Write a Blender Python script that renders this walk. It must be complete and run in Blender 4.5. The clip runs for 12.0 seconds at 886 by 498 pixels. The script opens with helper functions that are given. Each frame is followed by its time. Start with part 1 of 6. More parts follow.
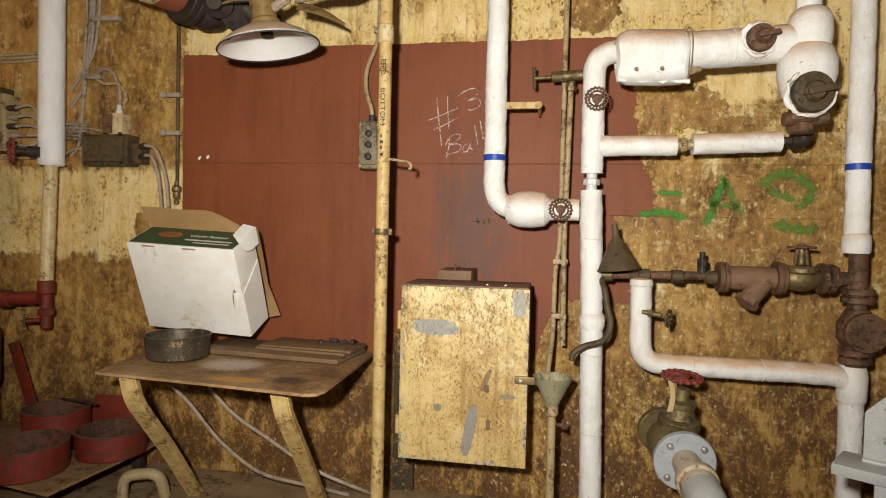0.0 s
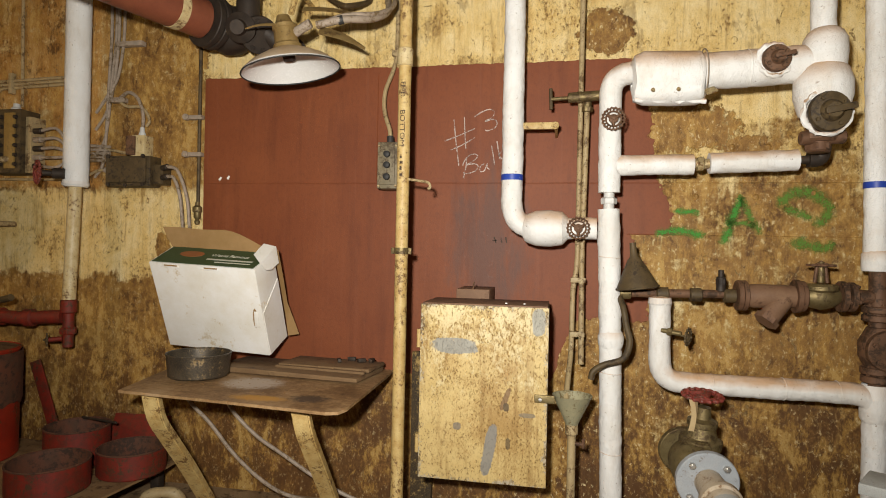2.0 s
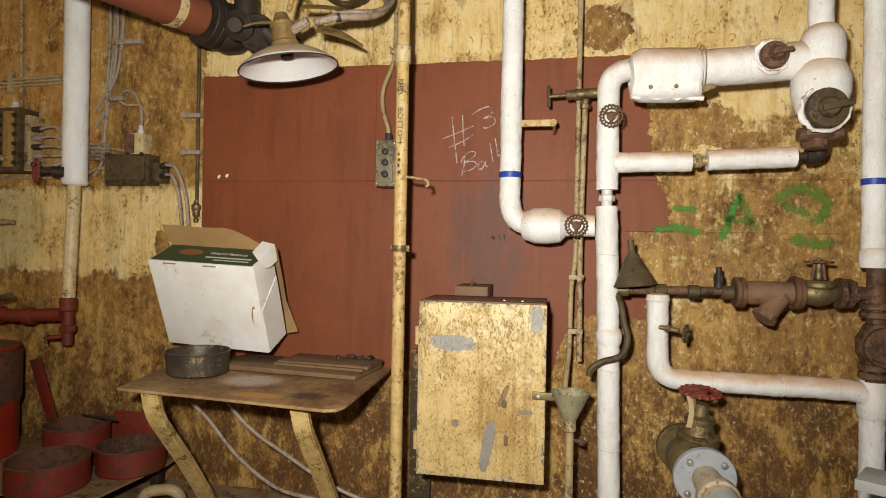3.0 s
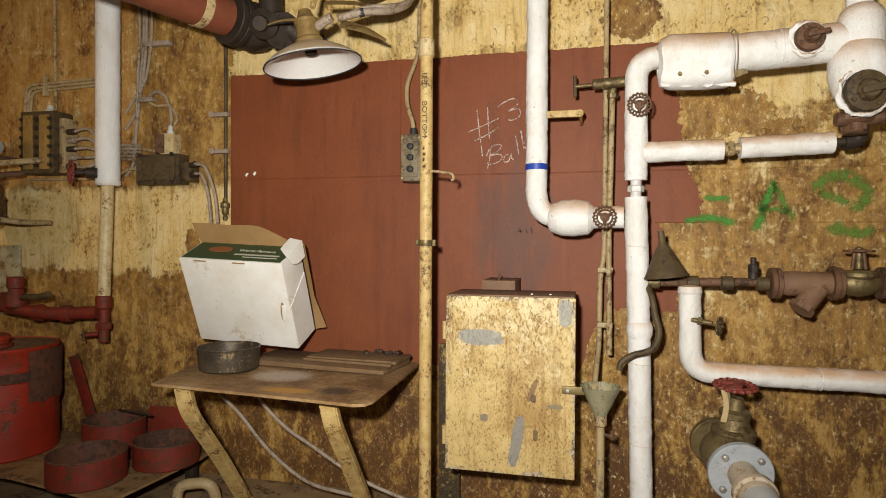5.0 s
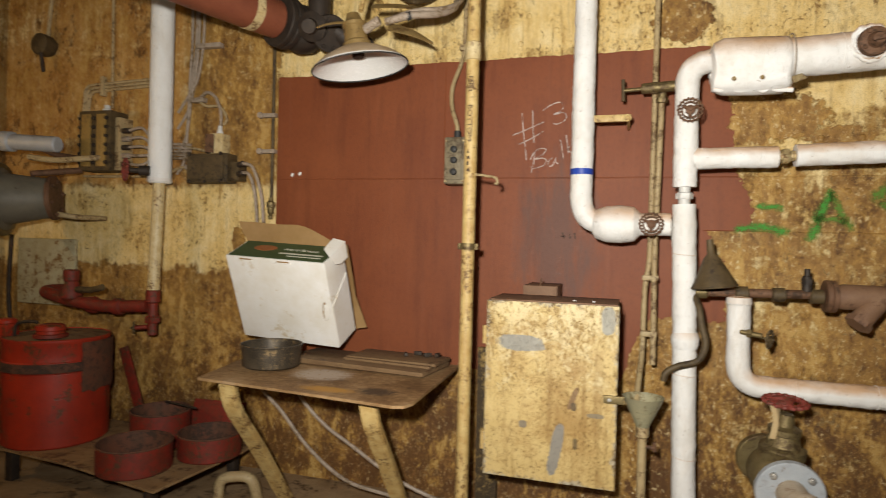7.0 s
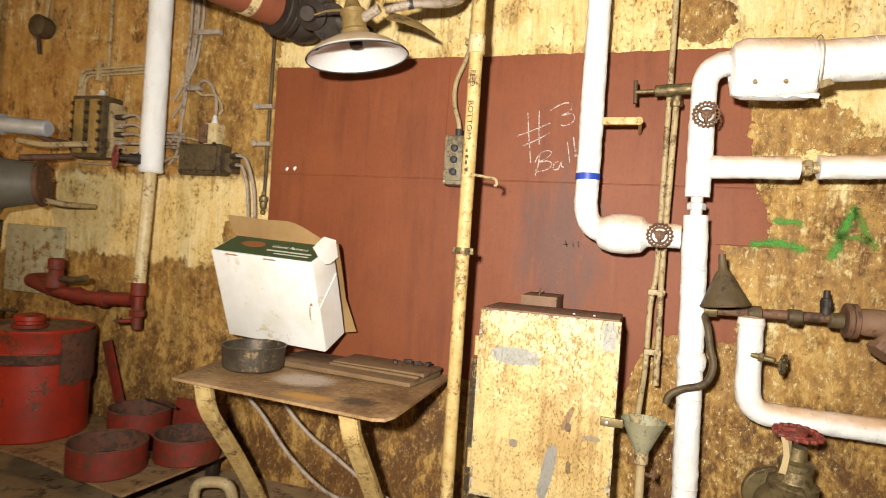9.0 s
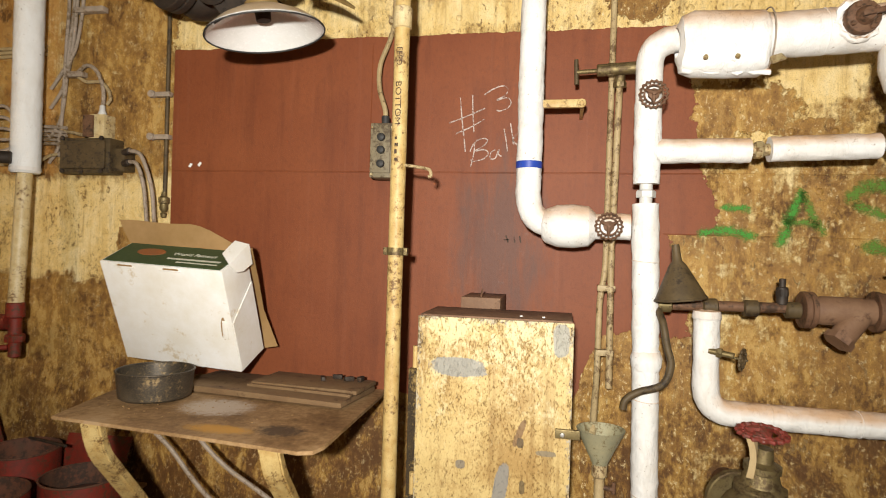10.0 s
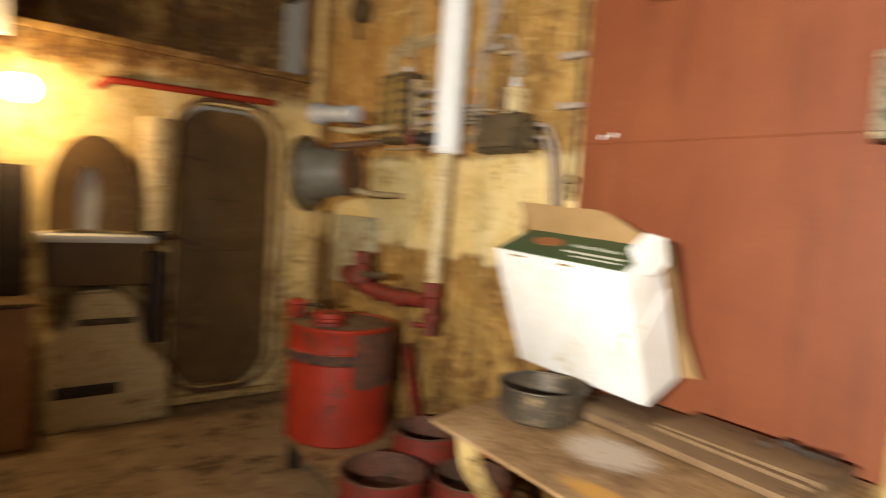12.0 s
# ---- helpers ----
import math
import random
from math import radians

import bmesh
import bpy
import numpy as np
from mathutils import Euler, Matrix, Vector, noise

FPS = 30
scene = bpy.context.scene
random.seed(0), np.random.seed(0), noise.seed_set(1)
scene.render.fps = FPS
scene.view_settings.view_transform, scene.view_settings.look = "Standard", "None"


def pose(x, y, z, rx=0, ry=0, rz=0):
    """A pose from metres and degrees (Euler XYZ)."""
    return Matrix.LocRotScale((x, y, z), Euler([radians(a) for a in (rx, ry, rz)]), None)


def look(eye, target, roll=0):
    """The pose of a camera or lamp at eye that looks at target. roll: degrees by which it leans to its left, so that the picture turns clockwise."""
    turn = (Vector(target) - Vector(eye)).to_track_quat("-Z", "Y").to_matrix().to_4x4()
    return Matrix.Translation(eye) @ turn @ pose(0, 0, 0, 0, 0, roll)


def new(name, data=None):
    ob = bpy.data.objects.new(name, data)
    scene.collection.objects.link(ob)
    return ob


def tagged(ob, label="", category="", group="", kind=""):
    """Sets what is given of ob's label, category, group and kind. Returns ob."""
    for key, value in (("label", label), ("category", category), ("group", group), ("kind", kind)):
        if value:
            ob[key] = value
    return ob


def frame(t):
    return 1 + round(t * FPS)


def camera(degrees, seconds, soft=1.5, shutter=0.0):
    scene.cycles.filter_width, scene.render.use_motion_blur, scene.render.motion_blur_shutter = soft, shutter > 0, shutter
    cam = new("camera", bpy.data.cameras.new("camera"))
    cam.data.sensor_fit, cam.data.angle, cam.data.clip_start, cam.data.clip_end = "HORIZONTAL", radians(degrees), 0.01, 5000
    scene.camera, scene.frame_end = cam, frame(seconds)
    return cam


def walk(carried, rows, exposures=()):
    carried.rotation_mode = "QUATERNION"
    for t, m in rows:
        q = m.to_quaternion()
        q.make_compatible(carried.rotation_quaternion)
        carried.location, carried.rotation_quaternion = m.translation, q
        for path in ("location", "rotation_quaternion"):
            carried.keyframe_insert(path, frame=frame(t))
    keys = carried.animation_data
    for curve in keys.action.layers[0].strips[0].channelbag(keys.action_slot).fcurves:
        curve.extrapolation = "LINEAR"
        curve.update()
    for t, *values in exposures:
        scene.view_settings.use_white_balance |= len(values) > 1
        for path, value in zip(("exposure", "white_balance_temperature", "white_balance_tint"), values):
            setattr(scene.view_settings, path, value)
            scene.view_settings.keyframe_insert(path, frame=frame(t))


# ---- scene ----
cam = camera(72.1, 12.0, soft=1.0, shutter=0.85)
PATH = [
    (0, (0.081, -0.040, 1.319), (-0.270, 1.928, 1.260), 1.32),
    (0.5, (0.069, -0.056, 1.324), (-0.315, 1.906, 1.269), 0.86),
    (1, (0.038, -0.080, 1.317), (-0.367, 1.878, 1.274), 0.59),
    (1.5, (0.040, -0.074, 1.316), (-0.339, 1.890, 1.296), 1.15),
    (2, (0.043, -0.072, 1.322), (-0.339, 1.891, 1.322), 1.16),
    (2.5, (0.046, -0.077, 1.316), (-0.331, 1.887, 1.310), 1.05),
    (3, (0.055, -0.073, 1.320), (-0.329, 1.890, 1.313), 1.06),
    (3.2, (0.050, -0.072, 1.322), (-0.350, 1.887, 1.320), 0.98),
    (5, (0.057, -0.058, 1.314), (-0.415, 1.885, 1.291), 0.27),
    (5.5, (0.059, -0.066, 1.305), (-0.420, 1.876, 1.279), 0.18),
    (6, (0.079, -0.049, 1.319), (-0.418, 1.888, 1.305), 0.90),
    (6.5, (0.099, -0.030, 1.325), (-0.435, 1.897, 1.341), 1.24),
    (7, (0.036, -0.059, 1.328), (-0.555, 1.852, 1.304), 1.51),
    (7.2, (-0.005, -0.087, 1.321), (-0.597, 1.823, 1.300), 1.11),
    (9, (0.058, 0.115, 1.329), (-0.567, 2.015, 1.316), 3.85),
    (9.5, (0.001, 0.256, 1.327), (-0.543, 2.180, 1.300), 3.26),
    (10, (-0.040, 0.380, 1.333), (-0.435, 2.341, 1.325), 1.77),
    (10.5, (-0.041, 0.516, 1.345), (-0.682, 2.410, 1.298), 3.37),
    (11, (-0.065, 0.682, 1.355), (-1.013, 2.438, 1.231), 3.64),
    (11.2, (-0.103, 0.722, 1.327), (-1.105, 2.448, 1.194), 4.20),
    (11.5, (-0.230, 0.822, 1.359), (-1.359, 2.469, 1.244), 3.33),
    (11.8, (-0.327, 0.949, 1.353), (-1.659, 2.436, 1.231), 3.14),
    (12, (-0.334, 1.005, 1.362), (-1.871, 2.278, 1.231), 3.83),
]
EXPOSURES = [(0.0, 0.0), (3.0, 0.0), (7.0, 0.0), (8.0, 0.3), (9.0, 0.74), (9.5, 0.59), (10.0, 0.38), (10.5, 0.21), (11.0, 0.38), (11.5, 0.52), (12.0, 0.96)]
walk(cam, [(t, look(eye, target, roll)) for t, eye, target, roll in PATH], EXPOSURES)

# ---------------------------------------------------------------- light
world = bpy.data.worlds.new("dim_hold")
world.use_nodes = True
world.node_tree.nodes["Background"].inputs[0].default_value = (0.9, 0.75, 0.55, 1)
world.node_tree.nodes["Background"].inputs[1].default_value = 0.08
scene.world = world


def lamp(name, place, watts, colour, radius):
    data = bpy.data.lights.new(name, "POINT")
    data.energy, data.color, data.shadow_soft_size = watts, colour, radius
    ob = new(name, data)
    ob.location = place
    return ob


# Stands in for the light carried with the camera; fixed near the walk's start.
torch = bpy.data.lights.new("camera_light", "SPOT")
torch.energy, torch.color, torch.shadow_soft_size = 508, (1.0, 0.948, 0.852), 0.05
torch.spot_size, torch.spot_blend = radians(136), 1.0
new("camera_light", torch).matrix_world = look((-0.10, -0.16, 1.52), (-0.52, 3.07, 2.08))
lamp("bulkhead_bulb_light", (-4.14, 1.307, 1.834), 13, (1.0, 0.64, 0.30), 0.07)

# ---------------------------------------------------------------- materials
class Nodes:
    """Short way to write a node material."""

    def __init__(self, name):
        self.mat = bpy.data.materials.new(name)
        self.mat.use_nodes = True
        self.tree = self.mat.node_tree
        self.shader = self.tree.nodes["Principled BSDF"]
        self.geo = self.tree.nodes.new("ShaderNodeNewGeometry").outputs["Position"]
        self.obj = self.tree.nodes.new("ShaderNodeTexCoord").outputs["Object"]

    def put(self, socket, value):
        if hasattr(value, "is_linked"):
            self.tree.links.new(value, socket)
        elif isinstance(value, tuple) and len(value) == 3 and socket.type == "RGBA":
            socket.default_value = (*value, 1)
        elif socket.type == "RGBA" and isinstance(value, float):
            socket.default_value = (value, value, value, 1)
        else:
            socket.default_value = value

    def math(self, op, a, b=0.0, c=0.0, clamp=False):
        n = self.tree.nodes.new("ShaderNodeMath")
        n.operation, n.use_clamp = op, clamp
        for i, v in enumerate((a, b, c)):
            self.put(n.inputs[i], v)
        return n.outputs[0]

    def scaled(self, vector, s):
        n = self.tree.nodes.new("ShaderNodeMapping")
        self.put(n.inputs["Vector"], vector)
        n.inputs["Scale"].default_value = s
        return n.outputs[0]

    def moved(self, vector, offset):
        n = self.tree.nodes.new("ShaderNodeMapping")
        self.put(n.inputs["Vector"], vector)
        n.inputs["Location"].default_value = offset
        return n.outputs[0]

    def noise(self, vector, scale, detail=6.0, rough=0.6, warp=0.0):
        n = self.tree.nodes.new("ShaderNodeTexNoise")
        self.put(n.inputs["Vector"], vector)
        n.inputs["Scale"].default_value, n.inputs["Detail"].default_value = scale, detail
        n.inputs["Roughness"].default_value, n.inputs["Distortion"].default_value = rough, warp
        return n.outputs[0]

    def ramp(self, fac, stops):
        n = self.tree.nodes.new("ShaderNodeValToRGB")
        self.put(n.inputs[0], fac)
        els = n.color_ramp.elements
        while len(els) < len(stops):
            els.new(0.5)
        for el, (p, c) in zip(els, stops):
            el.position = p
            el.color = (c, c, c, 1) if isinstance(c, float) else (*c, 1)
        return n.outputs[0]

    def mix(self, fac, a, b):
        n = self.tree.nodes.new("ShaderNodeMix")
        n.data_type = "RGBA"
        self.put(n.inputs[0], fac), self.put(n.inputs[6], a), self.put(n.inputs[7], b)
        return n.outputs[2]

    def split(self, vector):
        n = self.tree.nodes.new("ShaderNodeSeparateXYZ")
        self.put(n.inputs[0], vector)
        return n.outputs

    def bump(self, height, strength, distance=0.01):
        n = self.tree.nodes.new("ShaderNodeBump")
        self.put(n.inputs["Height"], height)
        n.inputs["Strength"].default_value, n.inputs["Distance"].default_value = strength, distance
        self.tree.links.new(n.outputs[0], self.shader.inputs["Normal"])

    def done(self, colour, rough=0.6, metal=0.0, spec=0.4):
        self.put(self.shader.inputs["Base Color"], colour)
        self.put(self.shader.inputs["Roughness"], rough)
        self.put(self.shader.inputs["Metallic"], metal)
        self.shader.inputs["Specular IOR Level"].default_value = spec
        return self.mat


def worn(name, main, second, under, wear=0.35, scale=8.0, rough=0.6, metal=0.0, bump=0.25, spec=0.4):
    """Paint or metal with two tones, patches of what lies under it, and fine relief."""
    n = Nodes(name)
    big = n.noise(n.geo, scale, 8, 0.65)
    fine = n.noise(n.geo, scale * 9, 6, 0.7)
    tone = n.mix(n.ramp(big, [(0.35, 0.0), (0.65, 1.0)]), main, second)
    tone = n.mix(n.ramp(n.noise(n.moved(n.geo, (2, 2, 7)), scale * 28, 4, 0.7), [(0.36, 0.30 if bump > 0.13 else 0.05), (0.5, 0.0)]), tone, under)
    chip = n.math("ADD", n.math("MULTIPLY", n.noise(n.moved(n.geo, (3, 7, 1)), scale * 2.2, 10, 0.72), 0.7), n.math("MULTIPLY", fine, 0.3))
    gather = n.math("SUBTRACT", n.noise(n.moved(n.geo, (6, 4, 9)), max(2.5, scale * 0.32), 5, 0.6), 0.5)
    chip = n.math("MULTIPLY_ADD", gather, 0.42, chip)
    mask = n.ramp(chip, [(wear - 0.03, 1.0), (wear + 0.04, 0.0)])
    n.bump(n.math("ADD", n.math("MULTIPLY", fine, 0.5), n.math("MULTIPLY", mask, -0.8)), bump, 0.004)
    return n.done(n.mix(mask, tone, under), n.math("MULTIPLY_ADD", fine, 0.3, rough - 0.15), metal, spec)




def wall_paint(name, board):
    """Many coats of peeling cream and ochre paint over rusted steel; with the dull red field where board is set."""
    n = Nodes(name)
    x, y, z = n.split(n.geo)
    patch = n.noise(n.geo, 4.2, 12, 0.66, 0.3)
    second = n.noise(n.moved(n.geo, (7, 3, 5)), 6.0, 12, 0.70, 0.4)
    flake = n.noise(n.moved(n.geo, (5, 2, 8)), 26, 10, 0.72)
    fleck = n.noise(n.scaled(n.moved(n.geo, (1, 6, 2)), (75, 75, 48)), 1.0, 8, 0.75)
    streak = n.math("ADD", n.math("MULTIPLY", n.noise(n.scaled(n.geo, (17, 17, 1.1)), 1.0, 10, 0.68), 0.6), n.math("MULTIPLY", n.noise(n.moved(n.geo, (2, 9, 3)), 8, 10, 0.7), 0.4))
    pits = n.noise(n.geo, 140, 4, 0.6)

    def amount(stops):
        return n.ramp(n.math("MULTIPLY", n.math("ADD", z, n.math("MULTIPLY", n.math("SUBTRACT", patch, 0.5), 0.22)), 1 / 3.0), [(p / 3.0, v) for p, v in stops])

    side = n.ramp(n.math("ADD", x, n.math("MULTIPLY", n.math("SUBTRACT", second, 0.5), 0.8)), [(0.0, 0.0), (0.35, 1.0)])
    cream_left = amount([(0.1, 0.02), (0.7, 0.10), (1.08, 0.18), (1.16, 0.78), (1.60, 0.82), (1.68, 0.26), (2.2, 0.42), (2.32, 0.84), (2.6, 0.90)])
    cream_right = amount([(0.1, 0.18), (0.6, 0.26), (1.1, 0.34), (1.3, 0.34), (1.64, 0.32), (1.70, 0.50), (1.95, 0.54), (2.08, 0.88), (2.5, 0.94)])
    ochre_left = amount([(0.1, 0.26), (0.6, 0.50), (1.0, 0.70), (1.6, 0.86), (1.66, 0.62), (2.3, 0.80)])
    ochre_right = amount([(0.1, 0.36), (0.55, 0.50), (0.8, 0.72), (1.2, 0.80), (1.65, 0.66), (2.0, 0.74)])
    rusty = amount([(0.1, 0.02), (0.7, 0.10), (1.08, 0.20), (1.16, 0.74), (1.58, 0.80), (1.67, 0.28), (2.0, 0.30), (2.3, 0.26), (2.7, 0.34)])
    far_left = n.math("GREATER_THAN", n.math("ADD", n.math("MULTIPLY", x, -1.0), n.math("MULTIPLY", n.math("SUBTRACT", second, 0.5), 0.7)), 1.96)
    cream_left = n.mix(far_left, cream_left, rusty)
    tan_side = n.math("GREATER_THAN", n.math("ADD", n.math("MULTIPLY", x, -1.0), n.math("MULTIPLY", n.math("SUBTRACT", second, 0.5), 0.5)), 2.60)
    tan_zone = n.math("MULTIPLY", tan_side, n.math("GREATER_THAN", n.math("ADD", z, n.math("MULTIPLY", n.math("SUBTRACT", patch, 0.5), 0.3)), 1.64))
    ochre_left = n.mix(tan_zone, ochre_left, 0.86)
    end_wall = n.math("LESS_THAN", x, -4.3)
    cream_left = n.mix(end_wall, cream_left, amount([(0.1, 0.50), (0.8, 0.52), (1.1, 0.70), (1.95, 0.74), (2.15, 0.25), (2.6, 0.15)]))
    ochre_left = n.mix(end_wall, ochre_left, amount([(0.1, 0.62), (1.9, 0.80), (2.15, 0.30), (2.6, 0.25)]))
    cream_amount, ochre_amount = n.mix(side, cream_left, cream_right), n.mix(side, ochre_left, ochre_right)

    if board:
        for cx, cz, rx, rz in ((0.24, 2.43, 0.15, 0.13), (0.62, 1.94, 0.27, 0.13), (0.92, 1.84, 0.14, 0.06), (-2.22, 1.30, 0.05, 0.10), (1.0, 1.42, 0.12, 0.16), (-2.3, 1.98, 0.28, 0.12)):
            dx, dz = n.math("DIVIDE", n.math("SUBTRACT", x, cx), rx), n.math("DIVIDE", n.math("SUBTRACT", z, cz), rz)
            far = n.math("ADD", n.math("MULTIPLY", dx, dx), n.math("MULTIPLY", dz, dz))
            bare = n.ramp(n.math("ADD", far, n.math("MULTIPLY", n.math("SUBTRACT", flake, 0.5), 2.4)), [(0.6, 1.0), (1.3, 0.0)])
            cream_amount = n.mix(bare, cream_amount, 0.05)

    def coat_mask(base, grain, amt, spread=0.62):
        v = n.math("ADD", n.math("MULTIPLY", base, 0.36), n.math("MULTIPLY", grain, 0.20))
        v = n.math("ADD", v, n.math("MULTIPLY", streak, 0.30))
        v = n.math("ADD", v, n.math("MULTIPLY", fleck, 0.14))
        v = n.math("ADD", v, n.math("MULTIPLY", n.math("SUBTRACT", amt, 0.5), spread * 0.5))
        return n.ramp(v, [(0.462, 0.0), (0.535, 1.0)])

    rust = n.ramp(n.math("ADD", n.math("MULTIPLY", second, 0.5), n.math("MULTIPLY", fleck, 0.5)), [(0.38, (0.055, 0.025, 0.008)), (0.5, (0.125, 0.056, 0.014)), (0.60, (0.20, 0.095, 0.024))])
    ochre = n.ramp(n.math("ADD", n.math("MULTIPLY", flake, 0.55), n.math("MULTIPLY", streak, 0.45)), [(0.38, (0.16, 0.075, 0.017)), (0.5, (0.26, 0.138, 0.034)), (0.60, (0.38, 0.235, 0.072))])
    pale = n.ramp(n.math("ADD", n.math("MULTIPLY", second, 0.5), n.math("MULTIPLY", streak, 0.5)), [(0.36, (0.52, 0.33, 0.095)), (0.47, (0.68, 0.50, 0.20)), (0.58, (0.76, 0.62, 0.33)), (0.68, (0.80, 0.71, 0.48))])
    tan = n.ramp(n.math("ADD", n.math("MULTIPLY", second, 0.5), n.math("MULTIPLY", streak, 0.5)), [(0.38, (0.17, 0.075, 0.017)), (0.46, (0.33, 0.16, 0.038)), (0.54, (0.44, 0.25, 0.075)), (0.64, (0.56, 0.38, 0.16))])
    ochre = n.mix(tan_zone, ochre, tan)
    ochre_on = coat_mask(second, flake, ochre_amount)
    cream_on = coat_mask(patch, flake, cream_amount)
    coat = n.mix(ochre_on, rust, ochre)
    coat = n.mix(cream_on, coat, pale)
    # rust bleeding through in pinholes and runs, pale chips on the bare parts
    bleed = n.ramp(n.math("ADD", n.math("MULTIPLY", fleck, 0.6), n.math("MULTIPLY", second, 0.4)), [(0.40, 1.0), (0.445, 0.0)])
    coat = n.mix(n.math("MULTIPLY", bleed, 0.8), coat, (0.11, 0.05, 0.014))
    chip = n.ramp(n.math("ADD", n.math("MULTIPLY", fleck, 0.65), n.math("MULTIPLY", flake, 0.35)), [(0.562, 0.0), (0.585, 1.0)])
    flaky = n.ramp(n.math("DIVIDE", n.math("ADD", x, 4.5), 7.0), [(0.0, 0.30), (0.60, 0.35), (0.64, 1.0), (0.70, 0.95), (0.76, 0.6)])
    # curled flakes: small sharp islands of older paint, each with its dark lifted edge
    islet = n.math("ADD", n.math("MULTIPLY", n.noise(n.scaled(n.moved(n.geo, (4, 1, 9)), (34, 34, 24)), 1.0, 9, 0.72, 0.6), 0.75), n.math("MULTIPLY", patch, 0.25))
    rim = n.ramp(islet, [(0.355, 0.0), (0.385, 1.0), (0.40, 1.0), (0.425, 0.0)])
    scar = n.ramp(islet, [(0.385, 1.0), (0.40, 0.0)])
    coat = n.mix(n.math("MULTIPLY", scar, 0.8), coat, (0.145, 0.07, 0.02))
    coat = n.mix(n.math("MULTIPLY", rim, 0.35), coat, (0.62, 0.47, 0.22))
    brush = n.noise(n.scaled(n.moved(n.geo, (3, 3, 3)), (44, 44, 3.0)), 1.0, 9, 0.72)
    coat = n.mix(n.ramp(brush, [(0.34, 0.45), (0.47, 0.0)]), coat, (0.17, 0.085, 0.022))
    bold = n.math("ADD", n.math("MULTIPLY", n.noise(n.scaled(n.moved(n.geo, (8, 5, 2)), (7.0, 7.0, 3.2)), 1.0, 12, 0.74, 0.5), 0.62), n.math("MULTIPLY", n.noise(n.scaled(n.moved(n.geo, (2, 4, 4)), (34, 34, 19)), 1.0, 9, 0.75), 0.38))
    off_cream = n.math("MULTIPLY_ADD", cream_on, -0.8, 1.0)
    coat = n.mix(n.math("MULTIPLY", n.ramp(bold, [(0.505, 0.0), (0.545, 0.6)]), off_cream), coat, (0.40, 0.225, 0.05))
    coat = n.mix(n.math("MULTIPLY", n.ramp(bold, [(0.55, 0.0), (0.575, 0.45)]), off_cream), coat, (0.56, 0.38, 0.13))
    coat = n.mix(n.math("MULTIPLY", n.ramp(bold, [(0.42, 0.85), (0.46, 0.0)]), n.math("MULTIPLY_ADD", cream_on, -0.55, 1.0)), coat, (0.085, 0.036, 0.009))
    coat = n.mix(n.math("MULTIPLY", chip, flaky), coat, (0.66, 0.54, 0.30))
    grit = n.noise(n.geo, 230, 5, 0.75)
    coat = n.mix(n.ramp(grit, [(0.36, 0.55), (0.47, 0.0)]), coat, (0.075, 0.034, 0.01))
    run = n.ramp(streak, [(0.30, 1.0), (0.44, 0.0)])
    coat = n.mix(n.math("MULTIPLY", run, 0.55), coat, (0.20, 0.105, 0.028))
    height = n.math("ADD", n.math("MULTIPLY", cream_on, 0.5), n.math("ADD", n.math("MULTIPLY", ochre_on, 0.3), n.math("MULTIPLY_ADD", scar, -0.5, n.math("MULTIPLY", fleck, 0.5))))
    rough = n.math("MULTIPLY_ADD", cream_on, -0.14, 0.62)
    if board:
        ragged = n.math("MULTIPLY", n.math("SUBTRACT", n.noise(n.geo, 7, 10, 0.7), 0.5), 1.0)
        right_edge = n.math("ADD", n.math("MULTIPLY_ADD", z, -0.235, 0.92), n.math("MULTIPLY", ragged, 0.22))
        right_edge = n.math("SUBTRACT", right_edge, n.math("MULTIPLY", n.math("LESS_THAN", z, 1.412), 0.20))
        low = n.ramp(x, [(0.0, 0.0), (0.12, 1.0)])
        low_edge = n.math("ADD", n.math("MULTIPLY_ADD", low, 0.33, 0.66), n.math("MULTIPLY", ragged, 0.18))
        top_edge = n.math("ADD", n.math("MULTIPLY_ADD", n.math("LESS_THAN", x, -1.58), -0.03, 2.29), n.math("MULTIPLY", ragged, 0.045))
        field = n.math("MULTIPLY", n.math("GREATER_THAN", x, -1.965), n.math("LESS_THAN", x, right_edge))
        field = n.math("MULTIPLY", field, n.math("MULTIPLY", n.math("GREATER_THAN", z, low_edge), n.math("LESS_THAN", z, top_edge)))
        cloud = n.noise(n.geo, 2.6, 7, 0.6)
        drip = n.noise(n.scaled(n.geo, (40, 40, 1.2)), 1.0, 5, 0.6)
        red = n.mix(n.ramp(cloud, [(0.3, 0.0), (0.7, 1.0)]), (0.168, 0.043, 0.0138), (0.212, 0.060, 0.0195))
        red = n.mix(n.math("MULTIPLY", n.ramp(drip, [(0.55, 0.0), (0.8, 1.0)]), 0.35), red, (0.23, 0.085, 0.045))
        # grey scuff behind the cabinet
        dx = n.math("DIVIDE", n.math("SUBTRACT", x, -0.34), 0.24)
        dz = n.math("DIVIDE", n.math("SUBTRACT", z, 1.32), 0.46)
        far = n.math("ADD", n.math("MULTIPLY", dx, dx), n.math("MULTIPLY", dz, dz))
        smear = n.noise(n.scaled(n.moved(n.geo, (6, 6, 1)), (16, 16, 3.0)), 1.0, 10, 0.72, 0.4)
        scuff = n.ramp(n.math("ADD", far, n.math("ADD", n.math("MULTIPLY", n.math("SUBTRACT", patch, 0.5), 1.6), n.math("MULTIPLY", n.math("SUBTRACT", smear, 0.5), 4.0))), [(0.05, 1.0), (1.1, 0.0)])
        red = n.mix(n.math("MULTIPLY", scuff, 0.68), red, (0.095, 0.052, 0.042))
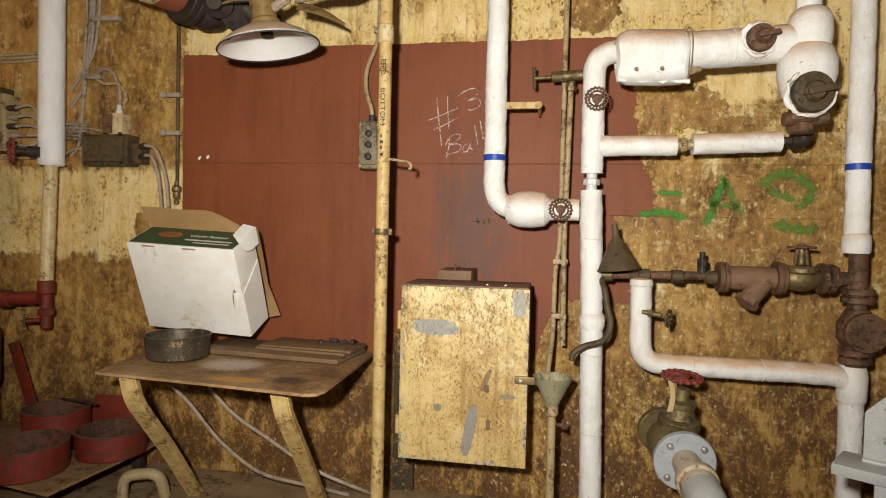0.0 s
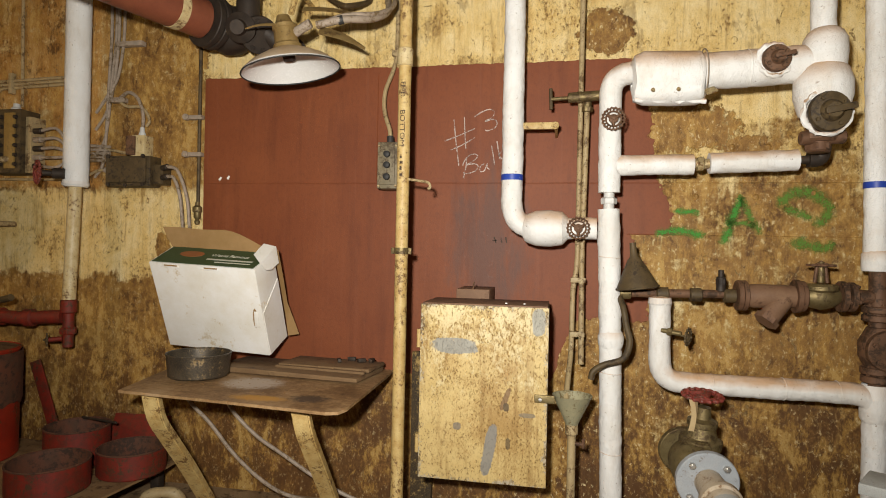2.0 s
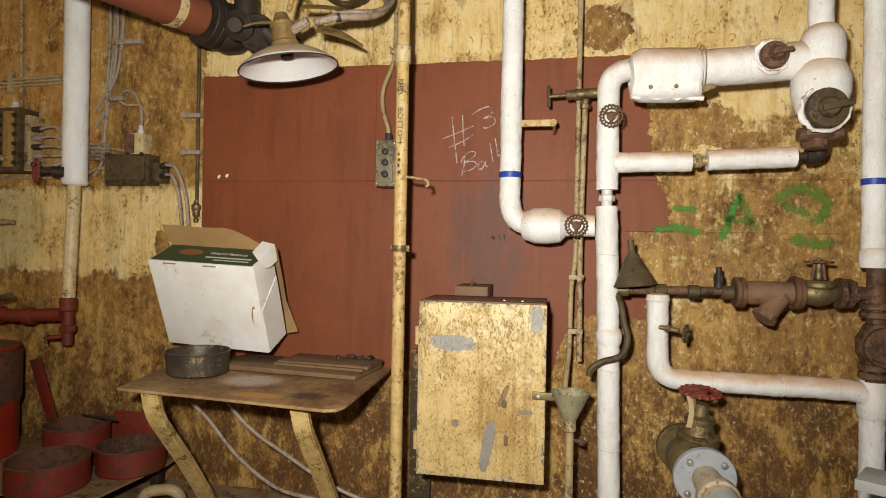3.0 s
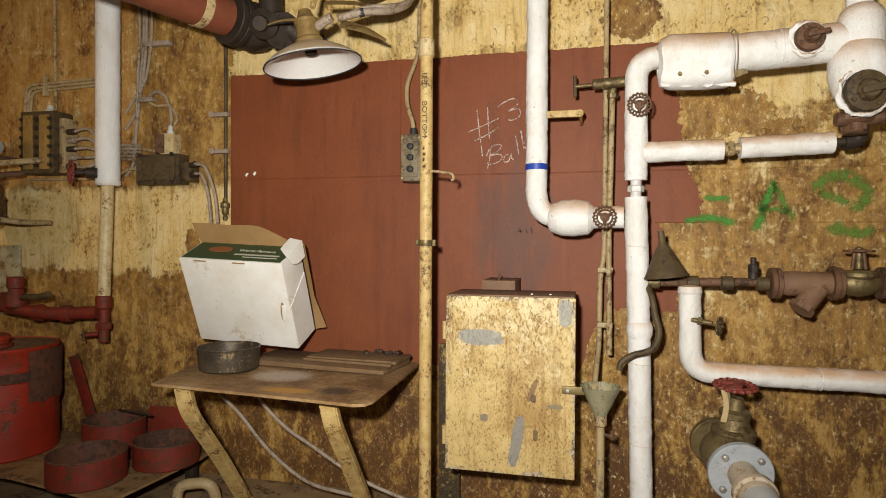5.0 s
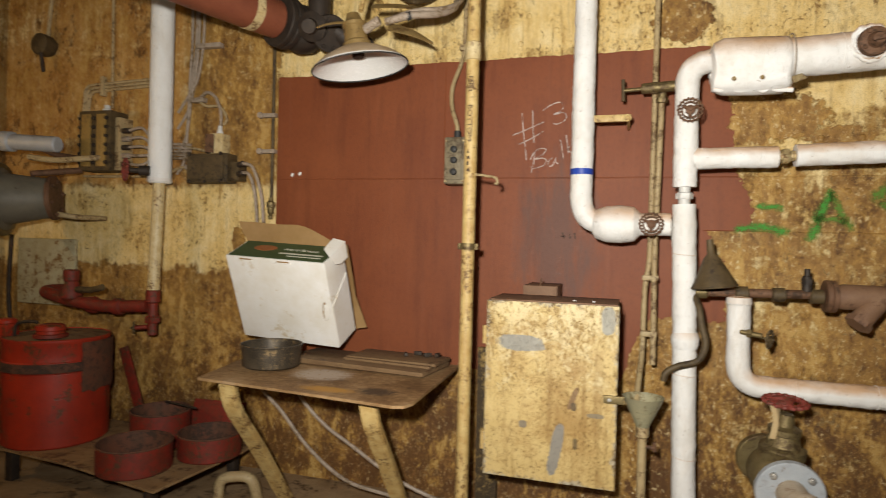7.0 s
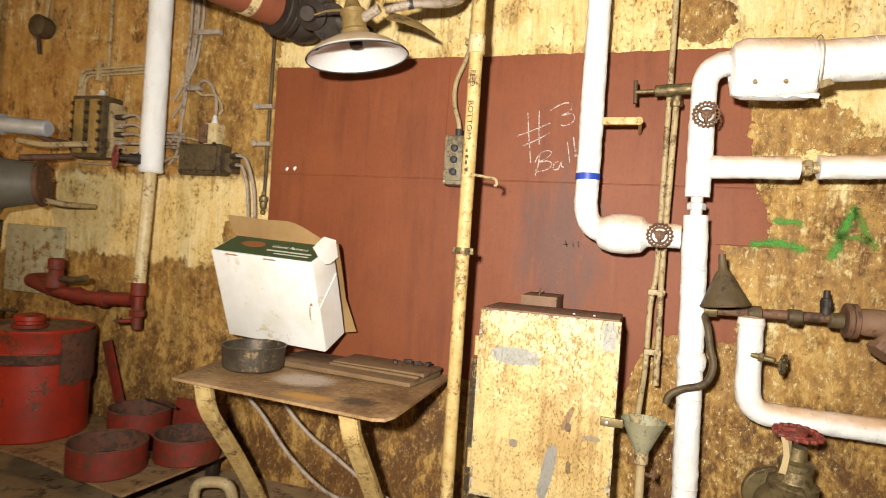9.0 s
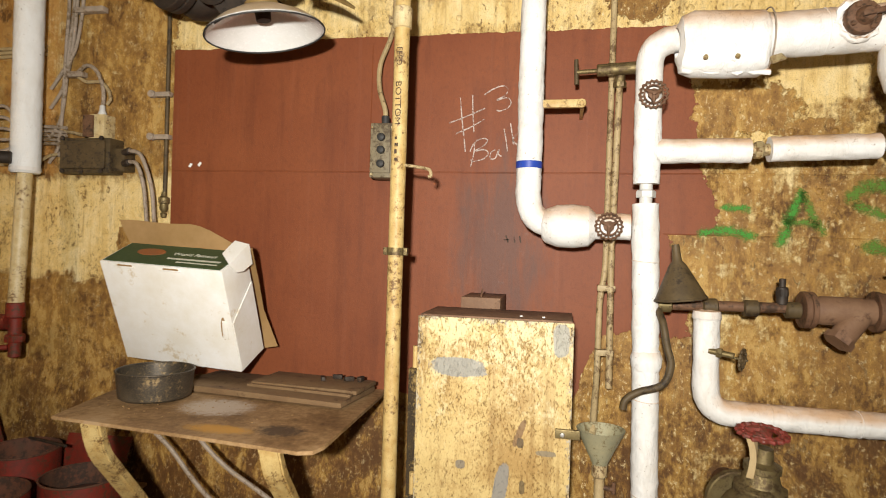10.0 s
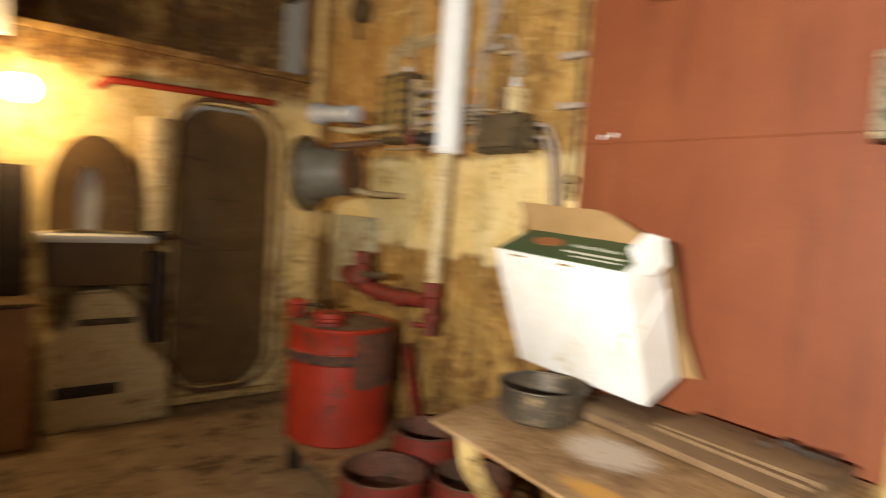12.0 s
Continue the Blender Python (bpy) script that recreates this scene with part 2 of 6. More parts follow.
        scraped = n.ramp(n.math("MULTIPLY_ADD", flake, 0.5, n.math("MULTIPLY", smear, 0.5)), [(0.56, 0.0), (0.62, 0.55)])
        red = n.mix(n.math("MULTIPLY", scuff, scraped), red, (0.20, 0.14, 0.12))
        stroke = n.noise(n.scaled(n.moved(n.geo, (1, 4, 2)), (11, 11, 1.4)), 1.0, 8, 0.65)
        red = n.mix(n.ramp(stroke, [(0.36, 0.40), (0.48, 0.0)]), red, (0.115, 0.030, 0.011))
        red = n.mix(n.ramp(fleck, [(0.38, 0.22), (0.5, 0.0)]), red, (0.085, 0.024, 0.012))
        spots = n.ramp(n.math("ADD", n.math("MULTIPLY", n.noise(n.moved(n.geo, (1, 1, 6)), 9, 9, 0.75), 0.6), n.math("MULTIPLY", flake, 0.4)), [(0.635, 0.0), (0.67, 1.0)])
        red = n.mix(n.math("MULTIPLY", spots, 0.45), red, (0.10, 0.075, 0.07))
        coat = n.mix(field, coat, red)
        height = n.mix(field, height, n.math("MULTIPLY", cloud, 0.25))
        rough = n.mix(field, rough, 0.6)
    n.bump(n.math("ADD", height, n.math("MULTIPLY", pits, 0.15)), 0.8, 0.006)
    return n.done(coat, rough, 0.0, 0.35)


M_WALL = wall_paint("peeling_paint_red_field", True)
M_WALL_PLAIN = wall_paint("peeling_paint", False)


def lagging(name):
    n = Nodes(name)
    big = n.noise(n.geo, 5, 6, 0.6)
    fine = n.noise(n.geo, 60, 5, 0.6)
    wrap = n.noise(n.scaled(n.geo, (14, 14, 30)), 1.0, 3, 0.5)
    nz = n.tree.nodes.new("ShaderNodeNewGeometry").outputs["Normal"]
    up = n.split(nz)[2]
    dusty = n.math("MULTIPLY", n.ramp(up, [(0.02, 0.0), (0.62, 1.0)]), n.ramp(big, [(0.25, 0.45), (0.60, 1.0)]))
    white = n.mix(n.ramp(big, [(0.4, 0.0), (0.75, 1.0)]), (0.74, 0.74, 0.73), (0.64, 0.62, 0.58))
    dirt = n.ramp(n.noise(n.moved(n.geo, (2, 5, 3)), 13, 10, 0.75), [(0.64, 0.0), (0.74, 1.0)])
    white = n.mix(n.math("MULTIPLY", dirt, 0.55), white, (0.42, 0.30, 0.17))
    smear = n.ramp(n.noise(n.scaled(n.geo, (9, 9, 3)), 1.0, 8, 0.7), [(0.50, 0.0), (0.72, 1.0)])
    white = n.mix(n.math("MULTIPLY", smear, 0.45), white, (0.50, 0.42, 0.33))
    mark = n.ramp(n.noise(n.moved(n.geo, (8, 2, 1)), 55, 5, 0.6), [(0.30, 1.0), (0.34, 0.0)])
    white = n.mix(n.math("MULTIPLY", mark, 0.6), white, (0.20, 0.14, 0.09))
    crease = n.ramp(n.noise(n.scaled(n.geo, (22, 22, 9)), 1.0, 5, 0.6, 1.2), [(0.47, 0.0), (0.50, 1.0), (0.53, 0.0)])
    n.bump(n.math("ADD", n.math("MULTIPLY_ADD", crease, -0.12, n.math("MULTIPLY", wrap, 0.5)), n.math("MULTIPLY", fine, 0.3)), 0.55, 0.012)
    return n.done(n.mix(n.math("MULTIPLY", dusty, 0.85), white, (0.50, 0.29, 0.14)), 0.75, 0.0, 0.25)


M_LAG = lagging("white_painted_lagging")
M_YELLOW = worn("yellowed_cream_paint", (0.56, 0.42, 0.18), (0.42, 0.27, 0.09), (0.15, 0.08, 0.028), 0.435, 22, 0.5)
M_YELLOW_CLEAN = worn("cream_enamel", (0.60, 0.50, 0.29), (0.48, 0.36, 0.17), (0.16, 0.09, 0.04), 0.425, 24, 0.45)
M_BROWNMETAL = worn("brown_corroded_metal", (0.11, 0.055, 0.03), (0.17, 0.09, 0.05), (0.05, 0.028, 0.016), 0.45, 16, 0.65, 0.25)
M_BRONZE = worn("tarnished_bronze", (0.16, 0.12, 0.05), (0.22, 0.17, 0.08), (0.09, 0.06, 0.03), 0.45, 22, 0.5, 0.6)
M_BRASS = worn("old_brass_fitting", (0.40, 0.30, 0.14), (0.55, 0.46, 0.28), (0.16, 0.08, 0.03), 0.45, 30, 0.45, 0.5)
M_LAMP_BRASS = worn("golden_lamp_brass", (0.26, 0.17, 0.06), (0.34, 0.24, 0.10), (0.12, 0.07, 0.03), 0.40, 12, 0.45, 0.4)
M_DARK = worn("blackened_iron", (0.022, 0.018, 0.015), (0.045, 0.033, 0.024), (0.08, 0.04, 0.02), 0.38, 18, 0.6, 0.3)
M_GREASY = worn("dark_brown_casing", (0.06, 0.04, 0.018), (0.10, 0.068, 0.03), (0.028, 0.018, 0.01), 0.43, 20, 0.6, 0.1)
M_MAROON = worn("maroon_painted_steel", (0.16, 0.045, 0.025), (0.22, 0.07, 0.035), (0.10, 0.04, 0.02), 0.36, 6, 0.45)
M_RED = worn("red_paint_on_steel", (0.36, 0.026, 0.009), (0.24, 0.02, 0.009), (0.09, 0.034, 0.014), 0.425, 5, 0.45)
M_RED_DUSTY = worn("dusty_dark_red_paint", (0.20, 0.014, 0.006), (0.10, 0.016, 0.008), (0.06, 0.028, 0.012), 0.44, 24, 0.6)
M_RED_RUSTY = worn("rusted_inside_of_bucket", (0.075, 0.036, 0.02), (0.12, 0.04, 0.02), (0.04, 0.02, 0.012), 0.45, 12, 0.8)
M_WHEEL_RED = worn("chipped_red_wheel", (0.22, 0.03, 0.022), (0.14, 0.03, 0.02), (0.07, 0.04, 0.025), 0.42, 40, 0.55)
M_STRAINER = worn("dusty_brown_casting", (0.15, 0.08, 0.045), (0.20, 0.115, 0.065), (0.09, 0.045, 0.025), 0.42, 14, 0.7)
M_GREY = worn("grey_machine_paint", (0.30, 0.31, 0.30), (0.36, 0.37, 0.36), (0.13, 0.09, 0.06), 0.36, 9, 0.45)
M_GREY_BLUE = worn("blue_grey_flange_paint", (0.30, 0.33, 0.36), (0.37, 0.39, 0.41), (0.16, 0.11, 0.07), 0.38, 14, 0.4)
M_OUTLET = worn("soiled_pale_pipe_paint", (0.50, 0.43, 0.34), (0.38, 0.30, 0.20), (0.18, 0.10, 0.045), 0.44, 12, 0.55)
M_GREY_DARK = worn("dark_grey_casting", (0.11, 0.10, 0.075), (0.15, 0.135, 0.10), (0.07, 0.045, 0.025), 0.38, 10, 0.55)
M_CABLE = worn("grey_cable_sheath", (0.27, 0.22, 0.17), (0.36, 0.29, 0.23), (0.15, 0.10, 0.05), 0.43, 25, 0.5)
M_CABLE_DIM = worn("paint_splashed_conduit", (0.33, 0.24, 0.12), (0.42, 0.33, 0.18), (0.12, 0.07, 0.03), 0.44, 20, 0.55)
M_SWITCH = worn("grimy_switch_casing", (0.17, 0.14, 0.085), (0.23, 0.19, 0.12), (0.08, 0.055, 0.03), 0.45, 22, 0.6)
M_STEEL = worn("galvanised_bolt", (0.45, 0.44, 0.42), (0.55, 0.54, 0.51), (0.2, 0.13, 0.07), 0.36, 40, 0.4, 0.8)
M_TABLE = worn("rusty_table_plate", (0.20, 0.115, 0.05), (0.31, 0.20, 0.095), (0.085, 0.042, 0.018), 0.45, 6, 0.7)
M_WOOD = worn("dusty_old_wood", (0.20, 0.125, 0.06), (0.15, 0.088, 0.042), (0.085, 0.045, 0.02), 0.42, 7, 0.8)
M_BLACKWOOD = worn("blackened_plank", (0.028, 0.02, 0.013), (0.05, 0.032, 0.016), (0.34, 0.23, 0.08), 0.455, 13, 0.8, 0.0, 0.5)
M_POT = worn("sooty_pan_steel", (0.03, 0.026, 0.022), (0.085, 0.068, 0.048), (0.26, 0.18, 0.085), 0.40, 9, 0.45, 0.35)
M_CARD_WHITE = worn("white_carton_board", (0.78, 0.78, 0.77), (0.68, 0.65, 0.58), (0.56, 0.47, 0.33), 0.385, 5, 0.7, 0.0, 0.12)
M_CARD_BROWN = worn("brown_corrugated_card", (0.25, 0.15, 0.055), (0.31, 0.19, 0.08), (0.2, 0.12, 0.05), 0.3, 7, 0.8, 0.0, 0.08)
M_CARD_GREEN = worn("dark_green_print", (0.035, 0.062, 0.025), (0.045, 0.075, 0.03), (0.10, 0.10, 0.05), 0.3, 10, 0.5, 0.0, 0.05)
M_PRINT = worn("pale_print", (0.55, 0.55, 0.45), (0.5, 0.5, 0.4), (0.2, 0.2, 0.1), 0.25, 20, 0.6, 0.0, 0.02)
M_ORANGE = worn("orange_badge_print", (0.30, 0.10, 0.03), (0.24, 0.10, 0.04), (0.1, 0.08, 0.03), 0.3, 30, 0.6, 0.0, 0.02)
M_ENAMEL = worn("white_enamel", (0.84, 0.84, 0.83), (0.78, 0.78, 0.75), (0.10, 0.08, 0.06), 0.25, 6, 0.25, 0.0, 0.04, 0.6)
M_ENAMEL_TOP = worn("dusty_enamel", (0.50, 0.36, 0.22), (0.62, 0.50, 0.36), (0.2, 0.13, 0.07), 0.35, 7, 0.5)
M_BLUE = worn("blue_tape", (0.015, 0.045, 0.30), (0.02, 0.06, 0.36), (0.05, 0.06, 0.2), 0.3, 20, 0.45, 0.0, 0.03)
M_FLOOR = worn("oily_rusted_deck", (0.22, 0.14, 0.07), (0.33, 0.23, 0.13), (0.10, 0.06, 0.03), 0.42, 6, 0.6, 0.0, 0.6)
M_DOOR = worn("dark_brown_door_paint", (0.125, 0.07, 0.022), (0.075, 0.04, 0.013), (0.15, 0.10, 0.045), 0.38, 4, 0.55)
M_VERDIGRIS = worn("verdigris_tin", (0.27, 0.26, 0.17), (0.34, 0.31, 0.19), (0.15, 0.11, 0.05), 0.40, 18, 0.6, 0.2)
M_BLUE_GREY = worn("crumpled_blue_grey_foil", (0.42, 0.44, 0.47), (0.33, 0.34, 0.36), (0.16, 0.14, 0.11), 0.36, 14, 0.5, 0.1)
M_TAN = worn("tan_locker_paint", (0.36, 0.20, 0.10), (0.28, 0.145, 0.07), (0.12, 0.06, 0.03), 0.38, 5, 0.55)
M_PALE_GREEN = worn("pale_green_wall_paint", (0.40, 0.38, 0.26), (0.32, 0.28, 0.16), (0.17, 0.09, 0.03), 0.43, 9, 0.6)
M_PAPER = worn("soiled_paper_tag", (0.42, 0.32, 0.17), (0.36, 0.26, 0.13), (0.2, 0.13, 0.06), 0.3, 20, 0.8)
M_BLACK = worn("black_rubber", (0.02, 0.02, 0.02), (0.03, 0.03, 0.03), (0.06, 0.05, 0.04), 0.3, 20, 0.6)
M_OCHRE = worn("ochre_terminal_strip", (0.30, 0.19, 0.05), (0.23, 0.14, 0.04), (0.08, 0.05, 0.02), 0.38, 25, 0.5)
M_WHITE_THING = worn("off_white_casing", (0.62, 0.63, 0.62), (0.52, 0.52, 0.5), (0.25, 0.2, 0.13), 0.33, 10, 0.45)

bulb_nodes = Nodes("glowing_bulb")
bulb_nodes.shader.inputs["Emission Color"].default_value = (1.0, 0.72, 0.36, 1)
bulb_nodes.shader.inputs["Emission Strength"].default_value = 24
M_BULB = bulb_nodes.done((0.9, 0.8, 0.6), 0.3)


def cabinet_paint():
    """Cream paint flaked off in small chips, worn along the door's edges, with touched-up grey patches."""
    n = Nodes("flaking_cabinet_paint")
    x, y, z = n.split(n.geo)
    patch = n.noise(n.geo, 6, 10, 0.7)
    stain = n.noise(n.moved(n.geo, (9, 2, 4)), 3.2, 9, 0.68)
    fleck = n.noise(n.scaled(n.geo, (140, 140, 85)), 1.0, 8, 0.75)
    pale = n.noise(n.moved(n.geo, (4, 4, 4)), 10, 8, 0.7)
    curl = n.noise(n.scaled(n.moved(n.geo, (2, 8, 5)), (62, 62, 34)), 1.0, 8, 0.7, 0.8)
    cream = n.mix(n.ramp(patch, [(0.3, 0.0), (0.7, 1.0)]), (0.49, 0.35, 0.135), (0.61, 0.47, 0.215))
    cream = n.mix(n.ramp(n.math("MULTIPLY_ADD", fleck, 0.35, n.math("MULTIPLY", stain, 0.65)), [(0.40, 0.75), (0.52, 0.0)]), cream, (0.30, 0.17, 0.05))
    streaky = n.noise(n.scaled(n.geo, (30, 30, 3)), 1.0, 6, 0.6)
    cream = n.mix(n.ramp(streaky, [(0.32, 0.6), (0.5, 0.0)]), cream, (0.25, 0.145, 0.045))
    high = n.math("MULTIPLY", n.math("SUBTRACT", z, 0.7), 0.26)
    bright = n.ramp(n.math("ADD", n.math("MULTIPLY", n.math("MULTIPLY_ADD", curl, 0.5, n.math("MULTIPLY", pale, 0.5)), 0.9), high), [(0.495, 0.0), (0.56, 1.0)])
    cream = n.mix(n.math("MULTIPLY", bright, 0.5), cream, (0.74, 0.65, 0.40))
    peeled = n.ramp(n.math("ADD", n.math("MULTIPLY", curl, 0.85), n.math("MULTIPLY", high, -0.25)), [(0.315, 1.0), (0.345, 0.0)])
    cream = n.mix(n.math("MULTIPLY", peeled, 0.55), cream, (0.20, 0.115, 0.04))
    chips = n.ramp(n.math("ADD", n.math("MULTIPLY", fleck, 0.82), n.math("MULTIPLY", patch, 0.18)), [(0.395, 1.0), (0.435, 0.0)])
    cream = n.mix(n.math("MULTIPLY", chips, 0.7), cream, (0.13, 0.075, 0.03))
    soft = n.math("SUBTRACT", n.math("ADD", n.math("MULTIPLY", pale, 0.6), n.math("MULTIPLY", fleck, 0.4)), 0.5)
    for cx, cz, rx, rz, lean, col in ((-0.405, 0.905, 0.105, 0.036, 0.0, (0.27, 0.27, 0.25)), (-0.045, 1.02, 0.030, 0.06, 0.0, (0.30, 0.30, 0.27)), (-0.245, 0.465, 0.026, 0.115, 0.16, (0.22, 0.215, 0.20)),
                                      (-0.385, 0.56, 0.018, 0.016, 0.0, (0.20, 0.17, 0.13)), (-0.178, 0.69, 0.012, 0.05, 0.35, (0.20, 0.12, 0.06)), (-0.175, 0.655, 0.012, 0.018, 0.0, (0.10, 0.07, 0.04)), (-0.165, 0.50, 0.010, 0.025, 0.0, (0.14, 0.10, 0.05)), (-0.085, 0.625, 0.035, 0.010, 0.0, (0.22, 0.18, 0.12))):
        run = n.math("MULTIPLY_ADD", n.math("SUBTRACT", z, cz), -lean, n.math("SUBTRACT", x, cx))
        dx = n.math("DIVIDE", run, rx)
        dz = n.math("DIVIDE", n.math("SUBTRACT", z, cz), rz)
        far = n.math("ADD", n.math("MULTIPLY", dx, dx), n.math("MULTIPLY", n.math("MULTIPLY", dz, dz), n.math("MULTIPLY", dz, dz)))
        spot = n.ramp(n.math("ADD", far, n.math("MULTIPLY", soft, 2.4)), [(0.78, 0.9), (1.0, 0.0)])
        cream = n.mix(spot, cream, col)
    # rubbed edges of the door: bare dark steel with pale scars
    ex = n.math("SUBTRACT", 0.277, n.math("ABSOLUTE", n.math("ADD", x, 0.2785)))
    ez = n.math("SUBTRACT", 0.379, n.math("ABSOLUTE", n.math("SUBTRACT", z, 0.7035)))
    near = n.math("MINIMUM", ex, ez)
    rub = n.ramp(n.math("ADD", n.math("MULTIPLY", near, 20.0), n.math("MULTIPLY", n.math("SUBTRACT", n.math("MULTIPLY_ADD", fleck, 0.5, n.math("MULTIPLY", pale, 0.5)), 0.5), 4.5)), [(0.0, 1.0), (0.16, 0.0)])
    cream = n.mix(n.math("MULTIPLY", rub, 0.85), cream, n.mix(n.ramp(curl, [(0.45, 0.0), (0.55, 1.0)]), (0.11, 0.07, 0.035), (0.42, 0.38, 0.30)))
    n.bump(n.math("MULTIPLY_ADD", bright, 0.5, n.math("ADD", n.math("MULTIPLY", chips, -1.0), n.math("MULTIPLY", peeled, -0.8))), 0.6, 0.003)
    return n.done(cream, 0.55, 0.0, 0.35)


M_CABINET = cabinet_paint()


def spray(name, colour, density):
    """Thin sprayed or chalked marks: broken up where the surface is rough."""
    n = Nodes(name)
    grain = n.math("ADD", n.math("MULTIPLY", n.noise(n.geo, 38, 8, 0.75), 0.6), n.math("MULTIPLY", n.noise(n.geo, 160, 3, 0.6), 0.4))
    n.done(n.mix(grain, colour, tuple(c * 0.6 for c in colour)), 0.7)
    n.put(n.shader.inputs["Alpha"], n.ramp(grain, [(density - 0.06, 1.0), (density + 0.06, 0.0)]))
    return n.mat


def sprayed_band(name, colour):
    """Spray paint that thins out towards the edge of its stroke and skips the pits of the wall."""
    n = Nodes(name)
    uv = n.split(n.tree.nodes.new("ShaderNodeTexCoord").outputs["UV"])
    across = n.math("ABSOLUTE", n.math("MULTIPLY_ADD", uv[0], 2.0, -1.0))
    ends = n.math("MULTIPLY", n.ramp(uv[1], [(0.0, 0.35), (0.10, 1.0)]), n.ramp(uv[1], [(0.90, 1.0), (1.0, 0.35)]))
    body = n.math("MULTIPLY", n.ramp(across, [(0.15, 1.0), (0.95, 0.0)]), ends)
    grain = n.math("ADD", n.math("MULTIPLY", n.noise(n.geo, 30, 9, 0.75), 0.6), n.math("MULTIPLY", n.noise(n.geo, 190, 3, 0.6), 0.4))
    cover = n.ramp(n.math("MULTIPLY_ADD", n.math("SUBTRACT", 0.5, grain), 4.5, body), [(0.28, 0.0), (1.0, 0.8)])
    n.done(n.mix(grain, colour, tuple(c * 0.6 for c in colour)), 0.7)
    n.put(n.shader.inputs["Alpha"], cover)
    return n.mat


M_GREEN_SPRAY = sprayed_band("green_spray_paint", (0.06, 0.31, 0.035))
M_GREEN_THIN = sprayed_band("thin_green_spray_paint", (0.12, 0.25, 0.03))
M_CHALK = spray("white_chalk", (0.60, 0.50, 0.45), 0.532)
M_STENCIL = spray("dark_stencil", (0.06, 0.035, 0.02), 0.55)

# ---------------------------------------------------------------- mesh helpers
def part(name, bm, material, parent=None, label="", smooth=True):
    """Links a bmesh as one mesh object."""
    mesh = bpy.data.meshes.new(name)
    bm.normal_update()
    bm.to_mesh(mesh)
    bm.free()
    if smooth:
        mesh.polygons.foreach_set("use_smooth", [True] * len(mesh.polygons))
        mesh.set_sharp_from_angle(angle=radians(38))
    mesh.materials.append(material)
    ob = new(name, mesh)
    if parent is not None:
        ob.parent = parent
    if label:
        tagged(ob, label)
    return ob


def thing(name, label, category, group="", kind="", m=None):
    root = new(name)
    root.empty_display_size = 0.05
    if m is not None:
        root.matrix_basis = m
    return tagged(root, label, category, group, kind)


def block(x0, x1, y0, y1, z0, z1, bevel=0.0, jitter=0.0):
    bm = bmesh.new()
    bmesh.ops.create_cube(bm, size=1)
    bmesh.ops.transform(bm, verts=bm.verts, matrix=Matrix.Translation(((x0 + x1) / 2, (y0 + y1) / 2, (z0 + z1) / 2)) @ Matrix.Diagonal((x1 - x0, y1 - y0, z1 - z0, 1)))
    if jitter:
        for v in bm.verts:
            v.co += Vector(random.uniform(-jitter, jitter) for _ in range(3))
    if bevel:
        bmesh.ops.bevel(bm, geom=bm.edges[:], offset=bevel, segments=2, affect="EDGES", profile=0.6)
    return bm


def join(*bms):
    out = bmesh.new()
    for b in bms:
        mesh = bpy.data.meshes.new("tmp")
        b.to_mesh(mesh)
        b.free()
        out.from_mesh(mesh)
        bpy.data.meshes.remove(mesh)
    return out


def turned(bm, m):
    bmesh.ops.transform(bm, verts=bm.verts, matrix=m)
    return bm


def lathe(profile, seg=24, m=None):
    """A body of revolution round z from (radius, z) pairs."""
    bm = bmesh.new()
    rings = []
    for r, z in profile:
        if r < 1e-5:
            rings.append([bm.verts.new((0, 0, z))])
        else:
            rings.append([bm.verts.new((r * math.cos(2 * math.pi * i / seg), r * math.sin(2 * math.pi * i / seg), z)) for i in range(seg)])
    for a, b in zip(rings, rings[1:]):
        for i in range(seg):
            j = (i + 1) % seg
            if len(a) == 1 and len(b) == 1:
                continue
            if len(a) == 1:
                bm.faces.new((a[0], b[j], b[i]))
            elif len(b) == 1:
                bm.faces.new((a[i], a[j], b[0]))
            else:
                bm.faces.new((a[i], a[j], b[j], b[i]))
    bmesh.ops.recalc_face_normals(bm, faces=bm.faces)
    return turned(bm, m) if m is not None else bm


def along(a, b):
    """The pose at a whose z axis points at b."""
    d = Vector(b) - Vector(a)
    return Matrix.Translation(a) @ d.to_track_quat("Z", "Y").to_matrix().to_4x4()


def rod(a, b, r, seg=16, r2=None, lip=0.0):
    d = (Vector(b) - Vector(a)).length
    r2 = r if r2 is None else r2
    e = min(r, r2) * 0.15
    return lathe([(0, 0), (r - e, 0), (r, e), (r2, d - e), (r2 - e, d), (0, d)], seg, along(a, b))


def rounded(points, bend, steps=6):
    """A polyline with its corners rounded to the radius bend."""
    pts = [Vector(p) for p in points]
    out = [pts[0]]
    for a, b, c in zip(pts, pts[1:], pts[2:]):
        u, w = (a - b), (c - b)
        k = min(bend, u.length * 0.49, w.length * 0.49)
        p, q = b + u.normalized() * k, b + w.normalized() * k
        for i in range(steps + 1):
            s = i / steps
            out.append((1 - s) ** 2 * p + 2 * s * (1 - s) * b + s * s * q)
    out.append(pts[-1])
    return out


